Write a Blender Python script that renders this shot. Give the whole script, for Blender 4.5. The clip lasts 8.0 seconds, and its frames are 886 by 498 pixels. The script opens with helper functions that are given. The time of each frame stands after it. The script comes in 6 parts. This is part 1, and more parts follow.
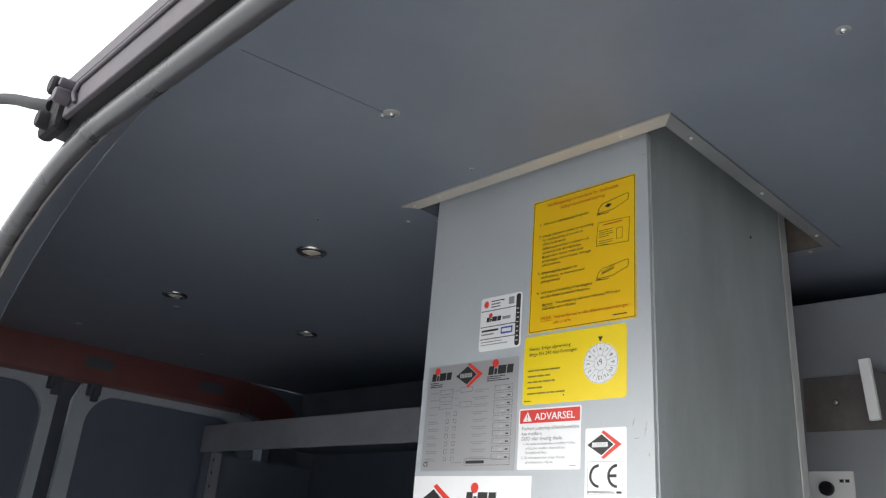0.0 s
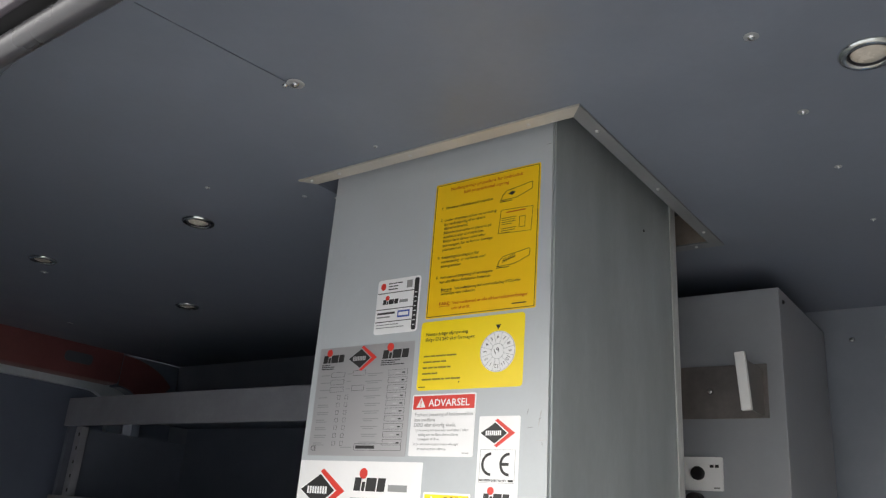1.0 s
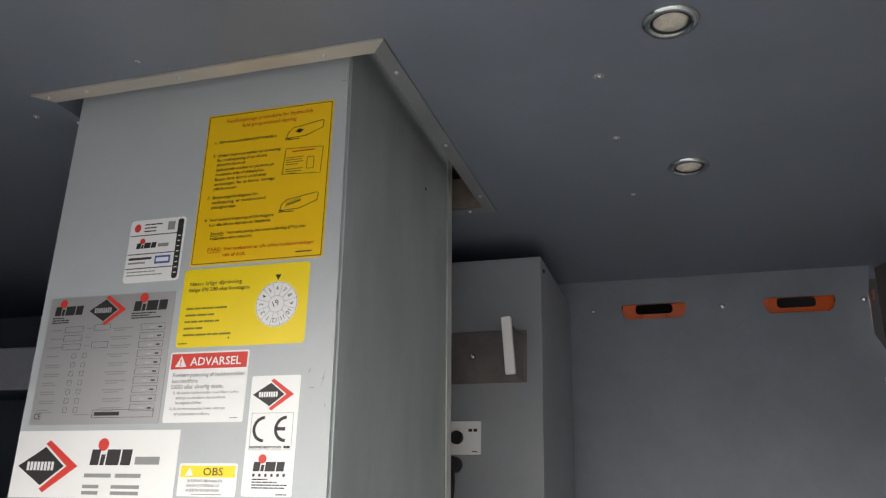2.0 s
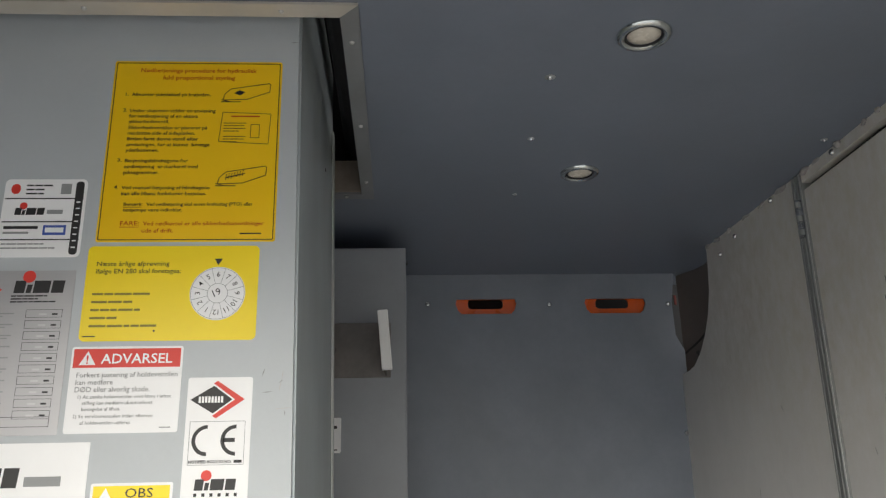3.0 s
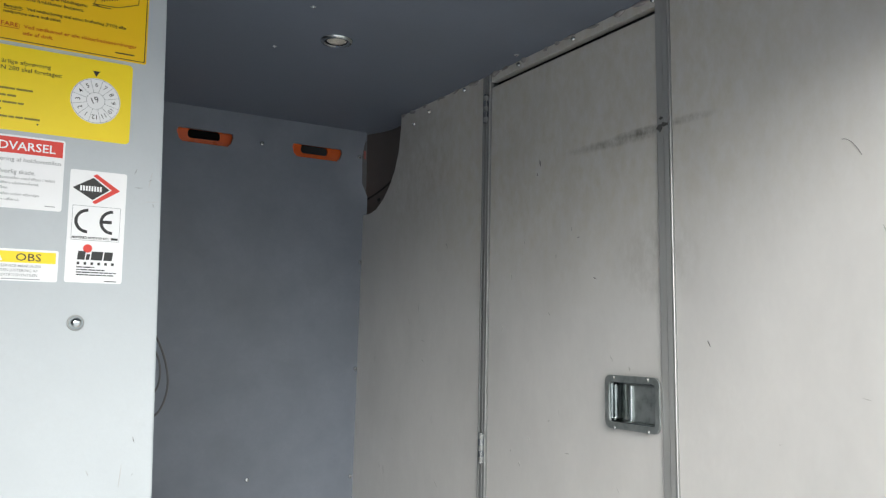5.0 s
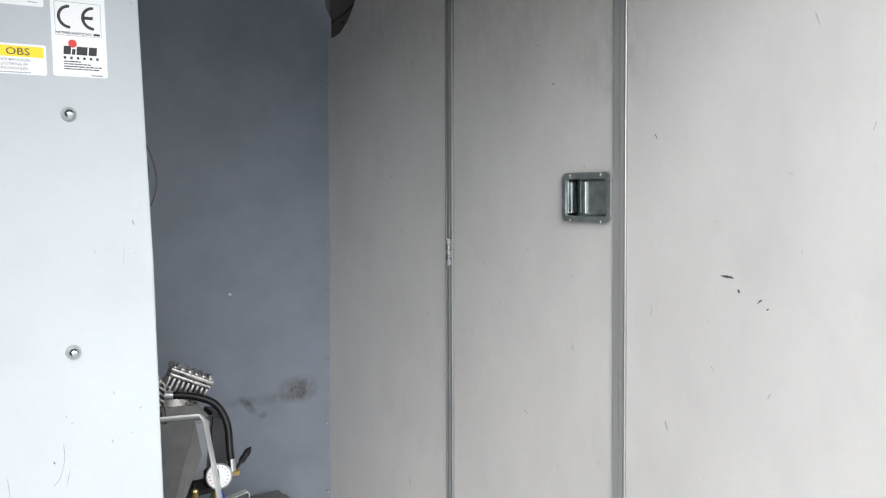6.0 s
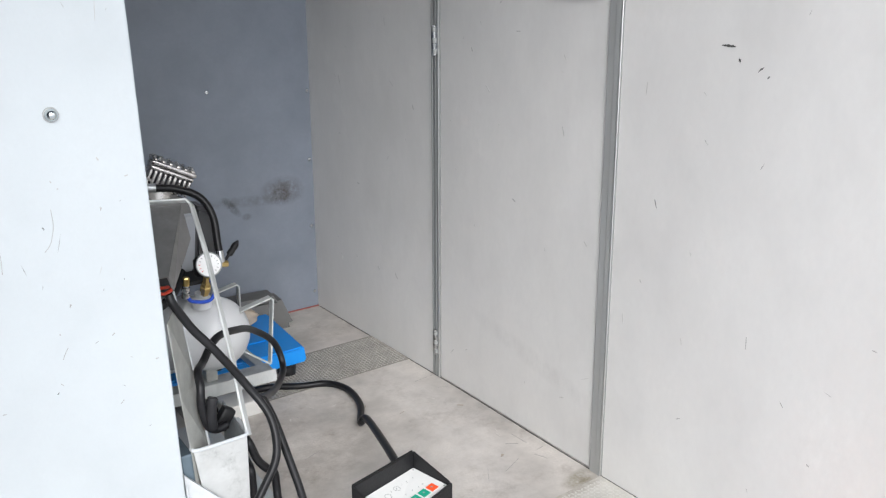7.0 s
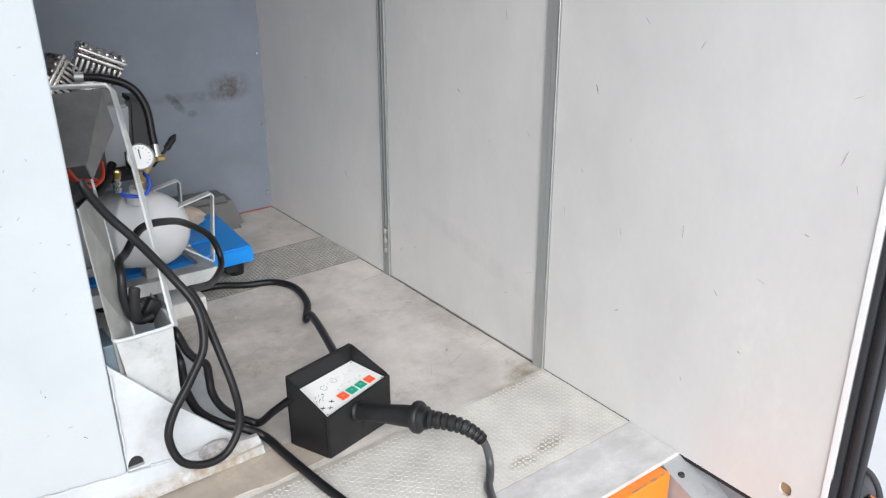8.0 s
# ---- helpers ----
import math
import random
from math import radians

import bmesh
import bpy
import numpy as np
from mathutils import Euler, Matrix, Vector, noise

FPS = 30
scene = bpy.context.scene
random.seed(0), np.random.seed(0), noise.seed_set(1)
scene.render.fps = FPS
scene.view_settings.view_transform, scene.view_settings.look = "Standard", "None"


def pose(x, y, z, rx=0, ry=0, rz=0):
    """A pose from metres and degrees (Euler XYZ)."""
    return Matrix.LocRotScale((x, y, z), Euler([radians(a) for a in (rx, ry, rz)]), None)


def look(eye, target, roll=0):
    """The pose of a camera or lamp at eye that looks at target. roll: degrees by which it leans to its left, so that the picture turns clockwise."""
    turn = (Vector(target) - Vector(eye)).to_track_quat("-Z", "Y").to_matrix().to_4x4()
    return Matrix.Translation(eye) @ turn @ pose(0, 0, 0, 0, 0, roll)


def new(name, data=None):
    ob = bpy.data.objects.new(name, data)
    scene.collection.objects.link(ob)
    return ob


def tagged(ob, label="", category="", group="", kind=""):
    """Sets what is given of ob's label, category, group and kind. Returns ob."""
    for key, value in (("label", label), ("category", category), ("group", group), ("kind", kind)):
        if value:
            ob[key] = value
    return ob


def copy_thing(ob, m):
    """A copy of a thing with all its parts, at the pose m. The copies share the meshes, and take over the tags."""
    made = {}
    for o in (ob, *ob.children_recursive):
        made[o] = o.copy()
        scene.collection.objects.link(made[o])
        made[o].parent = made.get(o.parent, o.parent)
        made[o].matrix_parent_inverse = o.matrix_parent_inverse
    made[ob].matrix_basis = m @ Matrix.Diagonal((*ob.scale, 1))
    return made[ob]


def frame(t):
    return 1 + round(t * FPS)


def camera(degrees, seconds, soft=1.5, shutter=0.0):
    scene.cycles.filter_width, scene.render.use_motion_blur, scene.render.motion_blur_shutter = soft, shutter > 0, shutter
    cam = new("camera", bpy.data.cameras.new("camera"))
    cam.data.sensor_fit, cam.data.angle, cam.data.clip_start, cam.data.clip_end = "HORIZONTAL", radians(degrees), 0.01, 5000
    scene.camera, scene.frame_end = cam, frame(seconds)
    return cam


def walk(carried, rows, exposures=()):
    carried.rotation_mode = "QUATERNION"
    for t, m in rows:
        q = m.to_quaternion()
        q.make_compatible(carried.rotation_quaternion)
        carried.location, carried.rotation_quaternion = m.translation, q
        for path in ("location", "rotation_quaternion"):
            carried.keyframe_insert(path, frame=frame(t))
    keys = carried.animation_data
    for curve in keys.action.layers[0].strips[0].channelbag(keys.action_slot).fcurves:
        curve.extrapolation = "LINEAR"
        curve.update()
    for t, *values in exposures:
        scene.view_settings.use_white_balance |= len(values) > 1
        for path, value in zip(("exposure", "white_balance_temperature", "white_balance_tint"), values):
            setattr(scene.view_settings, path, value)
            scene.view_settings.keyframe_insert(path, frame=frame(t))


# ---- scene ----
cam = camera(58.3, 8.0, soft=1.25)
PATH = [
    (0, (-0.032, 0.042, 1.84), (-1.397, 1.322, 2.545), 5.0),
    (0.5, (-0.037, 0.064, 1.879), (-1.337, 1.42, 2.565), 4.2),
    (1, (-0.069, 0.044, 1.861), (-1.227, 1.531, 2.528), 4.7),
    (1.5, (-0.083, 0.074, 1.852), (-1.021, 1.715, 2.506), 3.8),
    (1.7, (-0.112, 0.088, 1.846), (-0.9, 1.806, 2.499), 2.8),
    (2.8, (-0.457, 0.146, 1.888), (-0.506, 2.048, 2.502), -0.8),
    (3, (-0.509, 0.131, 1.889), (-0.396, 2.034, 2.492), -1.3),
    (3.5, (-0.664, 0.102, 1.884), (-0.075, 1.952, 2.366), -3.1),
    (4, (-0.763, 0.066, 1.856), (0.096, 1.838, 2.204), -0.5),
    (4.2, (-0.781, 0.051, 1.847), (0.106, 1.809, 2.195), -0.3),
    (5.3, (-0.876, -0.178, 1.787), (0.195, 1.506, 1.908), 0.7),
    (5.5, (-0.886, -0.199, 1.769), (0.195, 1.483, 1.814), 0.3),
    (6, (-0.913, -0.204, 1.714), (0.188, 1.457, 1.554), -0.8),
    (6.5, (-0.934, -0.182, 1.662), (0.172, 1.441, 1.285), -1.0),
    (7, (-0.929, -0.176, 1.614), (0.173, 1.39, 1.035), -0.8),
    (7.5, (-0.922, -0.183, 1.576), (0.17, 1.329, 0.854), -0.4),
    (8, (-0.843, -0.203, 1.554), (0.253, 1.275, 0.771), -0.4),
]
walk(cam, [(t, look(eye, target, roll)) for t, eye, target, roll in PATH],
     [(0, 0.72, 6280, 9), (1.5, 0.52, 6650, 10), (3, 0.31, 6680, 8), (4, 0.35, 6480, 5), (5.5, 0.44, 6150, 8), (8, 0.31, 6000, 10)])

# ---- light ----
world = bpy.data.worlds.new("sky")
scene.world = world
world.use_nodes = True
wn = world.node_tree
sky = wn.nodes.new("ShaderNodeTexSky")
sky.sky_type = "NISHITA"
sky.sun_disc = False
sky.sun_elevation = radians(38)
sky.sun_rotation = radians(200)
sky.air_density, sky.dust_density, sky.ozone_density = 1.2, 6.0, 1.0
soft_sky = wn.nodes.new("ShaderNodeMixRGB")
soft_sky.inputs["Fac"].default_value = 0.75
soft_sky.inputs["Color2"].default_value = (12.0, 11.9, 11.8, 1)
wn.links.new(sky.outputs[0], soft_sky.inputs["Color1"])
wn.links.new(soft_sky.outputs[0], wn.nodes["Background"].inputs["Color"])
wn.nodes["Background"].inputs["Strength"].default_value = 0.14
sun = new("sun", bpy.data.lights.new("sun", "SUN"))
sun.data.energy, sun.data.angle, sun.data.color = 2.15, radians(46), (1.0, 0.97, 0.93)
sun.matrix_world = look((-2.4, -5.0, 3.6), (0, 0.6, 0.6))


# ---- materials ----
def mat(name, col, rough=0.5, metal=0.0, var=0.08, scale=6.0, fine=90.0, bump=0.05, dirt=0.0, dirt_col=(0.12, 0.1, 0.08),
        dirt_scale=4.0, coat=0.0, stain_and_shade=(), spec=0.5, stretch=(1, 1, 1), island=0.0):
    """Principled paint with two scales of tone, fine relief, worn dirt and optional stain or shade patches at given
    places.
    """
    m = bpy.data.materials.new(name)
    m.use_nodes = True
    nt = m.node_tree
    n, ln = nt.nodes, nt.links
    b = n["Principled BSDF"]
    b.inputs["Metallic"].default_value = metal
    b.inputs["Specular IOR Level"].default_value = spec
    b.inputs["Coat Weight"].default_value = coat
    b.inputs["Coat Roughness"].default_value = 0.05
    co = n.new("ShaderNodeTexCoord")
    mp = n.new("ShaderNodeMapping")
    mp.inputs["Scale"].default_value = stretch
    ln.new(co.outputs["Object"], mp.inputs["Vector"])

    def tex(sc, detail=4.0, rough_=0.6):
        t = n.new("ShaderNodeTexNoise")
        t.inputs["Scale"].default_value, t.inputs["Detail"].default_value, t.inputs["Roughness"].default_value = sc, detail, rough_
        ln.new(mp.outputs[0], t.inputs["Vector"])
        return t.outputs["Fac"]

    def ramp(src, lo, hi, a=0.0, z=1.0):
        r = n.new("ShaderNodeMapRange")
        r.inputs["From Min"].default_value, r.inputs["From Max"].default_value = lo, hi
        r.inputs["To Min"].default_value, r.inputs["To Max"].default_value = a, z
        ln.new(src, r.inputs["Value"])
        return r.outputs[0]

    def mul(a, c):
        r = n.new("ShaderNodeMath")
        r.operation = "MULTIPLY"
        for k, v in enumerate((a, c)):
            if isinstance(v, (int, float)):
                r.inputs[k].default_value = v
            else:
                ln.new(v, r.inputs[k])
        return r.outputs[0]

    def mix(fac, c1, c2, how="MIX"):
        r = n.new("ShaderNodeMixRGB")
        r.blend_type = how
        for k, v in (("Fac", fac), ("Color1", c1), ("Color2", c2)):
            if isinstance(v, (int, float)):
                r.inputs[k].default_value = v
            elif isinstance(v, tuple):
                r.inputs[k].default_value = (*v, 1)
            else:
                ln.new(v, r.inputs[k])
        return r.outputs[0]

    broad, grain = tex(scale), tex(fine, 2.0)
    dark = tuple(c * (1 - 2.2 * var) for c in col)
    lite = tuple(min(1, c * (1 + 1.2 * var)) for c in col)
    colour = mix(ramp(broad, 0.3, 0.7), dark, lite)
    colour = mix(ramp(grain, 0.3, 0.7, 0, min(1, 3 * var)), colour, tuple(c * 0.82 for c in col))
    if island:
        g = n.new("ShaderNodeNewGeometry")
        colour = mix(ramp(g.outputs["Random Per Island"], 0, 1, 0, island), colour, tuple(c * 0.4 for c in col))
    if dirt:
        spots = mul(ramp(tex(dirt_scale, 8.0, 0.7), 0.52, 0.75), ramp(tex(dirt_scale * 9, 5.0, 0.7), 0.35, 0.7))
        colour = mix(mul(spots, dirt), colour, dirt_col)
    for (c, r, turn, strength, scol) in stain_and_shade:
        sm = n.new("ShaderNodeMapping")
        sm.vector_type = "TEXTURE"
        sm.inputs["Location"].default_value, sm.inputs["Scale"].default_value = c, r
        sm.inputs["Rotation"].default_value = tuple(radians(a) for a in turn)
        ln.new(co.outputs["Object"], sm.inputs["Vector"])
        gr = n.new("ShaderNodeTexGradient")
        gr.gradient_type = "SPHERICAL"
        ln.new(sm.outputs[0], gr.inputs["Vector"])
        f = mul(ramp(gr.outputs["Fac"], 0.0, 0.55), ramp(tex(38.0, 6.0, 0.75), 0.32, 0.66))
        colour = mix(mul(f, strength), colour, scol)
    ln.new(colour, b.inputs["Base Color"])
    ln.new(ramp(broad, 0.2, 0.8, max(0.02, rough - 0.08), min(1, rough + 0.1)), b.inputs["Roughness"])
    if bump:
        bp = n.new("ShaderNodeBump")
        bp.inputs["Strength"].default_value, bp.inputs["Distance"].default_value = bump, 0.002
        ln.new(grain, bp.inputs["Height"])
        ln.new(bp.outputs[0], b.inputs["Normal"])
    return m


M = {}
M["lining"] = mat("grey_lining", (0.172, 0.196, 0.243), 0.42, var=0.05, bump=0.04, dirt=0.12, spec=0.4)
M["far"] = mat("grey_lining_scuffed", (0.225, 0.249, 0.293), 0.4, var=0.06, bump=0.04, dirt=0.12, spec=0.4, stain_and_shade=(
    ((0.13, 2.23, 1.04), (0.085, 0.3, 0.055), (0, 0, 0), 0.75, (0.075, 0.06, 0.05)),
    ((0.125, 2.23, 1.035), (0.045, 0.3, 0.045), (0, 0, 0), 0.8, (0.055, 0.042, 0.034)),
    ((0.02, 2.23, 1.02), (0.20, 0.3, 0.022), (0, 3, 0), 0.5, (0.08, 0.075, 0.07)),
    ((-0.05, 2.23, 1.01), (0.05, 0.3, 0.016), (0, 50, 0), 0.8, (0.05, 0.05, 0.05)),
    ((0.0, 2.23, 0.97), (0.02, 0.3, 0.015), (0, 0, 0), 0.5, (0.07, 0.07, 0.07))))
M["panel"] = mat("offwhite_panel", (0.685, 0.671, 0.650), 0.42, var=0.04, bump=0.04, dirt=0.16, dirt_scale=3.0, stretch=(1, 1, 0.6), spec=0.4, stain_and_shade=(
    # First entry: yellowed upper panel, its dimmer light darkened into the same tint
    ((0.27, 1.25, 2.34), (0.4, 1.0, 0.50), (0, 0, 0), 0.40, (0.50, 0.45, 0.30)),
    ((0.27, 1.06, 2.203), (0.3, 0.17, 0.012), (2, 0, 0), 0.45, (0.05, 0.045, 0.035)),
    ((0.27, 0.975, 2.209), (0.3, 0.10, 0.010), (2, 0, 0), 0.6, (0.03, 0.028, 0.025)),
    ((0.27, 0.86, 2.208), (0.3, 0.07, 0.010), (2, 0, 0), 0.35, (0.08, 0.075, 0.07)),
    ((0.27, 0.95, 1.95), (0.3, 0.12, 0.10), (0, 0, 0), 0.25, (0.2, 0.19, 0.18)),
    ((0.27, 1.15, 0.80), (0.3, 0.28, 0.03), (12, 0, 0), 0.12, (0.18, 0.17, 0.16)),
    ((0.27, 1.9, 2.3), (0.3, 0.25, 0.25), (0, 0, 0), 0.2, (0.25, 0.23, 0.21))))
M["white_edge"] = mat("white_edge_strip", (0.82, 0.82, 0.81), 0.4, var=0.02)
M["pedestal"] = mat("pale_grey_paint", (0.470, 0.504, 0.522), 0.4, var=0.03, fine=220, bump=0.06, dirt=0.10, dirt_scale=6.0, spec=0.45)
M["base_paint"] = mat("chipped_pale_paint", (0.515, 0.542, 0.56), 0.45, var=0.08, bump=0.1, dirt=0.75, dirt_col=(0.27, 0.23, 0.19), dirt_scale=7.0, stain_and_shade=(
    ((0.36, -0.31, 0.012), (0.50, 0.05, 0.028), (0, 0, 0), 0.95, (0.27, 0.20, 0.12)),
    ((0.30, -0.27, 0.12), (0.03, 0.1, 0.09), (0, 30, 0), 0.45, (0.30, 0.28, 0.26)),
    ((0.42, -0.27, 0.03), (0.12, 0.1, 0.03), (0, 0, 0), 0.6, (0.33, 0.28, 0.22))))
M["alu"] = mat("dull_aluminium", (0.62, 0.62, 0.61), 0.42, 0.85, var=0.05, stretch=(1, 1, 0.2), bump=0.05, dirt=0.2)
M["alu_dark"] = mat("weathered_aluminium", (0.36, 0.37, 0.36), 0.5, 0.5, var=0.08, stretch=(1, 1, 0.2), dirt=0.3)
M["trim"] = mat("aluminium_trim", (0.56, 0.53, 0.475), 0.45, 0.3, var=0.06, dirt=0.2)
M["trim_grey"] = mat("dull_grey_trim", (0.245, 0.255, 0.265), 0.5, 0.3, var=0.08, dirt=0.25)
M["blue_steel"] = mat("blue_grey_steel", (0.13, 0.175, 0.21), 0.45, 0.2, var=0.1, dirt=0.2)
M["steel_brown"] = mat("tarnished_steel", (0.36, 0.31, 0.26), 0.4, 0.6, var=0.15, scale=20, dirt=0.2)
M["bracket_steel"] = mat("dull_brown_steel", (0.205, 0.19, 0.18), 0.45, 0.4, var=0.14, scale=18, dirt=0.3)
M["profile_alu"] = mat("dull_extruded_aluminium", (0.47, 0.475, 0.465), 0.48, 0.35, var=0.07, stretch=(1, 1, 0.2), dirt=0.3)
M["galv"] = mat("galvanised_steel", (0.55, 0.57, 0.58), 0.4, 0.7, var=0.14, scale=30, fine=120, bump=0.08, dirt=0.25)
M["steel"] = mat("zinc_steel", (0.66, 0.67, 0.68), 0.22, 1.0, var=0.06, bump=0.02)
M["chrome"] = mat("polished_steel", (0.62, 0.66, 0.66), 0.16, 1.0, var=0.06, scale=14, bump=0.02)
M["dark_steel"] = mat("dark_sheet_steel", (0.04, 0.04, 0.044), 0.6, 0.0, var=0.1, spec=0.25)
M["floor"] = mat("worn_grey_floor", (0.62, 0.583, 0.54), 0.55, var=0.17, scale=7.5, fine=210, bump=0.15, dirt=1.0, dirt_col=(0.23, 0.185, 0.145), dirt_scale=6.5, stain_and_shade=(
    ((-0.22, 1.34, 0.6), (0.28, 0.13, 0.3), (0, 0, 20), 0.4, (0.27, 0.23, 0.19)),
    ((0.0, 1.12, 0.6), (0.16, 0.28, 0.3), (0, 0, 0), 0.5, (0.70, 0.67, 0.64)),
    ((0.14, 1.40, 0.6), (0.10, 0.42, 0.3), (0, 0, 0), 0.5, (0.70, 0.67, 0.64)),
    ((-0.30, 1.56, 0.6), (0.22, 0.10, 0.3), (0, 0, -15), 0.45, (0.24, 0.20, 0.17)),
    ((0.215, 0.926, 0.6), (0.065, 0.030, 0.3), (0, 0, 8), 1.0, (0.24, 0.21, 0.14)),
    ((-0.10, 2.02, 0.6), (0.4, 0.12, 0.3), (0, 0, 0), 0.4, (0.30, 0.25, 0.21))), spec=0.35)
M["checker"] = mat("worn_treadplate", (0.665, 0.645, 0.595), 0.5, 0.15, var=0.1, scale=9, fine=200, bump=0.1, dirt=0.6, dirt_col=(0.22, 0.19, 0.13), dirt_scale=4.0, stain_and_shade=(
    ((0.075, 0.695, 0), (0.05, 0.022, 0.3), (0, 0, 10), 0.9, (0.20, 0.18, 0.12)),
    ((0.0, 0.685, 0), (0.04, 0.02, 0.3), (0, 0, 0), 0.9, (0.22, 0.19, 0.13)),
    ((0.15, 0.90, 0), (0.12, 0.03, 0.3), (0, 0, 0), 0.7, (0.26, 0.21, 0.15)),
    ((-0.35, 0.90, 0), (0.3, 0.035, 0.3), (0, 0, 0), 0.6, (0.30, 0.24, 0.17))))
M["orange"] = mat("orange_body_paint", (0.84, 0.130, 0.016), 0.25, var=0.03, coat=1.0, dirt=0.12)
M["orange_chip"] = mat("chipped_orange_paint", (0.85, 0.22, 0.01), 0.4, var=0.04, coat=0.15, dirt=0.5, dirt_col=(0.75, 0.65, 0.45), dirt_scale=14)
M["body_grey"] = mat("grey_plastic_body", (0.26, 0.255, 0.265), 0.45, var=0.06, dirt=0.3, scale=12)
M["black"] = mat("black_rubber", (0.018, 0.018, 0.02), 0.5, var=0.1, spec=0.3, dirt=0.25, dirt_col=(0.09, 0.085, 0.08), dirt_scale=12)
M["seal"] = mat("black_seal_rubber", (0.026, 0.028, 0.032), 0.65, var=0.1, stretch=(1, 1, 0.1), dirt=0.2, dirt_col=(0.12, 0.12, 0.12))
M["tube"] = mat("grey_seal_rubber", (0.055, 0.055, 0.06), 0.28, var=0.06, spec=0.6)
M["black_plastic"] = mat("black_plastic", (0.013, 0.013, 0.014), 0.42, var=0.1, fine=260, bump=0.25, spec=0.33, dirt=0.3, dirt_col=(0.1, 0.1, 0.1))
M["felt"] = mat("dark_brown_felt", (0.118, 0.105, 0.101), 0.9, var=0.1, bump=0.2)
M["dark"] = mat("dark_cavity", (0.02, 0.02, 0.021), 0.8, var=0.1)
# Body orange darkened and dulled, the rear end's shade put into the colour
M["shaded_orange"] = mat("shaded_body_paint", (0.25, 0.090, 0.088), 0.4, var=0.08, dirt=0.3, coat=0.3)
M["white_body"] = mat("pale_body_paint", (0.78, 0.77, 0.76), 0.3, var=0.03, coat=1.0, dirt=0.1)
M["door_grey"] = mat("pale_door_frame", (0.62, 0.69, 0.75), 0.4, var=0.05, dirt=0.2)
M["window_dark"] = mat("blanked_window", (0.17, 0.20, 0.265), 0.35, var=0.04)
M["rear_grey"] = mat("dull_blue_grey_paint", (0.105, 0.12, 0.15), 0.5, var=0.06)
M["yellow"] = mat("yellow_vinyl", (0.93, 0.71, 0.004), 0.4, var=0.02, dirt=0.06)
M["yellow_deep"] = mat("deep_yellow_vinyl", (0.93, 0.585, 0.003), 0.4, var=0.02, dirt=0.05)
M["white"] = mat("white_vinyl", (0.86, 0.865, 0.865), 0.38, var=0.02, dirt=0.08)
M["key_panel"] = mat("worn_white_key_panel", (0.71, 0.715, 0.70), 0.35, var=0.03, dirt=0.2)
M["plate"] = mat("brushed_name_plate", (0.42, 0.42, 0.43), 0.42, 0.35, var=0.04, stretch=(0.05, 1, 1), fine=300)
M["plate_light"] = mat("pale_plate_fields", (0.50, 0.50, 0.51), 0.42, 0.3, var=0.03)
M["ink"] = mat("black_ink", (0.02, 0.02, 0.02), 0.5, var=0.02, bump=0)
M["grey_ink"] = mat("grey_ink", (0.28, 0.29, 0.29), 0.5, var=0.02, bump=0)
M["grey_text"] = mat("faded_black_ink", (0.26, 0.20, 0.02), 0.5, var=0.02, bump=0)
M["red_ink"] = mat("red_ink", (0.70, 0.045, 0.03), 0.45, var=0.03, bump=0)
M["sign_red"] = mat("sign_red_ink", (0.55, 0.08, 0.004), 0.45, var=0.03, bump=0)
M["green"] = mat("green_key", (0.01, 0.30, 0.19), 0.4, var=0.02, bump=0)
M["red_key"] = mat("red_key", (0.80, 0.09, 0.02), 0.4, var=0.02, bump=0)
M["blue_ink"] = mat("blue_ink", (0.05, 0.10, 0.40), 0.5, var=0.02, bump=0)
M["blue"] = mat("blue_plastic", (0.008, 0.26, 0.78), 0.35, var=0.05, dirt=0.15)
M["blue_hose"] = mat("blue_air_hose", (0.02, 0.08, 0.55), 0.35, var=0.05)
M["red_wire"] = mat("red_wire", (0.55, 0.05, 0.02), 0.4, var=0.05)
M["tank"] = mat("pale_grey_tank_paint", (0.66, 0.67, 0.68), 0.32, var=0.03, dirt=0.12, spec=0.5)
M["cast"] = mat("cast_aluminium", (0.74, 0.71, 0.68), 0.27, 0.85, var=0.18, scale=40, bump=0.12, dirt=0.35)
M["motor"] = mat("dark_motor_housing", (0.055, 0.056, 0.06), 0.4, var=0.1)
M["brass"] = mat("brass_fitting", (0.62, 0.46, 0.18), 0.3, 0.9, var=0.1)
M["cover_grey"] = mat("grey_moulded_cover", (0.145, 0.145, 0.14), 0.6, var=0.08, dirt=0.3)
M["beige"] = mat("beige_cloth", (0.50, 0.42, 0.33), 0.9, var=0.12, bump=0.3)
M["lamp_glass"] = mat("frosted_lamp_glass", (0.62, 0.58, 0.50), 0.25, var=0.05, scale=60)
M["snow"] = mat("wet_pale_ground", (0.44, 0.445, 0.455), 0.8, var=0.05, scale=0.8, fine=12, bump=0.4)
M["cable"] = mat("black_cable_sheath", (0.010, 0.010, 0.0115), 0.38, var=0.12, spec=0.3, dirt=0.2, dirt_col=(0.07, 0.065, 0.06), dirt_scale=18)
M["grey_cable"] = mat("grey_cord", (0.065, 0.065, 0.068), 0.35, var=0.08)
M["wood"] = mat("chipboard_core", (0.42, 0.28, 0.13), 0.8, var=0.2, fine=60, bump=0.3)
M["cab"] = mat("grey_cabinet_paint", (0.285, 0.30, 0.322), 0.4, var=0.04, dirt=0.15)
M["scuff"] = mat("dark_scuff", (0.10, 0.10, 0.095), 0.6, var=0.2, bump=0)
M["scuff_pale"] = mat("grey_scuff", (0.36, 0.35, 0.335), 0.6, var=0.2, bump=0)
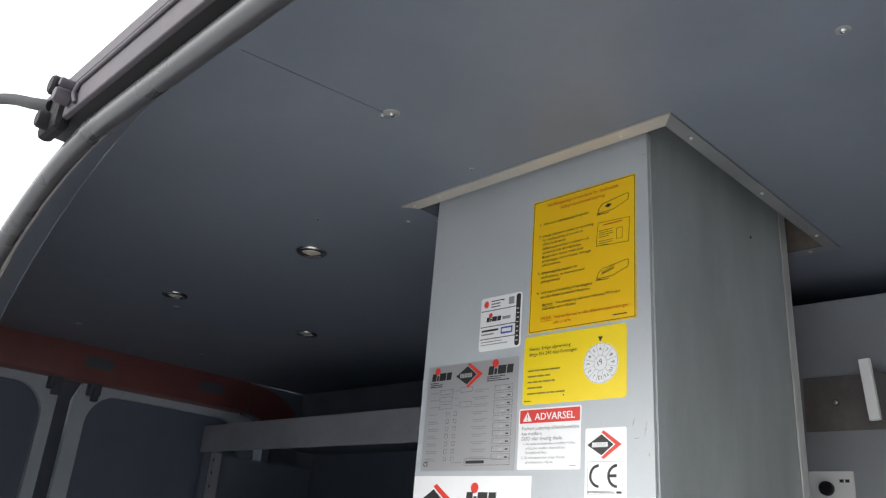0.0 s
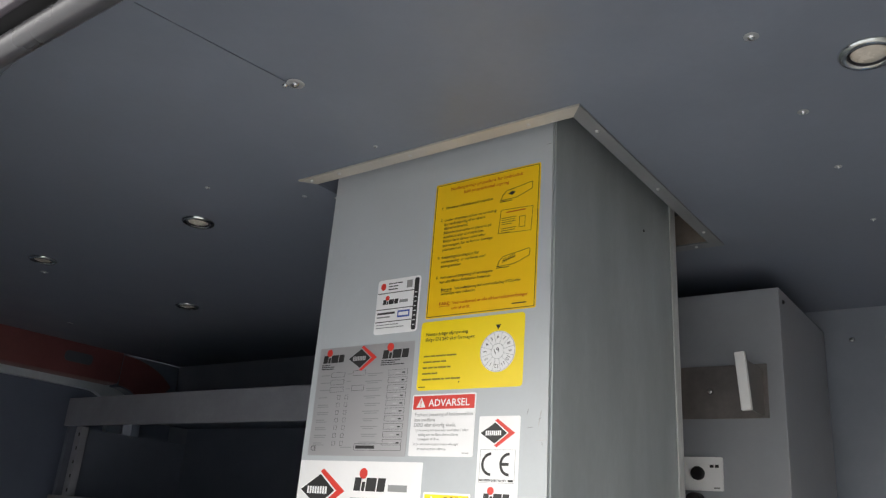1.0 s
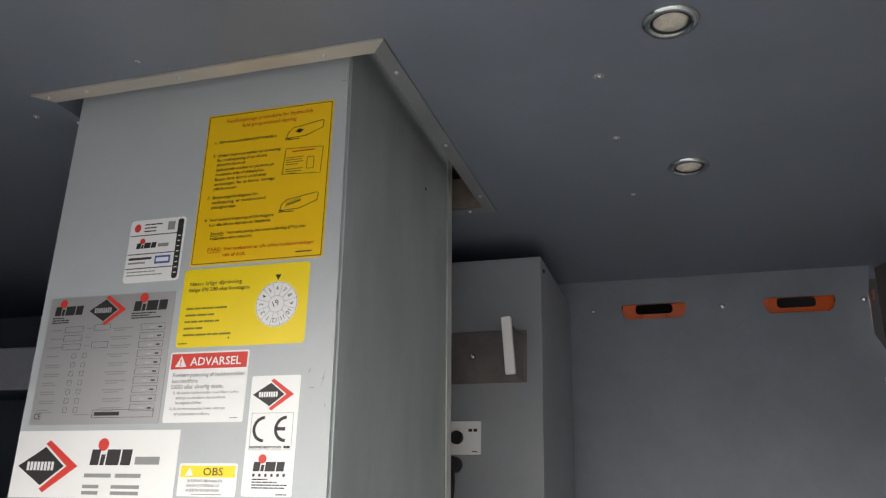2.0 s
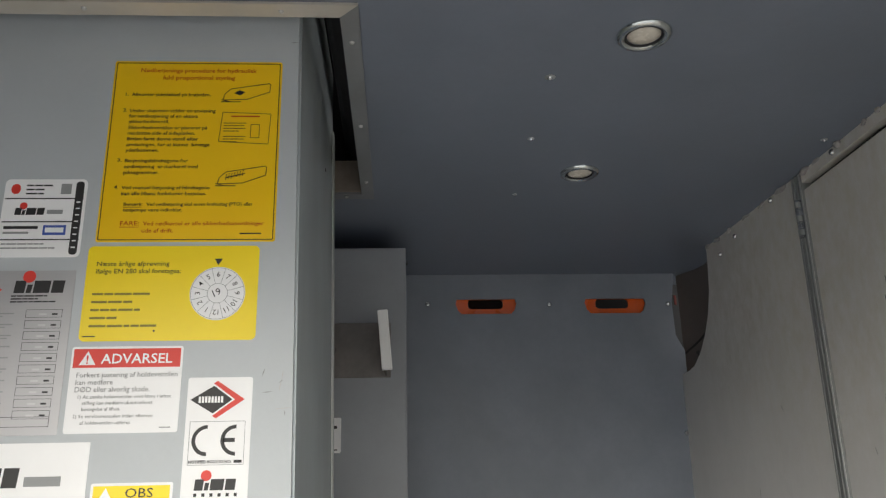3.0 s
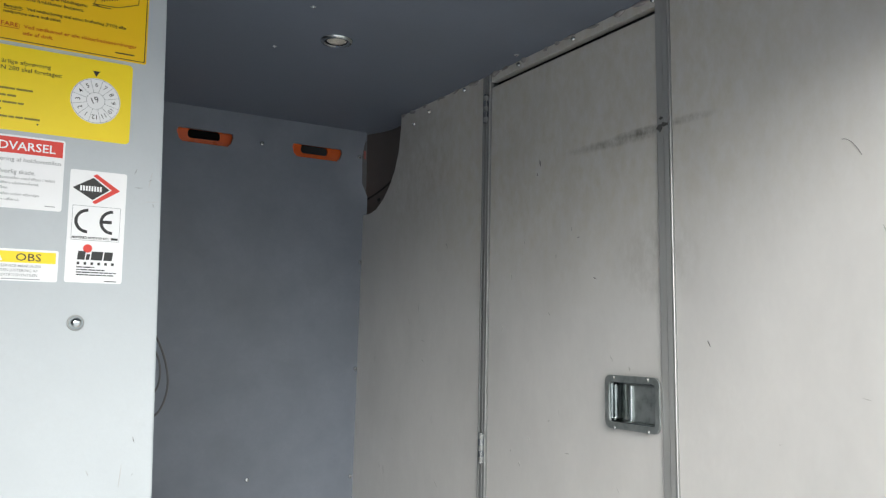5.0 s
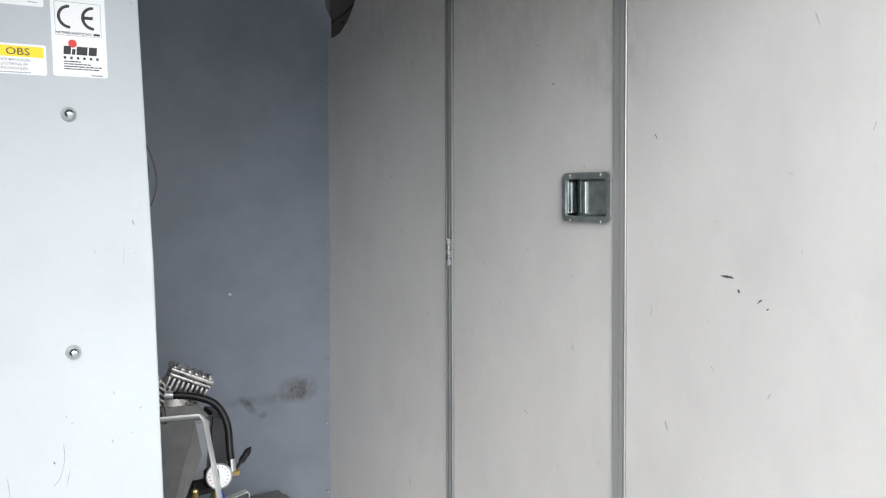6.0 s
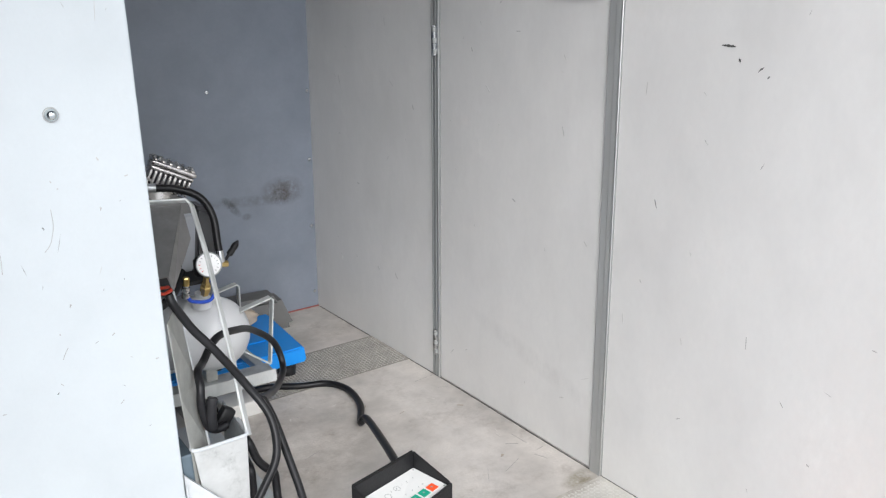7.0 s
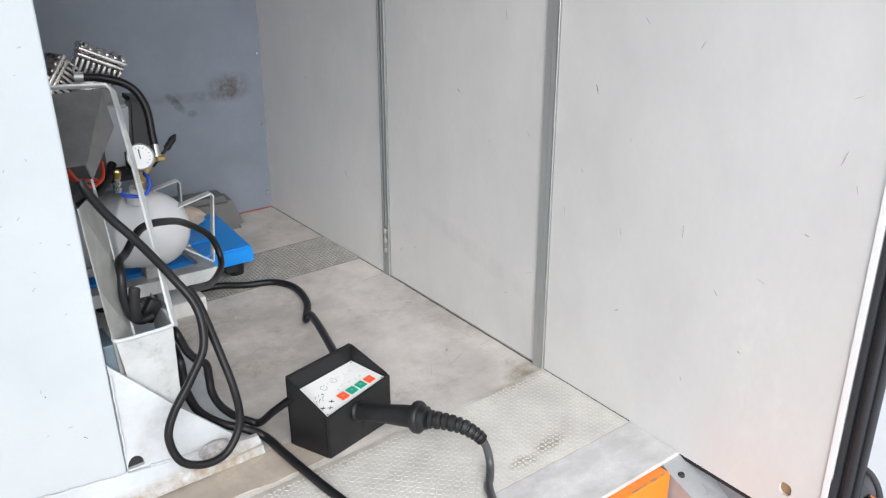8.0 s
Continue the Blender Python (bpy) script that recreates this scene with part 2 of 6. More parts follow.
M["scuff_faint"] = mat("faint_scuff", (0.47, 0.455, 0.435), 0.6, var=0.15, bump=0)
M["step_grey"] = mat("moulded_grey_plastic", (0.34, 0.345, 0.35), 0.3, var=0.08, dirt=0.3, scale=14)
M["holder_dark"] = mat("dull_sheet_steel", (0.27, 0.265, 0.26), 0.32, 0.6, var=0.15, scale=14, dirt=0.3)
M["beige_block"] = mat("pale_wood_block", (0.72, 0.71, 0.68), 0.6, var=0.1, stretch=(0.2, 1, 1), dirt=0.2)
M["tread_top"] = mat("polished_tread_tops", (0.69, 0.672, 0.625), 0.45, 0.1, var=0.08, scale=9, dirt=0.5, dirt_col=(0.30, 0.26, 0.2), dirt_scale=4.0)
M["lump"] = mat("grey_sealant", (0.42, 0.40, 0.39), 0.6, var=0.25, scale=60, fine=300, bump=0.4)
M["rail_grey"] = mat("dull_grey_rail_paint", (0.068, 0.062, 0.072), 0.6, var=0.12, dirt=0.4, spec=0.2)
M["lever_dark"] = mat("dark_oiled_steel", (0.016, 0.016, 0.018), 0.6, var=0.1, spec=0.08)
M["dirty_tread"] = mat("dirty_treadplate", (0.31, 0.295, 0.265), 0.55, 0.1, var=0.2, scale=22, fine=110, dirt=0.9, dirt_col=(0.15, 0.12, 0.09), dirt_scale=8.0)
M["dirty_tread_top"] = mat("dirty_tread_tops", (0.60, 0.58, 0.53), 0.5, 0.1, var=0.2, scale=30, dirt=1.0, dirt_col=(0.22, 0.18, 0.14), dirt_scale=8.0)
M["chip"] = mat("bare_primer_chip", (0.80, 0.62, 0.35), 0.6, var=0.15, bump=0)
M["rust_chip"] = mat("rusty_paint_chip", (0.40, 0.25, 0.13), 0.7, var=0.2, bump=0)
M["shelf_grey"] = mat("dusty_grey_shelf", (0.33, 0.34, 0.37), 0.5, var=0.08, dirt=0.3)
M["latch_zinc"] = mat("mottled_zinc", (0.50, 0.54, 0.53), 0.34, 0.75, var=0.2, scale=45, bump=0.05)
M["bare_side"] = mat("bare_galvanised_panel", (0.445, 0.49, 0.50), 0.42, 0.25, var=0.09, scale=9, fine=160, bump=0.04, dirt=0.15, stretch=(1, 1, 0.35))
M["joint_red"] = mat("dull_red_sealant", (0.36, 0.09, 0.07), 0.6, var=0.15, bump=0)
M["worn_alu"] = mat("scratched_aluminium_edge", (0.635, 0.625, 0.615), 0.6, 0.05, var=0.15, scale=16, fine=330, stretch=(0.6, 1, 1), bump=0.4, dirt=0.6, dirt_col=(0.33, 0.31, 0.28), dirt_scale=7)
M["corner_metal"] = mat("scuffed_bare_angle", (0.60, 0.62, 0.61), 0.5, 0.15, var=0.2, scale=10, fine=120, bump=0.1, dirt=0.4, dirt_col=(0.3, 0.29, 0.27), stretch=(1, 1, 0.3))
M["bin_paint"] = mat("dusty_zinc_sheet", (0.37, 0.375, 0.35), 0.5, 0.15, var=0.14, scale=25, dirt=0.6, dirt_col=(0.16, 0.155, 0.13), dirt_scale=9)
M["bin_front"] = mat("stained_pale_sheet", (0.50, 0.51, 0.505), 0.5, 0.1, var=0.06, scale=18, fine=140, bump=0.15, dirt=1.0, dirt_col=(0.17, 0.17, 0.165), dirt_scale=14)
M["floor_scrape"] = mat("rubbed_floor", (0.66, 0.63, 0.59), 0.5, var=0.1, bump=0)
M["soil"] = mat("brown_grit", (0.46, 0.40, 0.33), 0.9, var=0.2, fine=90, bump=0.4)

# ---- building helpers ----
WHERE = {}


def mesh_of(bm, name, material, shift=(0, 0, 0), smooth=None):
    bmesh.ops.recalc_face_normals(bm, faces=bm.faces[:])
    me = bpy.data.meshes.new(name)
    for v in bm.verts:
        v.co -= Vector(shift)
    bm.to_mesh(me)
    bm.free()
    me.materials.append(M[material] if isinstance(material, str) else material)
    if smooth:
        me.polygons.foreach_set("use_smooth", [True] * len(me.polygons))
        me.set_sharp_from_angle(angle=radians(smooth))
    return me


def thing(name, at, label, category, group=""):
    """An Empty at the thing's base; its parts are children."""
    e = new(name)
    e.location = at
    e.empty_display_size = 0.05
    WHERE[e.name] = Vector(at)
    return tagged(e, label, category, group)


def part(name, bm, material, parent, label="", smooth=None):
    w = WHERE[parent.name]
    ob = new(name, mesh_of(bm, name, material, w, smooth))
    ob.parent = parent
    WHERE[ob.name] = w
    return tagged(ob, label) if label else ob


def solid(name, bm, material, label, category, kind="", group="", smooth=None):
    """A top-level thing of one mesh, its origin at the world's."""
    ob = new(name, mesh_of(bm, name, material, (0, 0, 0), smooth))
    WHERE[ob.name] = Vector((0, 0, 0))
    return tagged(ob, label, category, group, kind)


def box(x0, x1, y0, y1, z0, z1, bev=0.0, bm=None, seg=2):
    bm2 = bmesh.new()
    bmesh.ops.create_cube(bm2, size=1.0, matrix=Matrix.Translation(((x0 + x1) / 2, (y0 + y1) / 2, (z0 + z1) / 2)) @ Matrix.Diagonal((x1 - x0, y1 - y0, z1 - z0, 1)))
    if bev:
        bmesh.ops.bevel(bm2, geom=bm2.edges[:], offset=bev, segments=seg, affect="EDGES", profile=0.5)
    return join(bm, bm2)


def join(bm, bm2):
    if bm is None:
        return bm2
    me = bpy.data.meshes.new("tmp")
    bm2.to_mesh(me)
    bm2.free()
    bm.from_mesh(me)
    bpy.data.meshes.remove(me)
    return bm


def turned(bm, m, base=None):
    bmesh.ops.transform(bm, matrix=m, verts=bm.verts[:])
    return join(base, bm)


def cyl(r, h, at=(0, 0, 0), axis="Z", seg=24, r2=None, bm=None, bev=0.0):
    """A cylinder that starts at a place and runs h along an axis."""
    b = bmesh.new()
    bmesh.ops.create_cone(b, cap_ends=True, segments=seg, radius1=r, radius2=r if r2 is None else r2, depth=h, matrix=Matrix.Translation((0, 0, h / 2)))
    if bev:
        bmesh.ops.bevel(b, geom=[e for e in b.edges if e.calc_face_angle(0) > 0.9], offset=bev, segments=2, affect="EDGES")
    turn = {"Z": Matrix(), "X": Matrix.Rotation(radians(90), 4, "Y"), "-X": Matrix.Rotation(radians(-90), 4, "Y"), "Y": Matrix.Rotation(radians(-90), 4, "X"),
            "-Y": Matrix.Rotation(radians(90), 4, "X"), "-Z": Matrix.Rotation(radians(180), 4, "X")}
    m = turn[axis] if isinstance(axis, str) else Vector(axis).to_track_quat("Z", "Y").to_matrix().to_4x4()
    bmesh.ops.transform(b, matrix=Matrix.Translation(at) @ m, verts=b.verts[:])
    return join(bm, b)


def lathe(profile, at=(0, 0, 0), axis=(0, 0, 1), seg=32, bm=None):
    """A turned body: rows of radius and height, about an axis."""
    b = bmesh.new()
    rings = []
    for r, h in profile:
        rings.append([b.verts.new((r * math.cos(2 * math.pi * k / seg), r * math.sin(2 * math.pi * k / seg), h)) for k in range(seg)] if r > 1e-6 else [b.verts.new((0, 0, h))])
    for a, c in zip(rings, rings[1:]):
        for k in range(seg):
            k2 = (k + 1) % seg
            if len(a) == 1 and len(c) == 1:
                continue
            if len(a) == 1:
                b.faces.new((a[0], c[k2], c[k]))
            elif len(c) == 1:
                b.faces.new((a[k], a[k2], c[0]))
            else:
                b.faces.new((a[k], a[k2], c[k2], c[k]))
    m = Vector(axis).to_track_quat("Z", "Y").to_matrix().to_4x4()
    bmesh.ops.transform(b, matrix=Matrix.Translation(at) @ m, verts=b.verts[:])
    return join(bm, b)


def smooth_path(pts, n=8):
    pts = [Vector(p) for p in pts]
    out = []
    for i in range(len(pts) - 1):
        p0, p1, p2, p3 = pts[max(0, i - 1)], pts[i], pts[i + 1], pts[min(len(pts) - 1, i + 2)]
        for k in range(n):
            t = k / n
            out.append(0.5 * ((2 * p1) + (p2 - p0) * t + (2 * p0 - 5 * p1 + 4 * p2 - p3) * t * t + (3 * p1 - p0 - 3 * p2 + p3) * t ** 3))
    return out + [pts[-1]]


def tube(pts, r, n=8, seg=12, bm=None, close=False, radii=None):
    """A round tube along a smooth path."""
    path = smooth_path(pts, n) if n > 1 else [Vector(p) for p in pts]
    b = bmesh.new()
    rings = []
    up = Vector((0.13, 0.37, 0.92)).normalized()
    for i, p in enumerate(path):
        d = (path[min(i + 1, len(path) - 1)] - path[max(i - 1, 0)]).normalized()
        side = up.cross(d)
        side = side.normalized() if side.length > 1e-4 else Vector((1, 0, 0))
        up = d.cross(side).normalized()
        rr = radii(i / max(1, len(path) - 1)) if radii else r
        rings.append([b.verts.new(p + (side * math.cos(2 * math.pi * k / seg) + up * math.sin(2 * math.pi * k / seg)) * rr) for k in range(seg)])
    for a, c in zip(rings, rings[1:]):
        for k in range(seg):
            b.faces.new((a[k], a[(k + 1) % seg], c[(k + 1) % seg], c[k]))
    b.faces.new(rings[0])
    b.faces.new(rings[-1])
    return join(bm, b)


def strap(pts, w, t, wide, bm=None):
    """A flat bar that is bent along points; wide: the direction of its width."""
    wide = Vector(wide).normalized()
    pts = [Vector(p) for p in pts]
    b = bmesh.new()
    rings = []
    for i, p in enumerate(pts):
        d1 = (p - pts[i - 1]).normalized() if i else (pts[1] - p).normalized()
        d2 = (pts[i + 1] - p).normalized() if i < len(pts) - 1 else d1
        d = (d1 + d2).normalized()
        nrm = wide.cross(d).normalized()
        k = 1 / max(0.4, d.dot(d1))
        rings.append([b.verts.new(p + wide * (w / 2 * a) + nrm * (t / 2 * c * k)) for a, c in ((-1, -1), (1, -1), (1, 1), (-1, 1))])
    for a, c in zip(rings, rings[1:]):
        for k in range(4):
            b.faces.new((a[k], a[(k + 1) % 4], c[(k + 1) % 4], c[k]))
    b.faces.new(rings[0])
    b.faces.new(rings[-1])
    bmesh.ops.bevel(b, geom=b.edges[:], offset=min(t, w) * 0.2, segments=1, affect="EDGES")
    return join(bm, b)


def rounded(u0, u1, v0, v1, r, seg=5):
    """The outline of a rounded rectangle."""
    out = []
    for cu, cv, a0 in ((u1 - r, v1 - r, 0), (u0 + r, v1 - r, 90), (u0 + r, v0 + r, 180), (u1 - r, v0 + r, 270)):
        for k in range(seg + 1):
            a = radians(a0 + 90 * k / seg)
            out.append((cu + r * math.cos(a), cv + r * math.sin(a)))
    return out


def sheet(outline, holes, d0, d1, plane, bm=None):
    """A plate with openings. plane 'y': the outline is (x, z) and the depth y; 'x': (y, z) and x; 'z': (x, y) and z."""
    b = bmesh.new()
    place = {"y": lambda u, v, d: (u, d, v), "x": lambda u, v, d: (d, u, v), "z": lambda u, v, d: (u, v, d)}[plane]
    edges = []
    for loop in (outline, *holes):
        vs = [b.verts.new(place(u, v, d0)) for u, v in loop]
        edges += [b.edges.new((vs[k], vs[(k + 1) % len(vs)])) for k in range(len(vs))]
    if holes:
        faces = [g for g in bmesh.ops.triangle_fill(b, use_beauty=True, edges=edges)["geom"] if isinstance(g, bmesh.types.BMFace)]
    else:
        faces = [b.faces.new(b.verts[:])]
    got = bmesh.ops.extrude_face_region(b, geom=faces)["geom"]
    delta = Vector(place(0, 0, d1)) - Vector(place(0, 0, d0))
    bmesh.ops.translate(b, vec=delta, verts=[g for g in got if isinstance(g, bmesh.types.BMVert)])
    return join(bm, b)


def screw_head(at, axis, r=0.006, h=0.003, bm=None):
    b = lathe([(0, h * 0.55), (r * 0.35, h * 0.55), (r * 0.42, h), (r * 0.7, h * 0.9), (r, 0.0), (r, -0.001)], at, axis, 14)
    return join(bm, b)

def prism(low, high):
    bm = bmesh.new()
    lo, hi = [bm.verts.new(p) for p in low], [bm.verts.new(p) for p in high]
    bm.faces.new(lo)
    bm.faces.new(hi)
    for k in range(len(lo)):
        bm.faces.new((lo[k], lo[(k + 1) % len(lo)], hi[(k + 1) % len(lo)], hi[k]))
    return bm


def soft(bm, w=0.003):
    bmesh.ops.bevel(bm, geom=bm.edges[:], offset=w, segments=2, affect="EDGES")
    return bm


# ---- the setting ----
FLOOR, CEIL = 0.600, 2.470
PX = 0.258          # face of the cab partition
solid("ground", box(-300, 300, -300, 300, -0.2, 0.0), "snow", "pale wet open ground outside the van", "ground", "structure")

# floor of the load bay, with the step edge along the doorway
floor = solid("floor", box(-3.30, PX + 0.02, 0.652, 2.32, 0.560, FLOOR), "floor", "worn grey dirty load bay floor", "floor", "structure")
part("nosing", box(-1.20, PX - 0.0006, 0.528, 0.6505, 0.5915, FLOOR + 0.001, 0.0015, seg=1), "worn_alu", floor, "smooth worn aluminium step edge")


def treads(x0, x1, y0, y1, z, material, pitch=0.0096):
    """Raised lozenges of tread plate, turned one way and the other by turns."""
    verts, faces = [], []
    nx, ny = int((x1 - x0) / pitch), int((y1 - y0) / pitch)
    for j in range(ny):
        for i in range(nx):
            cx, cy = x0 + (i + 0.5) * pitch, y0 + (j + 0.5) * pitch
            a = radians(43 if (i + j) % 2 else -43)
            ux, uy = math.cos(a), math.sin(a)
            k = len(verts)
            for s, t, h in ((-1, 0, 0), (-0.5, -1, 0), (0.5, -1, 0), (1, 0, 0), (0.5, 1, 0), (-0.5, 1, 0), (-0.6, 0, 1), (0.6, 0, 1)):
                verts.append((cx + (s * 0.50 * ux - t * 0.21 * uy) * pitch, cy + (s * 0.50 * uy + t * 0.21 * ux) * pitch, z + h * 0.0008))
            faces += [(k, k + 1, k + 6), (k + 1, k + 2, k + 7, k + 6), (k + 2, k + 3, k + 7), (k + 3, k + 4, k + 7), (k + 4, k + 5, k + 6, k + 7), (k + 5, k, k + 6)]
    me = bpy.data.meshes.new("tread")
    me.from_pydata(verts, [], faces)
    me.materials.append(M[material])
    return me


for k, (x0, x1, y0, y1, label) in enumerate(((-1.20, PX - 0.0016, 0.6512, 0.903, "worn aluminium tread plate along the step edge"), (-0.42, PX - 0.004, 1.690, 1.913, "dirty aluminium tread plate strip across the floor"))):
    pl = thing("tread_plate", (0, 0, FLOOR), label, "tread plate", "tread plates on the floor")
    part("plate", box(x0, x1, y0, y1, FLOOR + 0.0002, FLOOR + 0.0022, 0.0008, seg=1), ("checker", "dirty_tread")[k], pl)
    tr = new("tread", treads(max(x0, -0.80) + 0.01, x1 - 0.001, y0 + 0.003, y1 - 0.001, 0.0022, ("tread_top", "dirty_tread_top")[k]))
    tr.parent = pl
    tagged(tr, kind="stuff")

# ceiling lining, with the opening for the lift column and a split in the board
slot = [(-0.9375, 0.470), (-0.9045, 0.712), (-0.9028, 0.712), (-0.9350, 0.470)]
ceiling = solid("ceiling", sheet([(-3.20, 0.44), (0.30, 0.44), (0.30, 2.32), (-3.20, 2.32)], [[(-1.130, 0.989), (-0.575, 0.989), (-0.575, 1.597), (-1.130, 1.597)], slot], CEIL, CEIL + 0.012, "z"), "lining",
                "grey smooth lining board on the van ceiling", "ceiling", "structure")
solid("roof", box(-3.40, 0.40, 0.62, 2.45, 2.70, 2.72), "dark", "dark underside of the van roof", "roof", "structure")
solid("roof_beam", box(-0.62, -0.53, 0.40, 2.40, 2.60, 2.66, 0.01), "dark_steel", "dark steel roof beam above the ceiling opening", "beam", "structure")

# far side wall, leaning in a little, with two open slots that show the painted body
LEAN_FAR = 0.075 / 1.87


def far_lean(bm):
    for v in bm.verts:
        v.co.y -= (v.co.z - FLOOR) * LEAN_FAR
    return bm


def slot_outline(a, b, z0, z1):
    return [(a + 0.004, z1), (a, z1 - 0.012), (a + 0.006, z0 + 0.010), (a + 0.016, z0), (b - 0.016, z0), (b - 0.006, z0 + 0.010), (b, z1 - 0.012), (b - 0.004, z1)]


far_out = [(-3.28, 0.58), (0.2575, 0.58), (0.2575, 2.20), (0.2575, 2.258), (0.2365, 2.30), (0.234, 2.39), (0.246, 2.465), (0.246, 2.52), (-3.28, 2.52)]
slots = [slot_outline(-0.356, -0.191, 2.362, 2.403), slot_outline(-0.006, 0.162, 2.361, 2.402)]
far_wall = solid("wall_far", far_lean(sheet(far_out, slots, 2.272, 2.280, "y")), "far", "grey smooth lining board on the closed side of the van, scuffed low down", "wall", "structure")
body_holes = [rounded(-0.321, -0.226, 2.379, 2.4055, 0.010), rounded(0.028, 0.119, 2.378, 2.4045, 0.010)]
part("body_panel", far_lean(sheet([(-3.28, 2.20), (0.24, 2.20), (0.24, 2.52), (-3.28, 2.52)], body_holes, 2.290, 2.296, "y")), "orange", far_wall, "orange painted body seen through the slots")
part("cavity", box(-3.28, 0.6, 2.36, 2.38, 0.5, 2.7), "dark", far_wall, "dark cavity behind the body")
part("floor_joint", box(0.04, 0.256, 2.267, 2.2715, FLOOR, 0.6032), "joint_red", far_wall, "thin red sealing line at the floor")
for x, z in ((-0.103, 2.386), (0.223, 2.385), (0.2405, 2.043), (0.2375, 1.702), (0.234, 1.364), (0.232, 1.135), (0.229, 0.902), (0.231, 0.659), (-0.100, 1.380), (-0.43, 2.390)):
    part("screw", screw_head((x, 2.2715 - (z - FLOOR) * LEAN_FAR, z), (0, -1, 0), 0.007, 0.004), "steel", far_wall)

# partition to the cab, its top far corner cut away round the body
DOOR_LEAN = 0.0198   # the hinge side of the door runs parallel to the leaning body side


def hinge_y(z):
    return 1.494 + (CEIL - z) * DOOR_LEAN


def hinge_lean(bm):
    for v in bm.verts:
        v.co.y += (CEIL - v.co.z) * DOOR_LEAN
    return bm


def part_x(y):
    """The face of the partition, which bends in a little beyond the door."""
    return PX - 0.020 * max(0.0, y - 1.55)


def bent(bm):
    for v in bm.verts:
        v.co.x += part_x(v.co.y) - PX
    return bm


curve = [(2.30, 0.585), (2.30, 2.194), (2.16, 2.196), (2.120, 2.203), (2.072, 2.229), (2.032, 2.265), (2.000, 2.308), (1.976, 2.362), (1.964, 2.435), (1.962, CEIL)]
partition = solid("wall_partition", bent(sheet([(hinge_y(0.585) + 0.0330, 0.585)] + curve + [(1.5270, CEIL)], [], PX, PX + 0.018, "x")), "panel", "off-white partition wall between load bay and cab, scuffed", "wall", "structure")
near_edge = 0.256
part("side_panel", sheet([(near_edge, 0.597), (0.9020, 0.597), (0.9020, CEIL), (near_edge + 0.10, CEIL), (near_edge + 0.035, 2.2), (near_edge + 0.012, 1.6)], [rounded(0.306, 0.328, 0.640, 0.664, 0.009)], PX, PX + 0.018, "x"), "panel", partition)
part("panel_core", box(PX + 0.006, PX + 0.03, 0.3062, 0.3278, 0.6402, 0.6638), "wood", partition, "bare wood inside a drilled hole")
part("door_header", box(PX, PX + 0.018, 0.941, 1.4960, 2.449, CEIL), "panel", partition)
part("door_rebate", box(PX + 0.026, PX + 0.03, 0.93, 1.51, 2.40, 2.465), "dark", partition, "dark gap above the door")
edge_strip = [(0.2560, 0.60), (0.2475, 0.60), (0.2600, 1.6), (0.2835, 2.2), (0.2920, 2.2), (0.2685, 1.6)]
part("edge_strip", sheet(edge_strip, [], PX - 0.003, PX + 0.003, "x"), "white_edge", partition, "white plastic edging strip")
# aluminium profiles at the latch side and the hinge side
for y0, y1, rib in ((0.9025, 0.9380, 0.920), (1.4940, 1.5265, 1.5100)):
    lean = hinge_lean if y0 > 1 else (lambda bm: bm)
    prof = part("profile", lean(box(PX - 0.002, PX + 0.02, y0, y1, 0.600, CEIL - 0.002)), "alu_dark", partition, "weathered aluminium section")
    part("rib", lean(box(PX - 0.0048, PX - 0.0022, y0, y0 + 0.0045, 0.600, CEIL - 0.002, 0.001, seg=1)), "alu", prof)
    if y0 < 1:
        part("cover_strip", box(PX - 0.0042, PX - 0.0022, y0 + 0.0050, rib - 0.0006, 0.600, CEIL - 0.002), "profile_alu", prof)
        part("cover_strip", box(PX - 0.0034, PX - 0.0022, rib + 0.0006, y1 - 0.0012, 0.600, CEIL - 0.002), "profile_alu", prof)
    else:
        part("rib", lean(box(PX - 0.0045, PX - 0.0022, rib - 0.002, rib + 0.002, 0.600, CEIL - 0.002)), "alu_dark", prof)
        part("rib", lean(box(PX - 0.0045, PX - 0.0022, y1 - 0.005, y1, 0.600, CEIL - 0.002, 0.001, seg=1)), "alu_dark", prof)
for y, z in ((1.885, 2.428), (1.62, 2.462), (1.38, 2.461), (1.18, 2.461), (0.944, 2.462), (1.80, 2.445)):
    part("screw", screw_head((part_x(y) - 0.0005, y, z), (-1, 0, 0), 0.006, 0.004), "steel", partition)

# ragged sealant between the ceiling board and the partition
blobs = random.Random(23)
y = 0.95
while y < 1.95:
    ln_ = blobs.uniform(0.012, 0.05)
    pts = [(part_x(y) - blobs.uniform(0.001, 0.004), y + ln_ * k / 3, CEIL - blobs.uniform(0.001, 0.006)) for k in range(4)]
    part("sealant", tube(pts, 0.004, 3, 7, radii=lambda t, h=blobs.uniform(0.002, 0.0045): h * (0.5 + math.sin(math.pi * t))), "lump", partition, "ragged grey sealant", 70)
    y += ln_ + blobs.uniform(0.01, 0.07)

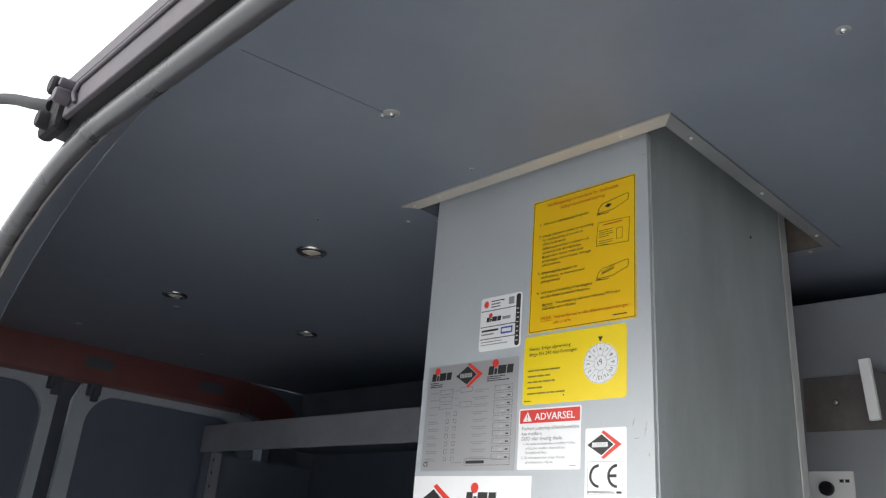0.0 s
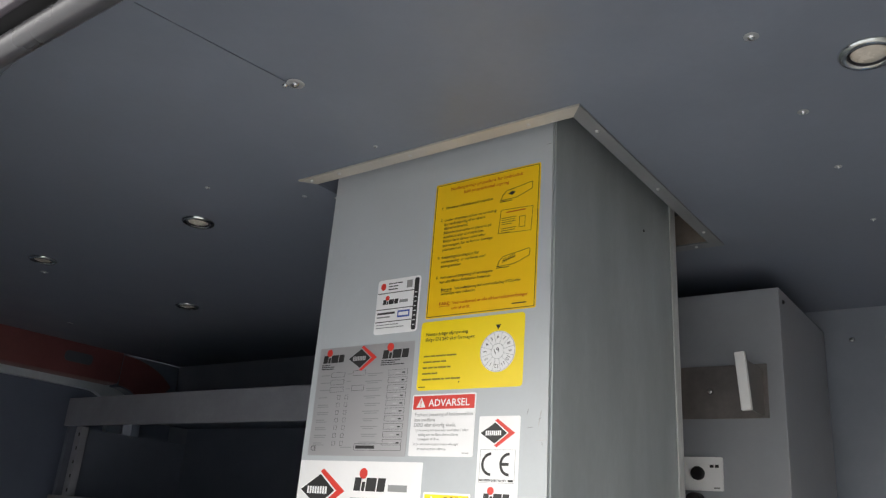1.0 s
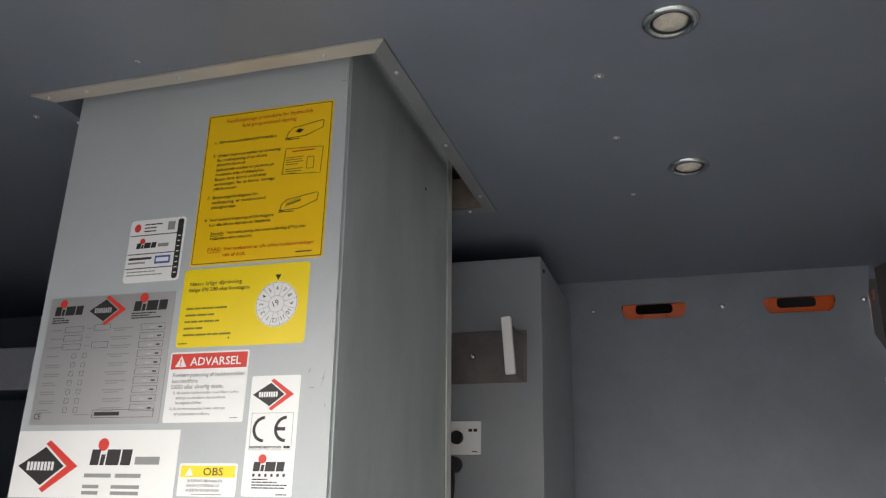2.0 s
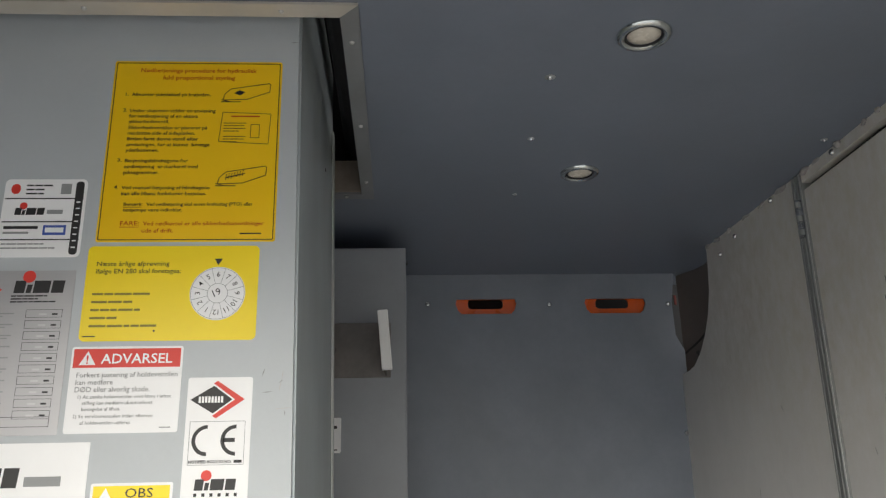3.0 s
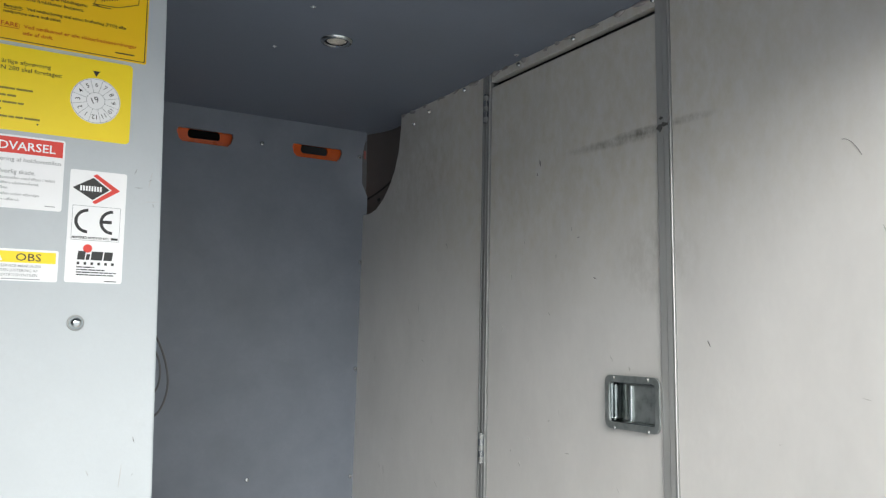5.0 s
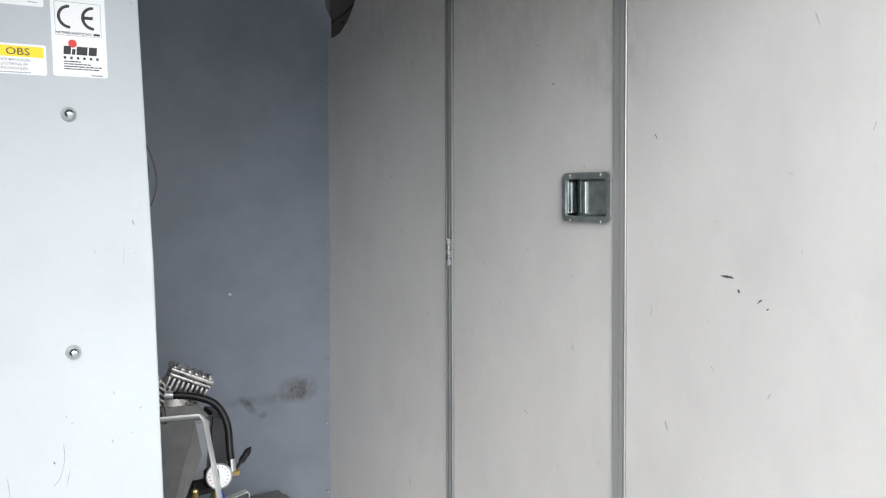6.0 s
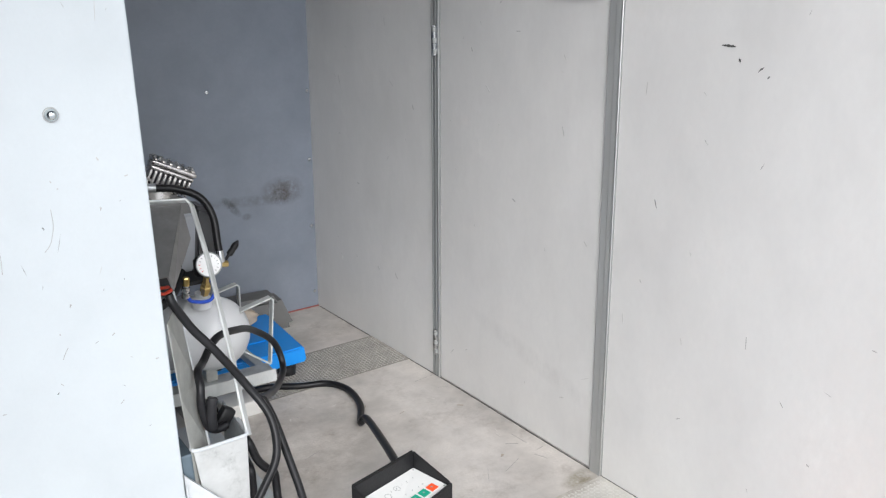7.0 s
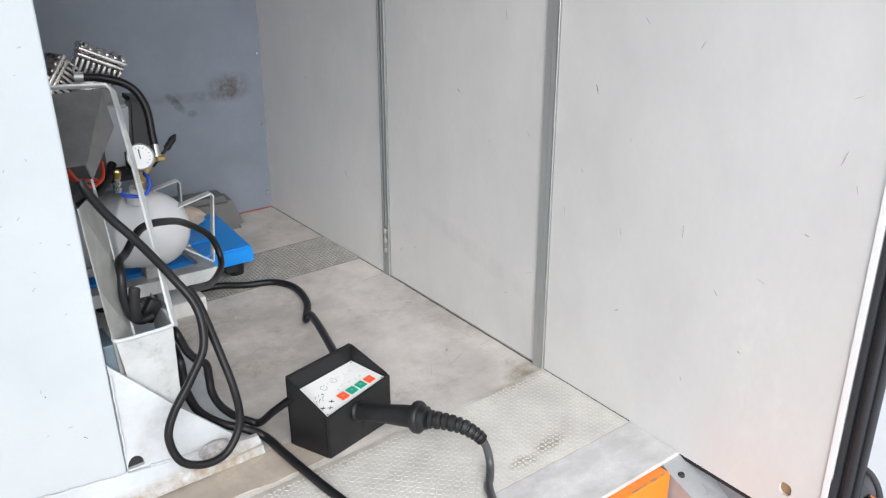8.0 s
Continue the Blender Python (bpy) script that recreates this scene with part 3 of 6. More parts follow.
# the door in the partition
door = tagged(new("door_1"), "off-white closed door in the partition, smeared near the top", "door", "", "structure")
WHERE["door_1"] = Vector((0, 0, 0))
part("door_leaf", sheet([(0.9415, 0.604), (hinge_y(0.604) - 0.002, 0.604), (hinge_y(2.434) - 0.002, 2.434), (0.9415, 2.434)], [rounded(0.953, 1.075, 1.644, 1.725, 0.006)], PX + 0.001, PX + 0.022, "x"), "panel", door)
for z in (2.345, 1.500, 0.670):
    hy = hinge_y(z + 0.037) + 0.0155
    h = part("hinge", cyl(0.0045, 0.075, (PX - 0.006, hy, z), "Z", 12), "steel", door)
    part("leaf", box(PX - 0.0045, PX - 0.0022, hy - 0.014, hy + 0.014, z + 0.003, z + 0.072), "steel", h)
    for q in (0.010, 0.0375, 0.065):
        part("knuckle", cyl(0.0056, 0.012, (PX - 0.006, hy, z + q - 0.006), "Z", 12), "alu_dark", h)
latch = thing("paddle_latch", (PX, 1.015, 1.70), "recessed polished steel paddle latch in the partition door", "door latch")
part("flange", sheet(rounded(0.9395, 1.0830, 1.633, 1.736, 0.014), [rounded(0.950, 1.073, 1.645, 1.723, 0.008)], PX - 0.0088, PX - 0.0055, "x"), "latch_zinc", latch, smooth=30)
part("pan", sheet(rounded(0.950, 1.073, 1.645, 1.723, 0.008), [], PX + 0.028, PX + 0.030, "x"), "latch_zinc", latch)
part("pan_wall", sheet(rounded(0.9495, 1.0735, 1.6445, 1.7235, 0.008), [rounded(0.9515, 1.0715, 1.6465, 1.7215, 0.007)], PX - 0.0056, PX + 0.029, "x"), "chrome", latch)
part("paddle", turned(box(-0.0015, 0.0015, -0.032, 0.032, -0.034, 0.034, 0.001, seg=1), Matrix.Translation((PX + 0.003, 0.988, 1.684)) @ Matrix.Rotation(radians(-4), 4, "Z")), "latch_zinc", latch, "dull zinc pull paddle", 30)
part("paddle_lip", box(PX - 0.001, PX + 0.008, 0.9555, 0.9585, 1.652, 1.716, 0.001, seg=1), "chrome", latch, "bright rolled edge")
part("paddle_roll", cyl(0.0042, 0.066, (PX + 0.002, 1.022, 1.651), "Z", 12), "chrome", latch, "rolled hinge edge", 40)
part("bright_wall", box(PX + 0.004, PX + 0.026, 1.062, 1.0705, 1.65, 1.718, 0.002), "chrome", latch)
part("step_wall", box(PX + 0.012, PX + 0.027, 1.044, 1.050, 1.65, 1.718, 0.002), "latch_zinc", latch)
for y, z in ((0.968, 1.731), (1.058, 1.731), (0.968, 1.635), (1.058, 1.635)):
    part("rivet", lathe([(0, 0.0022), (0.002, 0.0020), (0.0036, 0.0), (0.0036, -0.001)], (PX - 0.0088, y, z), (-1, 0, 0), 12), "alu_dark", latch)

# dark body corner behind the cut-away partition
bmc = bmesh.new()
rows = []
for z in (2.10, 2.18, 2.24, 2.30, 2.36, 2.42, 2.50):
    bulge = 0.022 * math.sin((z - 2.1) * 7)
    rows.append([bmc.verts.new((PX + dx + bulge * (k > 0), y, z)) for k, (dx, y) in enumerate(((0.004, 2.225), (0.022, 2.16), (0.036, 2.09), (0.046, 2.02), (0.052, 1.92)))])
for a, b in zip(rows, rows[1:]):
    for k in range(4):
        bmc.faces.new((a[k], a[k + 1], b[k + 1], b[k]))
corner_trim = solid("corner_trim", bmc, "felt", "dark brown felt trim in the body corner behind the partition", "trim", "structure", smooth=60)
part("fold", tube([(PX + 0.004, 2.215, 2.252), (PX + 0.022, 2.15, 2.275), (PX + 0.034, 2.08, 2.305)], 0.003, 6, 6), "dark", corner_trim)
part("screw", screw_head((PX + 0.016, 2.155, 2.243), (-1, -0.3, 0), 0.006, 0.004), "dark_steel", corner_trim)
part("red_edge", box(PX - 0.012, PX - 0.006, 2.212, 2.2155, 2.385, 2.412), "joint_red", corner_trim, "sliver of red body paint")

# black rubber at the outer edge of the partition
seal = thing("door_seal", (0.285, 0.225, 0.60), "black ribbed rubber seal along the partition's outer edge", "door seal")


def seal_at(z):
    return 0.2465 + (0.0125 * max(0, z - 0.6)) + (0.024 * max(0, z - 1.6) / 0.6)


for k, (dy, w, dx) in enumerate(((0.0, 0.012, 0.0), (0.011, 0.010, 0.006), (0.020, 0.012, -0.002), (0.031, 0.010, 0.004))):
    pts = [(PX + 0.008 + dx, seal_at(z) - dy - w / 2, z) for z in (0.60, 0.9, 1.2, 1.6, 1.9, 2.2)]
    part("rib", strap(pts, w, 0.013, (0, 1, 0)), "seal", seal, smooth=50)
solid("pillar", box(PX + 0.022, PX + 0.10, 0.285, 0.46, 0.30, 2.50, 0.01), "body_grey", "grey door pillar behind the partition", "pillar", "structure")

# step well under the doorway
solid("sill", box(-1.20, 0.50, 0.545, 0.60, 0.30, 0.559), "body_grey", "grey body under the floor edge", "sill", "structure")

# near side of the body, round the sliding doorway
DY = 0.322
RAD = 0.55
AX, AZ = -0.92, 1.748


def doorway(off=0.0, n=14, side=0.0):
    """The doorway's outline from the rear foot up and forward along the top."""
    r = RAD - off
    w = r + side
    pts = [(AX - w, 0.30), (AX - w, 1.0), (AX - w, AZ - 0.2)]
    pts += [(AX - w * math.cos(radians(90 * k / n)), AZ + r * math.sin(radians(90 * k / n))) for k in range(n + 1)]
    return pts + [(-0.4, AZ + r), (0.0, AZ + r), (0.34, AZ + r)]


skin = [(-3.35, 0.30)] + doorway(-0.034) + [(0.34, 2.36), (-3.35, 2.36)]
wall_near = solid("wall_near", sheet(skin, [], DY + 0.020, DY + 0.028, "y"), "white_body", "glossy pale body side round the sliding doorway", "wall", "structure")
inner = [(-3.28, 0.58)] + [(x, max(z, 0.58)) for x, z in doorway(-0.1715, 14, 0.15)] + [(0.34, 2.47), (-3.28, 2.47)]
part("lining", sheet(inner, [], 0.4402, 0.4418, "y"), "lining", wall_near, "grey lining board inside the body side")
ret = bmesh.new()
ra = [ret.verts.new((x, DY + 0.002, z)) for x, z in doorway(0.012)]
rb = [ret.verts.new((x, DY + 0.040, z)) for x, z in doorway(-0.045, 14, 0.10)]
rc = [ret.verts.new((x, DY + 0.118, z)) for x, z in doorway(-0.1716, 14, 0.15)]
for a, b in ((ra, rb), (rb, rc)):
    for k in range(len(a) - 1):
        ret.faces.new((a[k], a[k + 1], b[k + 1], b[k]))
part("door_flange", ret, "lining", wall_near, "dark grey painted flange of the doorway", 50)
roofside = bmesh.new()
for x0, x1, y0, z0 in ((-3.35, -1.34, DY + 0.028, 2.34), (-1.34, 0.40, 0.400, 2.43)):
    q = [roofside.verts.new(p) for p in ((x0, y0, z0), (x1, y0, z0), (x1, 0.70, 2.71), (x0, 0.70, 2.71))]
    roofside.faces.new(q)
part("roof_side", roofside, "white_body", wall_near)
part("rail_back", box(-1.10, 0.34, 0.352, 0.358, 2.345, 2.45), "dark", wall_near, "dark recess behind the door rail")
doorseal = thing("doorway_seal", (AX, DY, 0.60), "grey rubber tube seal round the sliding doorway", "door seal")
part("seal_lip", tube([(x, DY + 0.010, z) for x, z in doorway(0.004)], 0.007, 3, 10), "body_grey", doorseal, "dark inner lip", 80)
part("seal_tube", tube([(x, DY - 0.004, z) for x, z in doorway(0.013)], 0.0135, 3, 14), "tube", doorseal, smooth=80)

rail = thing("door_rail", (-1.08, 0.31, 2.30), "grey steel upper rail of the sliding door", "door rail")
part("channel", strap([(-1.085, 0.300, 2.3455), (0.36, 0.300, 2.3455)], 0.030, 0.027, (0, 1, 0)), "rail_grey", rail, smooth=40)
part("lip", box(-1.08, 0.36, 0.288, 0.296, 2.298, 2.331, 0.002), "rail_grey", rail)
part("groove", box(-1.08, 0.36, 0.2965, 0.330, 2.304, 2.331), "dark", rail)
part("edge", tube([(-1.08, 0.286, 2.330), (0.36, 0.286, 2.330)], 0.0025, 1, 8), "rail_grey", rail)

arm = thing("roller_arm", (-1.05, 0.29, 2.30), "dark steel roller arm of the sliding door on its rail", "roller arm")
part("bracket", box(-1.065, -1.00, 0.280, 0.300, 2.285, 2.345, 0.008), "lever_dark", arm)
part("lever", tube([(-1.03, 0.282, 2.322), (-1.09, 0.276, 2.345), (-1.22, 0.274, 2.400), (-1.36, 0.274, 2.452), (-1.60, 0.272, 2.53)], 0.0085, 6, 10), "lever_dark", arm, smooth=60)
for x, z, r in ((-1.015, 2.343, 0.013), (-0.985, 2.318, 0.010), (-1.03, 2.300, 0.012), (-0.972, 2.330, 0.006)):
    part("roller", lathe([(0, 0.012), (r * 0.8, 0.012), (r, 0.009), (r, -0.006), (0, -0.006)], (x, 0.280, z), (0, -1, 0), 18), "rail_grey" if r < 0.011 else "lever_dark", arm, smooth=40)
part("clip", tube([(-0.955, 0.288, 2.335), (-0.962, 0.284, 2.318), (-0.955, 0.286, 2.302)], 0.003, 4, 8), "rail_grey", arm, smooth=60)

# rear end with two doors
rear_header = solid("header_rear", box(-3.31, -3.202, 0.36, 1.92, 2.336, 2.52, 0.02), "shaded_orange", "orange-painted body header over the rear doors, darkened and dulled for shade", "header", "structure", smooth=40)
corner = bmesh.new()
arcs = []
for k in range(9):
    a = radians(58 * k / 8)
    arcs.append([corner.verts.new(p) for p in ((-3.205, 1.915 + 0.17 * math.sin(a), 2.336 - 0.19 * (1 - math.cos(a))), (-3.205, 1.915 + 0.30 * math.sin(a), 2.465 - 0.20 * (1 - math.cos(a))), (-3.30, 1.915 + 0.30 * math.sin(a), 2.465 - 0.20 * (1 - math.cos(a))), (-3.30, 1.915 + 0.17 * math.sin(a), 2.336 - 0.19 * (1 - math.cos(a))))])
for a, b in zip(arcs, arcs[1:]):
    for k in range(4):
        corner.faces.new((a[k], a[(k + 1) % 4], b[(k + 1) % 4], b[k]))
part("corner", corner, "shaded_orange", rear_header, "rounded body corner", 50)
inside = [(1.915 + 0.17 * math.sin(radians(a)), 2.330 - 0.19 * (1 - math.cos(radians(a)))) for a in range(0, 59, 7)]
part("corner_lining", sheet(inside + [(2.068, 2.0), (2.42, 2.0), (2.42, 2.468), (1.915, 2.468)], [], -3.27, -3.210, "x"), "lining", rear_header, "dark grey lining behind the rounded corner")
for y, w in ((1.17, 0.11), (1.655, 0.12)):
    part("grommet", sheet(rounded(y, y + w, 2.390, 2.432, 0.016), [], -3.2025, -3.198, "x"), "rear_grey", rear_header, "dark oval opening")
solid("wall_rear", box(-3.50, -3.48, 0.2, 2.5, 0.3, 2.75), "rear_grey", "dark outer skin of the rear doors", "wall", "structure")
for k, (y0, y1, w0, w1) in enumerate(((0.36, 1.125, 0.42, 1.080), (1.185, 2.02, 1.245, 1.945))):
    d = tagged(new("door_%d" % (k + 2)), "pale grey rear door with a dark blanked window", "door", "", "structure")
    WHERE[d.name] = Vector((0, 0, 0))
    part("frame", sheet([(y0, 0.62), (y1, 0.62), (y1, 2.27), (y1 - 0.03, 2.346), (y0 + 0.03, 2.346), (y0, 2.27)], [rounded(w0, w1, 1.35, 2.306, 0.12, 8)], -3.305, -3.275, "x"), "door_grey", d, smooth=40)
    part("window", sheet(rounded(w0 - 0.01, w1 + 0.01, 1.34, 2.316, 0.12, 8), [], -3.325, -3.308, "x"), "window_dark", d, "dark blanked window")
    ly = y1 - 0.030 if k == 0 else y0 + 0.062
    part("latch", box(-3.275, -3.235, ly - 0.024, ly + 0.024, 2.290, 2.352, 0.006), "rear_grey", d, "dark latch")
    part("catch", box(-3.250, -3.225, ly - 0.010, ly + 0.014, 2.268, 2.318, 0.003), "rear_grey", d)

# ---- the lift column ----
X0, X1, Y0, Y1 = -1.107, -0.617, 1.030, 1.531
col = thing("lift_column", ((X0 + X1) / 2, 1.30, FLOOR), "pale grey painted steel lift column rising through the ceiling", "lift column")


def lean_in(bm):
    """The column's free side leans in a little above mid height."""
    for v in bm.verts:
        if v.co.x > -0.75 and v.co.z > 1.6:
            v.co.x -= 0.014 * (v.co.z - 1.6) / 0.83
    return bm


part("front_panel", lean_in(sheet([(X0, 0.62), (X1 - 0.003, 0.62), (X1 - 0.003, 1.6), (X1 - 0.003, 2.69), (X0, 2.69)], [], Y0, Y0 + 0.006, "y")), "pedestal", col)
side = None
for z0, z1 in ((0.62, 1.6), (1.6, 2.69)):
    side = lean_in(sheet([(Y0 + 0.0065, z0), (Y1, z0), (Y1, z1), (Y0 + 0.0065, z1)], [], X1 - 0.006, X1, "x", side))
part("side_panel", side, "bare_side", col, "bare galvanised side panel")
part("side_panel", sheet([(Y0 + 0.0065, 0.62), (Y1, 0.62), (Y1, 2.69), (Y0 + 0.0065, 2.69)], [], X0, X0 + 0.006, "x"), "pedestal", col)
part("back_panel", box(X0 + 0.0065, X1 - 0.036, Y1 - 0.008, Y1, 0.62, 2.69), "pedestal", col)
angle = None
for z0, z1 in ((0.66, 1.6), (1.6, 2.56)):
    angle = join(angle, lean_in(box(X1 + 0.0005, X1 + 0.0035, Y1 - 0.024, Y1 + 0.004, z0, z1, 0.001)))
part("corner_angle", angle, "corner_metal", col, "bright bare corner angle")
part("base_flange", box(-1.30, -0.374, 1.006, 1.66, FLOOR + 0.0025, 0.618, 0.004), "base_paint", col, "chipped pale base plate", 40)
part("fillet", prism([(-1.115, 1.000, 0.604), (-1.115, 1.036, 0.604), (-1.115, 1.036, 0.710), (-1.115, 1.028, 0.710)], [(-0.376, 1.000, 0.604), (-0.376, 1.036, 0.604), (-0.376, 1.036, 0.628), (-0.376, 1.026, 0.628)]), "base_paint", col, "thickly painted fillet along the base", 50)
hole = [(-0.600 + 0.0145 * math.cos(radians(a)), 0.659 + 0.021 * max(0.0, math.sin(radians(a))) - (0.003 if a > 180 else 0)) for a in range(0, 360, 20)]
part("gusset", sheet([(X1 + 0.001, 0.868), (X1 + 0.001, 0.630), (-0.424, 0.630), (-0.424, 0.650), (-0.524, 0.758)], [hole], 1.034, 1.042, "y"), "base_paint", col, "chipped triangular base gusset")
part("drain_hole", box(-0.616, -0.583, 1.0425, 1.046, 0.650, 0.685), "dark", col, "dark drain hole in the gusset")
beads = random.Random(5)
part("paint_spot", sheet([(-0.535 + 0.006 * math.cos(a) * (1 + 0.3 * math.sin(3 * a)), 0.623 + 0.006 * math.sin(a)) for a in (0.6 * k for k in range(10))], [], 1.0065, 1.0105, "y"), "chip", col, "small drop of yellow paint")
weld = [(x / 1000, Y0 - 0.003, 0.655 - 0.000111 * (x + 617) + beads.uniform(-0.0015, 0.0015)) for x in range(-1104, -616, 18)]
part("weld", tube(weld, 0.005, 3, 8, radii=lambda t: 0.0026 + 0.0007 * math.sin(t * 190)), "base_paint", col, "painted-over weld bead", 60)
weld = [(X1 + 0.002 + beads.uniform(-0.001, 0.001), 1.031, z / 1000) for z in range(686, 866, 15)]
part("weld", tube(weld, 0.003, 3, 8, radii=lambda t: 0.0017 + 0.0005 * math.sin(t * 80)), "base_paint", col, "painted-over weld bead", 60)
weld = [(x / 1000, 1.031, 0.655 - 0.000111 * (x + 617) + beads.uniform(-0.0015, 0.0015)) for x in range(-578, -424, 14)]
part("weld", tube(weld, 0.004, 3, 8, radii=lambda t: 0.0022 + 0.0006 * math.sin(t * 70)), "base_paint", col, "painted-over weld bead", 60)
for x, z in ((-0.725, 1.821), (-0.735, 1.482)):
    bl = part("bolt", lathe([(0, 0.0125), (0.0035, 0.0119), (0.0063, 0.0100), (0.0082, 0.0066), (0.0088, 0.0030), (0.0088, 0)], (x, Y0, z), (0, -1, 0), 24), "chrome", col, smooth=40)
    part("washer", lathe([(0.0086, 0.0022), (0.0102, 0.0020), (0.0106, 0.0), (0.0086, 0.0)], (x, Y0, z), (0, -1, 0), 24), "alu_dark", bl, smooth=40)
for y, z in ((1.378, 2.425),):
    part("rivet", lathe([(0, 0.0012), (0.0022, 0.001), (0.003, 0)], (X1 - 0.014 * (z - 1.6) / 0.83, y, z), (1, 0, 0), 10), "dark_steel", col)
part("cleat", box(-0.846, -0.838, Y0 - 0.010, Y0, 0.750, 0.795, 0.003), "steel", col, "small steel cleat")
clump = bmesh.new()
bmesh.ops.create_icosphere(clump, subdivisions=3, radius=1.0)
for v in clump.verts:
    k = beads.uniform(0.86, 1.12)
    v.co = Vector((-0.462 + 0.031 * v.co.x * k, 1.020 + 0.020 * v.co.y * k, 0.636 + 0.019 * v.co.z * k))
part("dirt_lump", clump, "lump", col, "lump of old sealant on the base plate")
crust = bmesh.new()
bmesh.ops.create_icosphere(crust, subdivisions=2, radius=1.0)
for v in crust.verts:
    k = beads.uniform(0.8, 1.15)
    v.co = Vector((-0.474 + 0.022 * v.co.x * k, 1.008 + 0.010 * v.co.y * k, 0.628 + 0.009 * v.co.z * k))
part("rust_crust", crust, "rust_chip", col, "brown crust under the sealant")

# frame round the ceiling opening
OX0, OX1, OY0, OY1 = -1.150, -0.556, 0.967, 1.620
IX0, IX1, IY0, IY1 = -1.125, -0.580, 0.994, 1.592
frame_thing = thing("opening_trim", (-0.84, 1.30, CEIL), "dull aluminium angle trim round the ceiling opening", "trim")
zb, zt = CEIL - 0.004, CEIL - 0.0005
for pts, metal in (([(OX0, OY0), (OX1, OY0), (IX1, IY0), (IX0, IY0)], "trim"), ([(OX1, OY0), (OX1, OY1), (IX1, IY1), (IX1, IY0)], "trim_grey"),
                   ([(OX1, OY1), (OX0, OY1), (IX0, IY1), (IX1, IY1)], "trim_grey"), ([(OX0, OY1), (OX0, OY0), (IX0, IY0), (IX0, IY1)], "lining")):
    part("flange", sheet([Vector((px, py)).lerp(Vector((-0.84, 1.3)), 0.0006) for px, py in pts], [], zb, zt, "z"), metal, frame_thing)
for x0, x1, y0, y1, metal in ((IX0, IX1, IY0 - 0.003, IY0, "lining"), (IX0, IX1, IY1, IY1 + 0.003, "steel_brown"), (IX0 - 0.003, IX0, IY0, IY1, "lining"), (IX1, IX1 + 0.003, IY0, IY1, "trim_grey")):
    part("upstand", box(x0, x1, y0, y1, CEIL, 2.537), metal, frame_thing)
for x, y in ((-0.651, 0.982), (-0.887, 0.980), (-1.124, 0.978), (-0.568, 1.050), (-0.568, 1.295), (-0.568, 1.53), (-0.75, 1.606), (-0.61, 1.606), (-1.138, 1.06), (-1.138, 1.35), (-1.052, 0.977)):
    part("screw", screw_head((x, y, zb), (0, 0, -1), 0.0036, 0.0024), "alu", frame_thing)

# ---- ceiling lamps and screws ----


def ceiling_lamp(x, y):
    la = thing("ceiling_lamp", (x, y, CEIL), "small round recessed lamp with a chrome rim, switched off", "ceiling lamp", "ceiling lamps")
    part("rim", lathe([(0.0255, -0.0035), (0.0285, -0.0060), (0.0345, -0.0045), (0.0365, -0.001), (0.0365, 0.0), (0.0255, 0.0)], (x, y, CEIL), (0, 0, 1), 40), "chrome", la, smooth=60)
    part("inner_ring", lathe([(0.0225, -0.0015), (0.0240, -0.0040), (0.0250, -0.0015)], (x, y, CEIL), (0, 0, 1), 36), "dark_steel", la, smooth=60)
    part("lens", lathe([(0, -0.0060), (0.010, -0.0052), (0.018, -0.0034), (0.0224, -0.0008), (0.0224, 0)], (x, y, CEIL), (0, 0, 1), 36), "lamp_glass", la, "frosted lens", 60)
    return la


lamp0 = ceiling_lamp(-0.183, 1.031)
for x, y in ((-0.168, 1.494), (-1.532, 1.025), (-2.194, 1.015), (-2.206, 1.496)):
    copy_thing(lamp0, pose(x, y, CEIL))
rosette = thing("screw_rosette", (-0.903, 0.712, CEIL), "round steel washer with a screw at the end of a split", "screw")
part("washer", lathe([(0, -0.002), (0.010, -0.002), (0.0135, -0.0005), (0.0135, 0)], (-0.896, 0.717, CEIL), (0, 0, 1), 24), "galv", rosette, smooth=40)
part("screw", screw_head((-0.896, 0.717, CEIL - 0.002), (0, 0, -1), 0.0055, 0.003), "steel", rosette)
part("screw", screw_head((-0.914, 0.712, CEIL), (0, 0, -1), 0.0045, 0.003), "steel", rosette)
for k, (x, y, r) in enumerate(((-1.350, 0.909, 0.005), (-0.297, 0.925, 0.0095), (-0.288, 1.143, 0.008), (-0.283, 1.348, 0.006), (-0.275, 1.604, 0.005), (-2.884, 1.484, 0.011), (-2.863, 0.996, 0.011),
                                   (-2.313, 1.082, 0.011), (0.228, 1.348, 0.006), (-0.924, 0.931, 0.004), (-1.199, 1.031, 0.005))):
    sc = thing("ceiling_screw", (x, y, CEIL), "small steel screw in the ceiling board", "screw", "ceiling screws")
    part("washer", lathe([(0, -0.0012), (r * 0.7, -0.0012), (r, -0.0003), (r, 0)], (x, y, CEIL), (0, 0, 1), 20), "galv", sc, smooth=40)
    part("head", screw_head((x, y, CEIL - 0.001), (0, 0, -1), r * 0.5, 0.0025), "steel", sc)

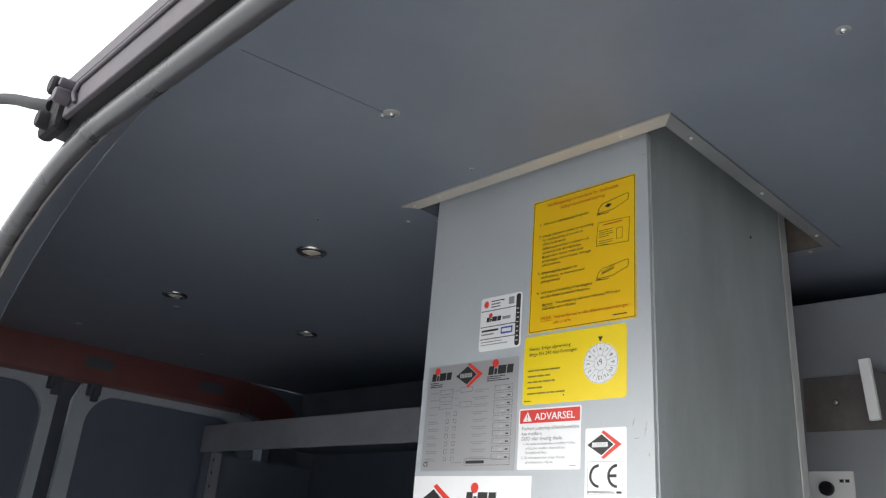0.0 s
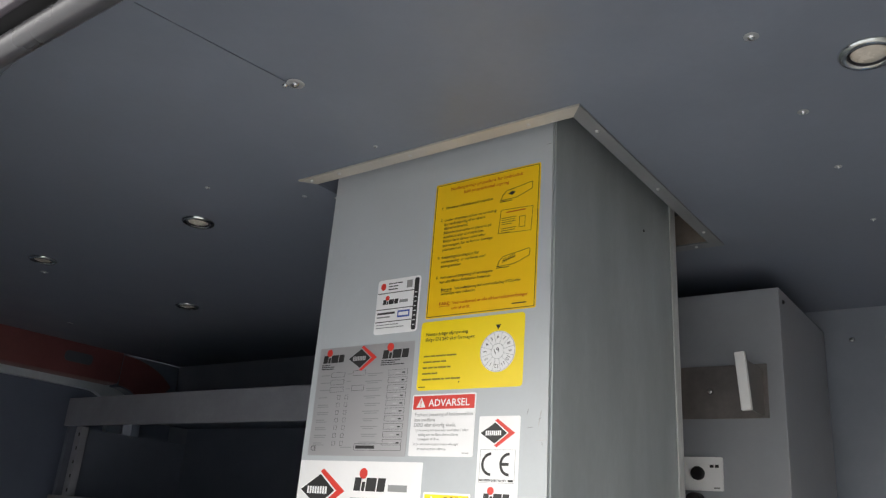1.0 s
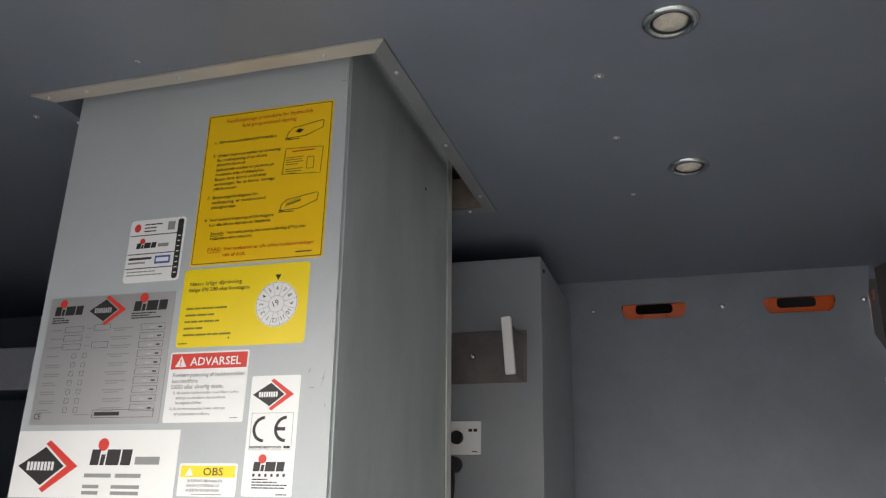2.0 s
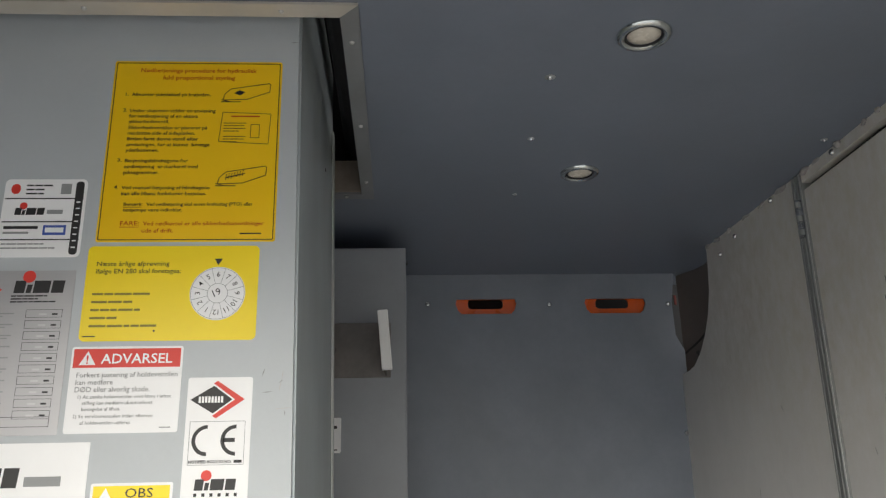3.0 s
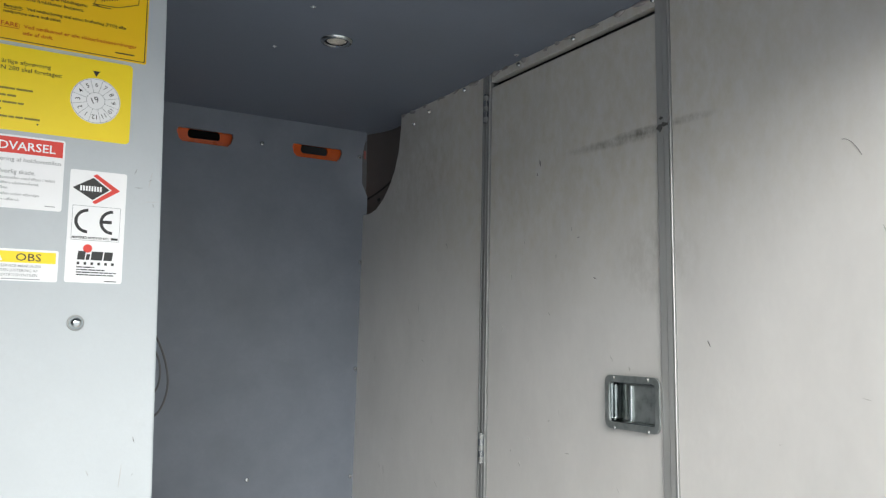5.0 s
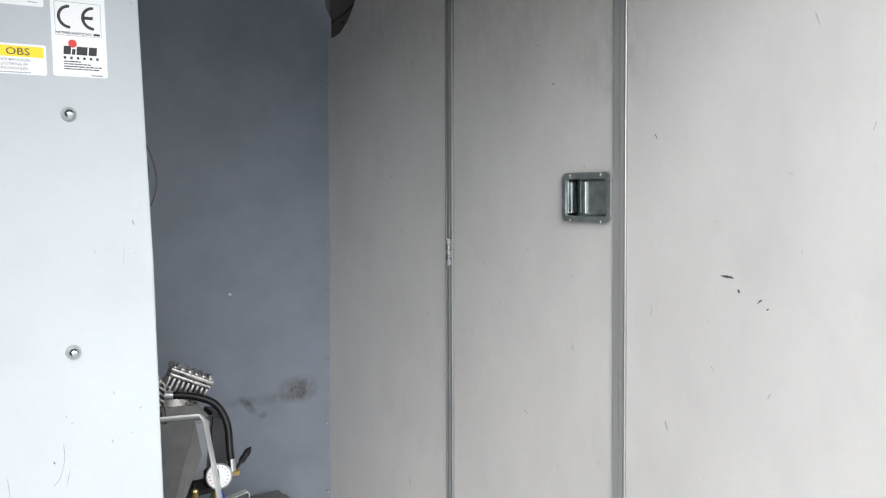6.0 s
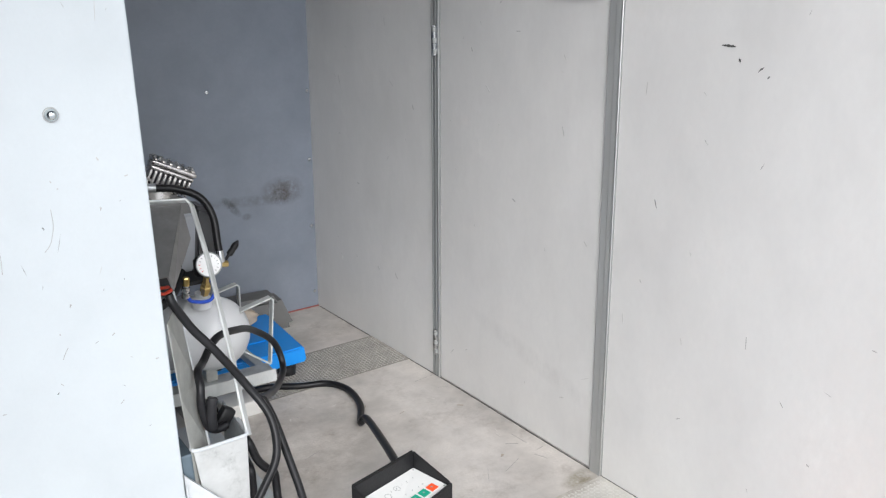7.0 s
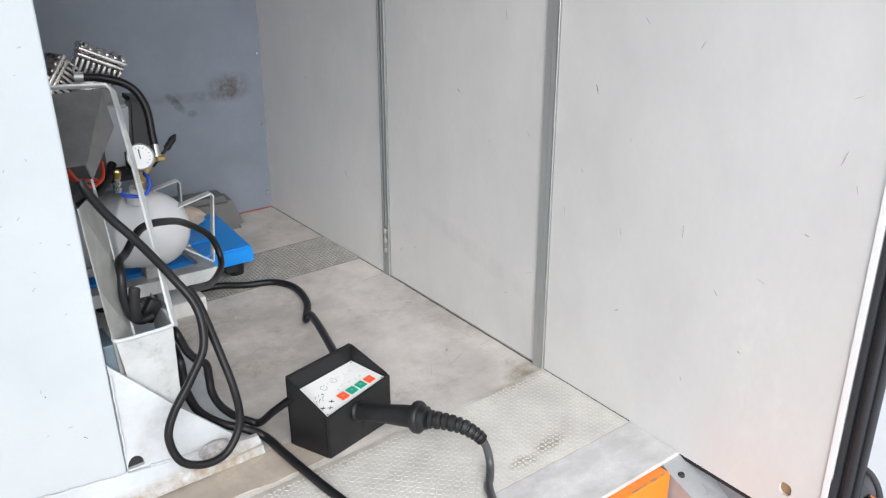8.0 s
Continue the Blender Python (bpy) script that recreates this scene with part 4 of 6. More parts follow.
# ---- cabinet behind the column ----
CY = 1.770
cab = thing("wall_cabinet", (-0.75, 1.95, 1.45), "tall grey steel cabinet against the closed side of the van", "cabinet")
part("body", box(-1.08, -0.492, CY + 0.002, 2.19, 1.42, 2.412, 0.003), "cab", cab)
part("screw", screw_head((-0.4915, CY + 0.03, 2.385), (1, 0, 0), 0.005, 0.003), "dark_steel", cab)
br = thing("bracket", (-0.60, CY, 2.19), "bare steel bracket with a pale edge strip on the cabinet", "bracket")
part("back_plate", box(-0.71, -0.525, CY - 0.002, CY + 0.0018, 2.132, 2.246, 0.001), "bracket_steel", br)
part("side_arm", tube([(-0.7225, CY - 0.004, 2.246), (-0.7225, CY - 0.004, 2.135)], 0.004, 1, 10), "galv", br)
part("side_arm", box(-0.7265, -0.7235, 1.665, CY - 0.004, 2.133, 2.244, 0.001), "steel_brown", br, "brown-tinted folded side")
part("arm", box(-0.537, -0.5335, 1.640, CY - 0.0025, 2.135, 2.232, 0.001), "bracket_steel", br)
part("edge_strip", turned(box(-0.010, 0.010, -0.006, 0.006, -0.058, 0.058, 0.002), Matrix.Translation((-0.535, 1.634, 2.184)) @ Matrix.Rotation(radians(-4.5), 4, "Y")), "white_edge", br, "pale plastic edge strip")
part("screw", screw_head((-0.645, CY - 0.002, 2.190), (0, -1, 0), 0.007, 0.006), "steel", br)
so = thing("socket_plate", (-0.66, CY, 2.02), "white socket plate with a round black socket on the cabinet", "socket")
part("plate", sheet(rounded(-0.712, -0.625, 1.983, 2.052, 0.003), [], CY - 0.003, CY + 0.0015, "y"), "white", so)
part("socket", lathe([(0.008, 0.010), (0.0125, 0.010), (0.0142, 0.008), (0.0142, 0), (0.0, 0.002), (0.008, 0.003)], (-0.677, CY - 0.003, 2.018), (0, -1, 0), 24), "black", so, smooth=40)
for k in range(2):
    part("mark", box(-0.652 + 0.011 * k, -0.644 + 0.011 * k, CY - 0.0036, CY - 0.003, 2.030, 2.036), "ink", so)
part("mark", box(-0.644, -0.632, CY - 0.0036, CY - 0.003, 1.988, 1.990), "ink", so)
pg = thing("plug_cable", (-0.68, CY, 1.96), "black round plug with its cable hanging on the cabinet", "cable")
part("plug", lathe([(0.006, 0.03), (0.015, 0.028), (0.017, 0.02), (0.017, 0), (0, 0)], (-0.682, CY, 1.962), (0, -1, 0), 20), "black", pg, smooth=40)
part("cord", tube([(-0.682, CY - 0.025, 1.955), (-0.678, CY - 0.03, 1.92), (-0.684, CY - 0.03, 1.85), (-0.690, CY - 0.02, 1.72), (-0.67, CY - 0.01, 1.60)], 0.006, 6, 8), "black", pg, smooth=80)
wire = thing("thin_wires", (-0.58, 1.2, 1.72), "thin grey looped wires hanging beside the lift column", "wire")
part("wire", tube([(-0.612, 1.2, 1.845), (-0.590, 1.2, 1.808), (-0.572, 1.2, 1.764), (-0.567, 1.2, 1.722), (-0.580, 1.2, 1.684), (-0.612, 1.2, 1.664)], 0.0017, 6, 6), "grey_cable", wire)
part("wire", tube([(-0.612, 1.21, 1.815), (-0.585, 1.21, 1.779), (-0.577, 1.21, 1.743), (-0.585, 1.21, 1.715), (-0.612, 1.21, 1.695)], 0.0015, 6, 6), "grey_cable", wire)

# ---- shelf rack in the rear ----
rack = thing("shelf_rack", (-2.1, 1.9, FLOOR), "dark shelf rack with pale grey front beams along the closed side", "shelf rack")
for z0, z1 in ((2.126, 2.230), (1.80, 1.876), (1.30, 1.37)):
    part("beam", box(-3.068, -1.25, 1.646, 1.662, z0, z1, 0.003), "shelf_grey", rack)
for x in (-2.985, -1.27):
    u = part("upright", box(x - 0.02, x + 0.02, 1.664, 1.694, FLOOR, 2.125, 0.003), "shelf_grey", rack)
    for k in range(7):
        part("peg_hole", box(x + 0.008, x + 0.014, 1.6628, 1.6642, 2.09 - 0.05 * k, 2.102 - 0.05 * k), "dark", u)
part("side_board", box(-3.07, -3.05, 1.664, 2.20, FLOOR, 2.125), "lining", rack)
part("back_board", box(-3.045, -1.15, 2.185, 2.20, FLOOR, 2.30), "lining", rack)
for z in (1.82, 1.32, 2.20):
    part("shelf", box(-3.045, -1.20, 1.664, 2.183, z - 0.012, z), "lining", rack)

# ---- stickers on the column ----
FACE = Y0


def letters(text, x, z, h, material, parent, width=None, depth=0, align="LEFT", shear=0.0, spin=0.0, bold=0.002):
    """Words in the built-in font as a flat mesh on the column's front."""
    cu = bpy.data.curves.new("words", "FONT")
    cu.body, cu.size, cu.align_x, cu.shear, cu.offset = text, 1.0, align, shear, bold
    cu.resolution_u = 2
    tmp = bpy.data.objects.new("words", cu)
    scene.collection.objects.link(tmp)
    me = bpy.data.meshes.new_from_object(tmp.evaluated_get(bpy.context.evaluated_depsgraph_get()))
    bpy.data.objects.remove(tmp)
    bpy.data.curves.remove(cu)
    xs = [v.co.x for v in me.vertices]
    k = h / 0.72
    kx = k if width is None else width / max(1e-4, max(xs) - min(xs))
    w = WHERE[parent.name]
    ca, sa = math.cos(radians(spin)), math.sin(radians(spin))
    for v in me.vertices:
        a, b = v.co.x * kx, v.co.y * k
        v.co = Vector((x + a * ca - b * sa, FACE - 0.0011 - 0.0002 * depth, z + a * sa + b * ca)) - w
    me.materials.append(M[material])
    ob = new("lettering", me)
    ob.parent = parent
    WHERE[ob.name] = w
    return ob


def flat(name, outline, material, parent, level=0, label=""):
    return part(name, sheet(outline, [], FACE - 0.0009 - 0.0002 * level, FACE - 0.0006 - 0.0002 * level, "y"), material, parent, label)


def rect(a, b, c, d):
    return [(a, c), (b, c), (b, d), (a, d)]


def ring(name, a, b, c, d, w, material, parent, r=0.0005, level=0):
    return part(name, sheet(rounded(a, b, c, d, r, 2), [rounded(a + w, b - w, c + w, d - w, max(0.0002, r - w * 0.5), 2)], FACE - 0.0009 - 0.0002 * level, FACE - 0.0007 - 0.0002 * level, "y"), material, parent)


def sticker(name, a, b, c, d, r, material, label, category="sticker"):
    st = thing(name, ((a + b) / 2, FACE, c), label, category, "stickers on the lift column")
    part("backing", sheet(rounded(a, b, c, d, r), [], FACE - 0.0006, FACE - 0.0001, "y"), material, st)
    return st


cuts = random.Random(11)


def bars(parent, x, z, widths, h, step, material="ink", level=1):
    """Lines of writing too small to read, as plain bars; one part of small print."""
    lines = None
    for k, w in enumerate(widths):
        at, top = x, z - k * step
        while at < x + w - h:
            n = min(x + w - at, h * cuts.uniform(1.8, 5.5))
            lines = sheet(rect(at, at + n, top - h * 0.78, top - h * 0.05), [], FACE - 0.0009 - 0.0002 * level, FACE - 0.0007 - 0.0002 * level, "y", lines)
            at += n + h * 0.42
    if lines:
        tagged(part("small_print", lines, material, parent), kind="stuff")


def arrow_mark(parent, cx, cz, s, word="white"):
    """A black diamond with a red chevron round its right side and a pale row of blocks on it."""
    flat("diamond", [(cx - s, cz), (cx + 0.10 * s, cz - 0.66 * s), (cx + 1.0 * s, cz), (cx + 0.10 * s, cz + 0.66 * s)], "ink", parent, 1)
    flat("chevron", [(cx + 0.08 * s, cz + 0.78 * s), (cx + 0.26 * s, cz + 0.90 * s), (cx + 1.60 * s, cz), (cx + 0.26 * s, cz - 0.90 * s), (cx + 0.08 * s, cz - 0.78 * s), (cx + 1.13 * s, cz)], "red_ink", parent, 1)
    for k in range(8):
        x = cx - 0.60 * s + 0.152 * s * k
        flat("block", rect(x, x + 0.105 * s, cz - 0.15 * s, cz + 0.15 * s), word, parent, 2)


def block_mark(parent, x, z, w, h):
    """A red dot over a row of heavy black blocks."""
    flat("dot", [(x + 0.28 * w + 0.13 * w * math.cos(a * 0.5236), z + h * 1.32 + 0.13 * w * math.sin(a * 0.5236)) for a in range(12)], "red_ink", parent, 1)
    u = w / 10
    for p, q, top in ((0.0, 2.1, 1.0), (2.4, 3.4, 0.68), (3.8, 7.0, 1.0), (7.4, 9.8, 1.0)):
        flat("block", [(x + p * u, z), (x + q * u, z), (x + (q + 0.25) * u, z + h * top), (x + (p + 0.25) * u, z + h * top)], "ink", parent, 1)


# the emergency procedure sign
A, B, C, D = -0.861, -0.654, 2.184, 2.423
sg = sticker("procedure_sign", A, B, C, D, 0.003, "yellow_deep", "deep yellow emergency procedure sign with black border on the lift column", "sign")
ring("border", A + 0.0022, B - 0.0022, C + 0.0022, D - 0.0022, 0.0010, "ink", sg, 0.0015)
W, H = B - A, D - C


def on_sign(px, py):
    """A place on the sign, from shares of its width and height from the top left."""
    return A + W * px, D - H * py


for words, px, py, pw, h, ink in (
        ("Nødbetjenings procedure for hydraulisk", 0.155, 0.066, 0.69, 0.0058, "sign_red"), ("fuld proportional styring", 0.29, 0.108, 0.43, 0.0058, "sign_red"),
        ("1.  Afmonter sidedæksel på krøjetårn.", 0.075, 0.205, 0.50, 0.0046, "ink"),
        ("2.", 0.075, 0.295, 0.025, 0.0046, "ink"), ("Under skærmen sidder en anvisning", 0.115, 0.298, 0.50, 0.0046, "ink"), ("for nødbetjening af en ekstra", 0.115, 0.329, 0.40, 0.0046, "ink"),
        ("sikkerhedsventil.", 0.115, 0.360, 0.235, 0.0046, "ink"), ("Sikkerhedsventilen er placeret på", 0.115, 0.394, 0.46, 0.0046, "ink"), ("modsatte side af sidepladen.", 0.115, 0.425, 0.39, 0.0046, "ink"),
        ("Betjen først denne ventil efter", 0.115, 0.457, 0.41, 0.0046, "ink"), ("anvisningen, for at kunne  bevæge", 0.115, 0.489, 0.48, 0.0046, "ink"), ("yderbommen.", 0.115, 0.520, 0.19, 0.0046, "ink"),
        ("3.", 0.072, 0.575, 0.025, 0.0046, "ink"), ("Betjeningshåndtagene for", 0.115, 0.578, 0.36, 0.0046, "ink"), ("nødbetjening  er markeret med", 0.115, 0.610, 0.42, 0.0046, "ink"), ("piktogrammer.", 0.115, 0.642, 0.20, 0.0046, "ink"),
        ("4.", 0.072, 0.722, 0.025, 0.0046, "ink"), ("Ved manuel betjening af håndtagene", 0.115, 0.724, 0.50, 0.0046, "ink"), ("kan alle liftens funktioner betjenes.", 0.115, 0.756, 0.48, 0.0046, "ink"),
        ("Bemærk:", 0.135, 0.812, 0.105, 0.0042, "ink"), ("Ved nødbetjening skal enten kraftudtag (PTO) eller", 0.265, 0.812, 0.60, 0.0042, "ink"), ("nødpumpe være indkoblet.", 0.135, 0.842, 0.33, 0.0042, "ink"),
        ("FARE:", 0.125, 0.915, 0.105, 0.0056, "sign_red"), ("Ved nødkørsel er alle sikkerhedsanordninger", 0.255, 0.915, 0.68, 0.0050, "sign_red"), ("ude af drift.", 0.250, 0.952, 0.175, 0.0050, "sign_red")):
    lx, lz = on_sign(px, py)
    letters(words, lx, lz, h, ink, sg, W * pw, 1, bold=0.010)
lx, lz = on_sign(0.125, 0.922)
flat("underline", rect(lx, lx + W * 0.105, lz - 0.0006, lz), "sign_red", sg, 1)
lx, lz = on_sign(0.135, 0.818)
flat("underline", rect(lx, lx + W * 0.1, lz - 0.0005, lz), "ink", sg, 1)
lx, lz = on_sign(0.80, 0.955)
flat("bar", rect(lx, lx + W * 0.12, lz - 0.0016, lz), "ink", sg, 1)


def line_on(parent, pts, w=0.0007, material="ink"):
    """A thin drawn line."""
    for (xa, za), (xb, zb_) in zip(pts, pts[1:]):
        d = Vector((xb - xa, zb_ - za))
        n = Vector((-d.y, d.x)).normalized() * w / 2
        flat("line", [(xa + n.x, za + n.y), (xb + n.x, zb_ + n.y), (xb - n.x, zb_ - n.y), (xa - n.x, za - n.y)], material, parent, 1)


for py, hatch in ((0.19, False), (0.66, True)):
    q = [on_sign(px, py + dy) for px, dy in ((0.655, 0.035), (0.665, 0.0), (0.70, -0.030), (0.925, -0.062), (0.935, -0.055), (0.93, -0.012), (0.80, 0.030), (0.655, 0.035))]
    line_on(sg, q, 0.0008)
    line_on(sg, [on_sign(0.645, py + 0.045), on_sign(0.76, py + 0.045)], 0.001)
    line_on(sg, [on_sign(0.645, py + 0.033), on_sign(0.70, py + 0.045)], 0.0008)
    if hatch:
        for k in range(7):
            line_on(sg, [on_sign(0.705 + 0.016 * k, py - 0.018 - 0.004 * k), on_sign(0.70 + 0.016 * k, py + 0.014 - 0.004 * k)], 0.0007)
        line_on(sg, [on_sign(0.70, py + 0.002), on_sign(0.81, py - 0.022)], 0.0012)
    else:
        flat("diamond", [on_sign(0.72, py - 0.005), on_sign(0.75, py - 0.022), on_sign(0.785, py - 0.012), on_sign(0.755, py + 0.008)], "ink", sg, 1)
q = [on_sign(px, py) for px, py in ((0.66, 0.295), (0.945, 0.305), (0.935, 0.475), (0.645, 0.462), (0.66, 0.295))]
line_on(sg, q, 0.0006)
lx, lz = on_sign(0.71, 0.315)
flat("bar", rect(lx, lx + W * 0.17, lz - 0.0018, lz), "sign_red", sg, 1)
lx, lz = on_sign(0.67, 0.355)
bars(sg, lx, lz, [W * q for q in (0.13, 0.12, 0.13, 0.09, 0.0001, 0.13, 0.12, 0.08)], 0.0013, 0.0036)
line_on(sg, [on_sign(px, py) for px, py in ((0.83, 0.365), (0.88, 0.365), (0.88, 0.44), (0.83, 0.44), (0.83, 0.365))], 0.0006)

# the yearly inspection sticker with its month disc
A2, B2, C2, D2 = -0.867, -0.671, 2.067, 2.179
ins = sticker("inspection_sticker", A2, B2, C2, D2, 0.006, "yellow", "bright yellow yearly inspection sticker with a white month disc", "sticker")
W2, H2 = B2 - A2, D2 - C2
for words, px, py, pw in (("Næste årlige afprøvning", 0.055, 0.215, 0.42), ("ifølge EN 280 skal foretages:", 0.055, 0.295, 0.49)):
    letters(words, A2 + W2 * px, D2 - H2 * py, 0.0056, "ink", ins, W2 * pw, 1)
for k, pw in enumerate((0.33, 0.24, 0.28, 0.17, 0.40)):
    bars(ins, A2 + W2 * 0.05, D2 - H2 * (0.500 + 0.083 * k), (W2 * pw,), H2 * 0.031, 1.0, "grey_text")
flat("bar", rect(A2 + W2 * 0.02, A2 + W2 * 0.09, D2 - H2 * 0.955, D2 - H2 * 0.945), "ink", ins, 1)
DX, DZ, DR = -0.7165, 2.1215, 0.0315
flat("pointer", [(DX - 0.0055, DZ + 0.0415), (DX + 0.0035, DZ + 0.0415), (DX - 0.001, DZ + 0.0335)], "ink", ins, 1)
disc = flat("month_disc", [(DX + DR * math.cos(a * math.pi / 24), DZ + DR * math.sin(a * math.pi / 24)) for a in range(48)], "white", ins, 1, "white month disc")
for r0 in (DR - 0.0008, 0.0118):
    part("circle", sheet([(DX + r0 * math.cos(a * math.pi / 20), DZ + r0 * math.sin(a * math.pi / 20)) for a in range(40)],
                         [[(DX + (r0 - 0.0005) * math.cos(a * math.pi / 20), DZ + (r0 - 0.0005) * math.sin(a * math.pi / 20)) for a in range(40)]], FACE - 0.0014, FACE - 0.0013, "y"), "grey_ink", disc)
for k in range(12):
    a = radians(90 - 30 * (k + 1) + 15 + 180)
    p0, p1 = (DX + 0.0118 * math.cos(a), DZ + 0.0118 * math.sin(a)), (DX + 0.0305 * math.cos(a), DZ + 0.0305 * math.sin(a))
    n = (-(p1[1] - p0[1]) * 0.012, (p1[0] - p0[0]) * 0.012)
    part("spoke", sheet([(p0[0] + n[0], p0[1] + n[1]), (p1[0] + n[0], p1[1] + n[1]), (p1[0] - n[0], p1[1] - n[1]), (p0[0] - n[0], p0[1] - n[1])], [], FACE - 0.0014, FACE - 0.0013, "y"), "grey_ink", disc)
    b = radians(90 - 30 * (k + 1 - 6))
    turn = -30 * (k + 1 - 6)
    ob = letters(str(k + 1), DX + 0.0195 * math.cos(b), DZ + 0.0195 * math.sin(b), 0.0062, "ink", ins, None, 3, "CENTER", spin=turn)
letters("19", DX, DZ - 0.003, 0.0085, "ink", ins, None, 3, "CENTER", spin=25)
flat("spot", [(A2 + W2 * 0.42 + 0.0012 * math.cos(a), C2 + H2 * 0.10 + 0.0012 * math.sin(a)) for a in range(6)], "ink", ins, 1)

# the red and white warning label
A3, B3, C3, D3 = -0.872, -0.750, 1.966, 2.061
wa = sticker("warning_label", A3, B3, C3, D3, 0.003, "white", "white warning label with a red heading band on the lift column", "label")
W3, H3 = B3 - A3, D3 - C3
flat("red_band", rect(A3 + 0.0025, B3 - 0.0025, D3 - 0.0235, D3 - 0.0025), "red_ink", wa, 0, "red heading band")
flat("triangle", [(A3 + 0.009, D3 - 0.0205), (A3 + 0.027, D3 - 0.0205), (A3 + 0.018, D3 - 0.0052)], "white", wa, 1)
letters("!", A3 + 0.018, D3 - 0.0192, 0.0098, "red_ink", wa, None, 3, "CENTER", bold=0.02)
letters("ADVARSEL", A3 + 0.033, D3 - 0.0190, 0.0112, "white", wa, 0.078, 1, bold=0.012)
for words, px, py, pw, h, ink in (("Forkert justering af holdeventilen", 0.06, 0.36, 0.90, 0.0056, "grey_ink"), ("kan medføre", 0.06, 0.445, 0.33, 0.0056, "grey_ink"), ("DØD eller alvorlig skade.", 0.06, 0.53, 0.66, 0.0060, "grey_ink"),
                                 ("1) At sænke holdeventilen med liften i løftet", 0.09, 0.605, 0.82, 0.0038, "grey_ink"), ("stilling kan medføre ukontrolleret", 0.14, 0.675, 0.62, 0.0038, "grey_ink"), ("bevægelse af liften.", 0.14, 0.745, 0.34, 0.0038, "grey_ink"),
                                 ("2) Se servicemanualen inden eftersyn", 0.07, 0.825, 0.70, 0.0038, "grey_ink"), ("af holdeventilen udføres.", 0.14, 0.90, 0.45, 0.0038, "grey_ink")):
    letters(words, A3 + W3 * px, D3 - H3 * py, h, ink, wa, W3 * pw, 1)
flat("bar", rect(B3 - 0.020, B3 - 0.008, C3 + 0.005, C3 + 0.006), "grey_ink", wa, 1)

# the white column of marks
A4, B4, C4, D4 = -0.742, -0.671, 1.874, 2.025
cw = sticker("conformity_label", A4, B4, C4, D4, 0.003, "white", "white scratched conformity label with a diamond mark on the lift column", "label")
arrow_mark(cw, -0.7155, 2.0005, 0.0228)
ring("border", A4 + 0.005, B4 - 0.006, 1.9305, 1.977, 0.0005, "grey_ink", cw)
for cx, kind in ((-0.7215, "C"), (-0.6905, "E")):
    arc = [(cx + 0.0165 * math.cos(radians(a)) + 0.004, 1.9565 + 0.0165 * math.sin(radians(a))) for a in range(90, 271, 12)]
    arc += [(cx + 0.0125 * math.cos(radians(a)) + 0.004, 1.9565 + 0.0125 * math.sin(radians(a))) for a in range(270, 89, -12)]
    flat("letter_" + kind.lower(), arc, "ink", cw, 1)
    if kind == "E":
        flat("letter_bar", rect(cx - 0.010, cx + 0.003, 1.9545, 1.9588), "ink", cw, 1)
letters("NOTIFIED BODY ID NO.", A4 + 0.006, 1.9325, 0.0032, "ink", cw, 0.046, 1, bold=0.02)
flat("bar", rect(B4 - 0.0165, B4 - 0.008, 1.9325, 1.9355), "ink", cw, 1)
block_mark(cw, A4 + 0.014, 1.9045, 0.044, 0.0115)
for k in range(6):
    flat("block", rect(A4 + 0.014 + 0.0085 * k, A4 + 0.0172 + 0.0085 * k, 1.8980, 1.9015), "ink", cw, 1)
bars(cw, A4 + 0.014, 1.8955, (0.022, 0.036, 0.050, 0.046), 0.0020, 0.0034)
flat("bar", rect(B4 - 0.022, B4 - 0.007, 1.876, 1.8772), "ink", cw, 1)

# the small caution label
A5, B5, C5, D5 = -0.836, -0.750, 1.873, 1.914
ob5 = sticker("caution_label", A5, B5, C5, D5, 0.0025, "white", "small white caution label with a yellow heading band", "label")
flat("yellow_band", rect(A5 + 0.003, B5 - 0.003, D5 - 0.0175, D5 - 0.003), "yellow", ob5, 0, "yellow heading band")
flat("triangle", [(A5 + 0.010, D5 - 0.0155), (A5 + 0.022, D5 - 0.0155), (A5 + 0.016, D5 - 0.0050)], "white", ob5, 1)
letters("OBS", A5 + 0.036, D5 - 0.0150, 0.0098, "ink", ob5, 0.029, 1)
for k, (words, pw) in enumerate((("SE SERVICE MANUALEN", 0.60), ("INDEN JUSTERING AF", 0.56), ("OVERTRYKSVENTILEN", 0.56))):
    letters(words, A5 + 0.014, D5 - 0.0235 - 0.0058 * k, 0.0036, "grey_ink", ob5, (B5 - A5) * pw, 1)
flat("bar", rect(A5 + 0.022, B5 - 0.020, C5 + 0.0020, C5 + 0.0030), "grey_ink", ob5, 1)

# the grey rating plate
A6, B6, C6, D6 = -1.093, -0.878, 1.965, 2.150
rp = sticker("rating_plate", A6, B6, C6, D6, 0.0012, "plate", "grey metal rating plate with boxed fields on the lift column", "rating plate")
block_mark(rp, A6 + 0.010, D6 - 0.027, 0.050, 0.0135)
block_mark(rp, A6 + 0.148, D6 - 0.0265, 0.056, 0.0145)
arrow_mark(rp, A6 + 0.096, D6 - 0.0225, 0.0245, "plate_light")
bars(rp, A6 + 0.008, D6 - 0.030, (0.020, 0.030, 0.032), 0.0022, 0.0034)
bars(rp, A6 + 0.146, D6 - 0.029, (0.040, 0.030, 0.050), 0.0022, 0.0034)
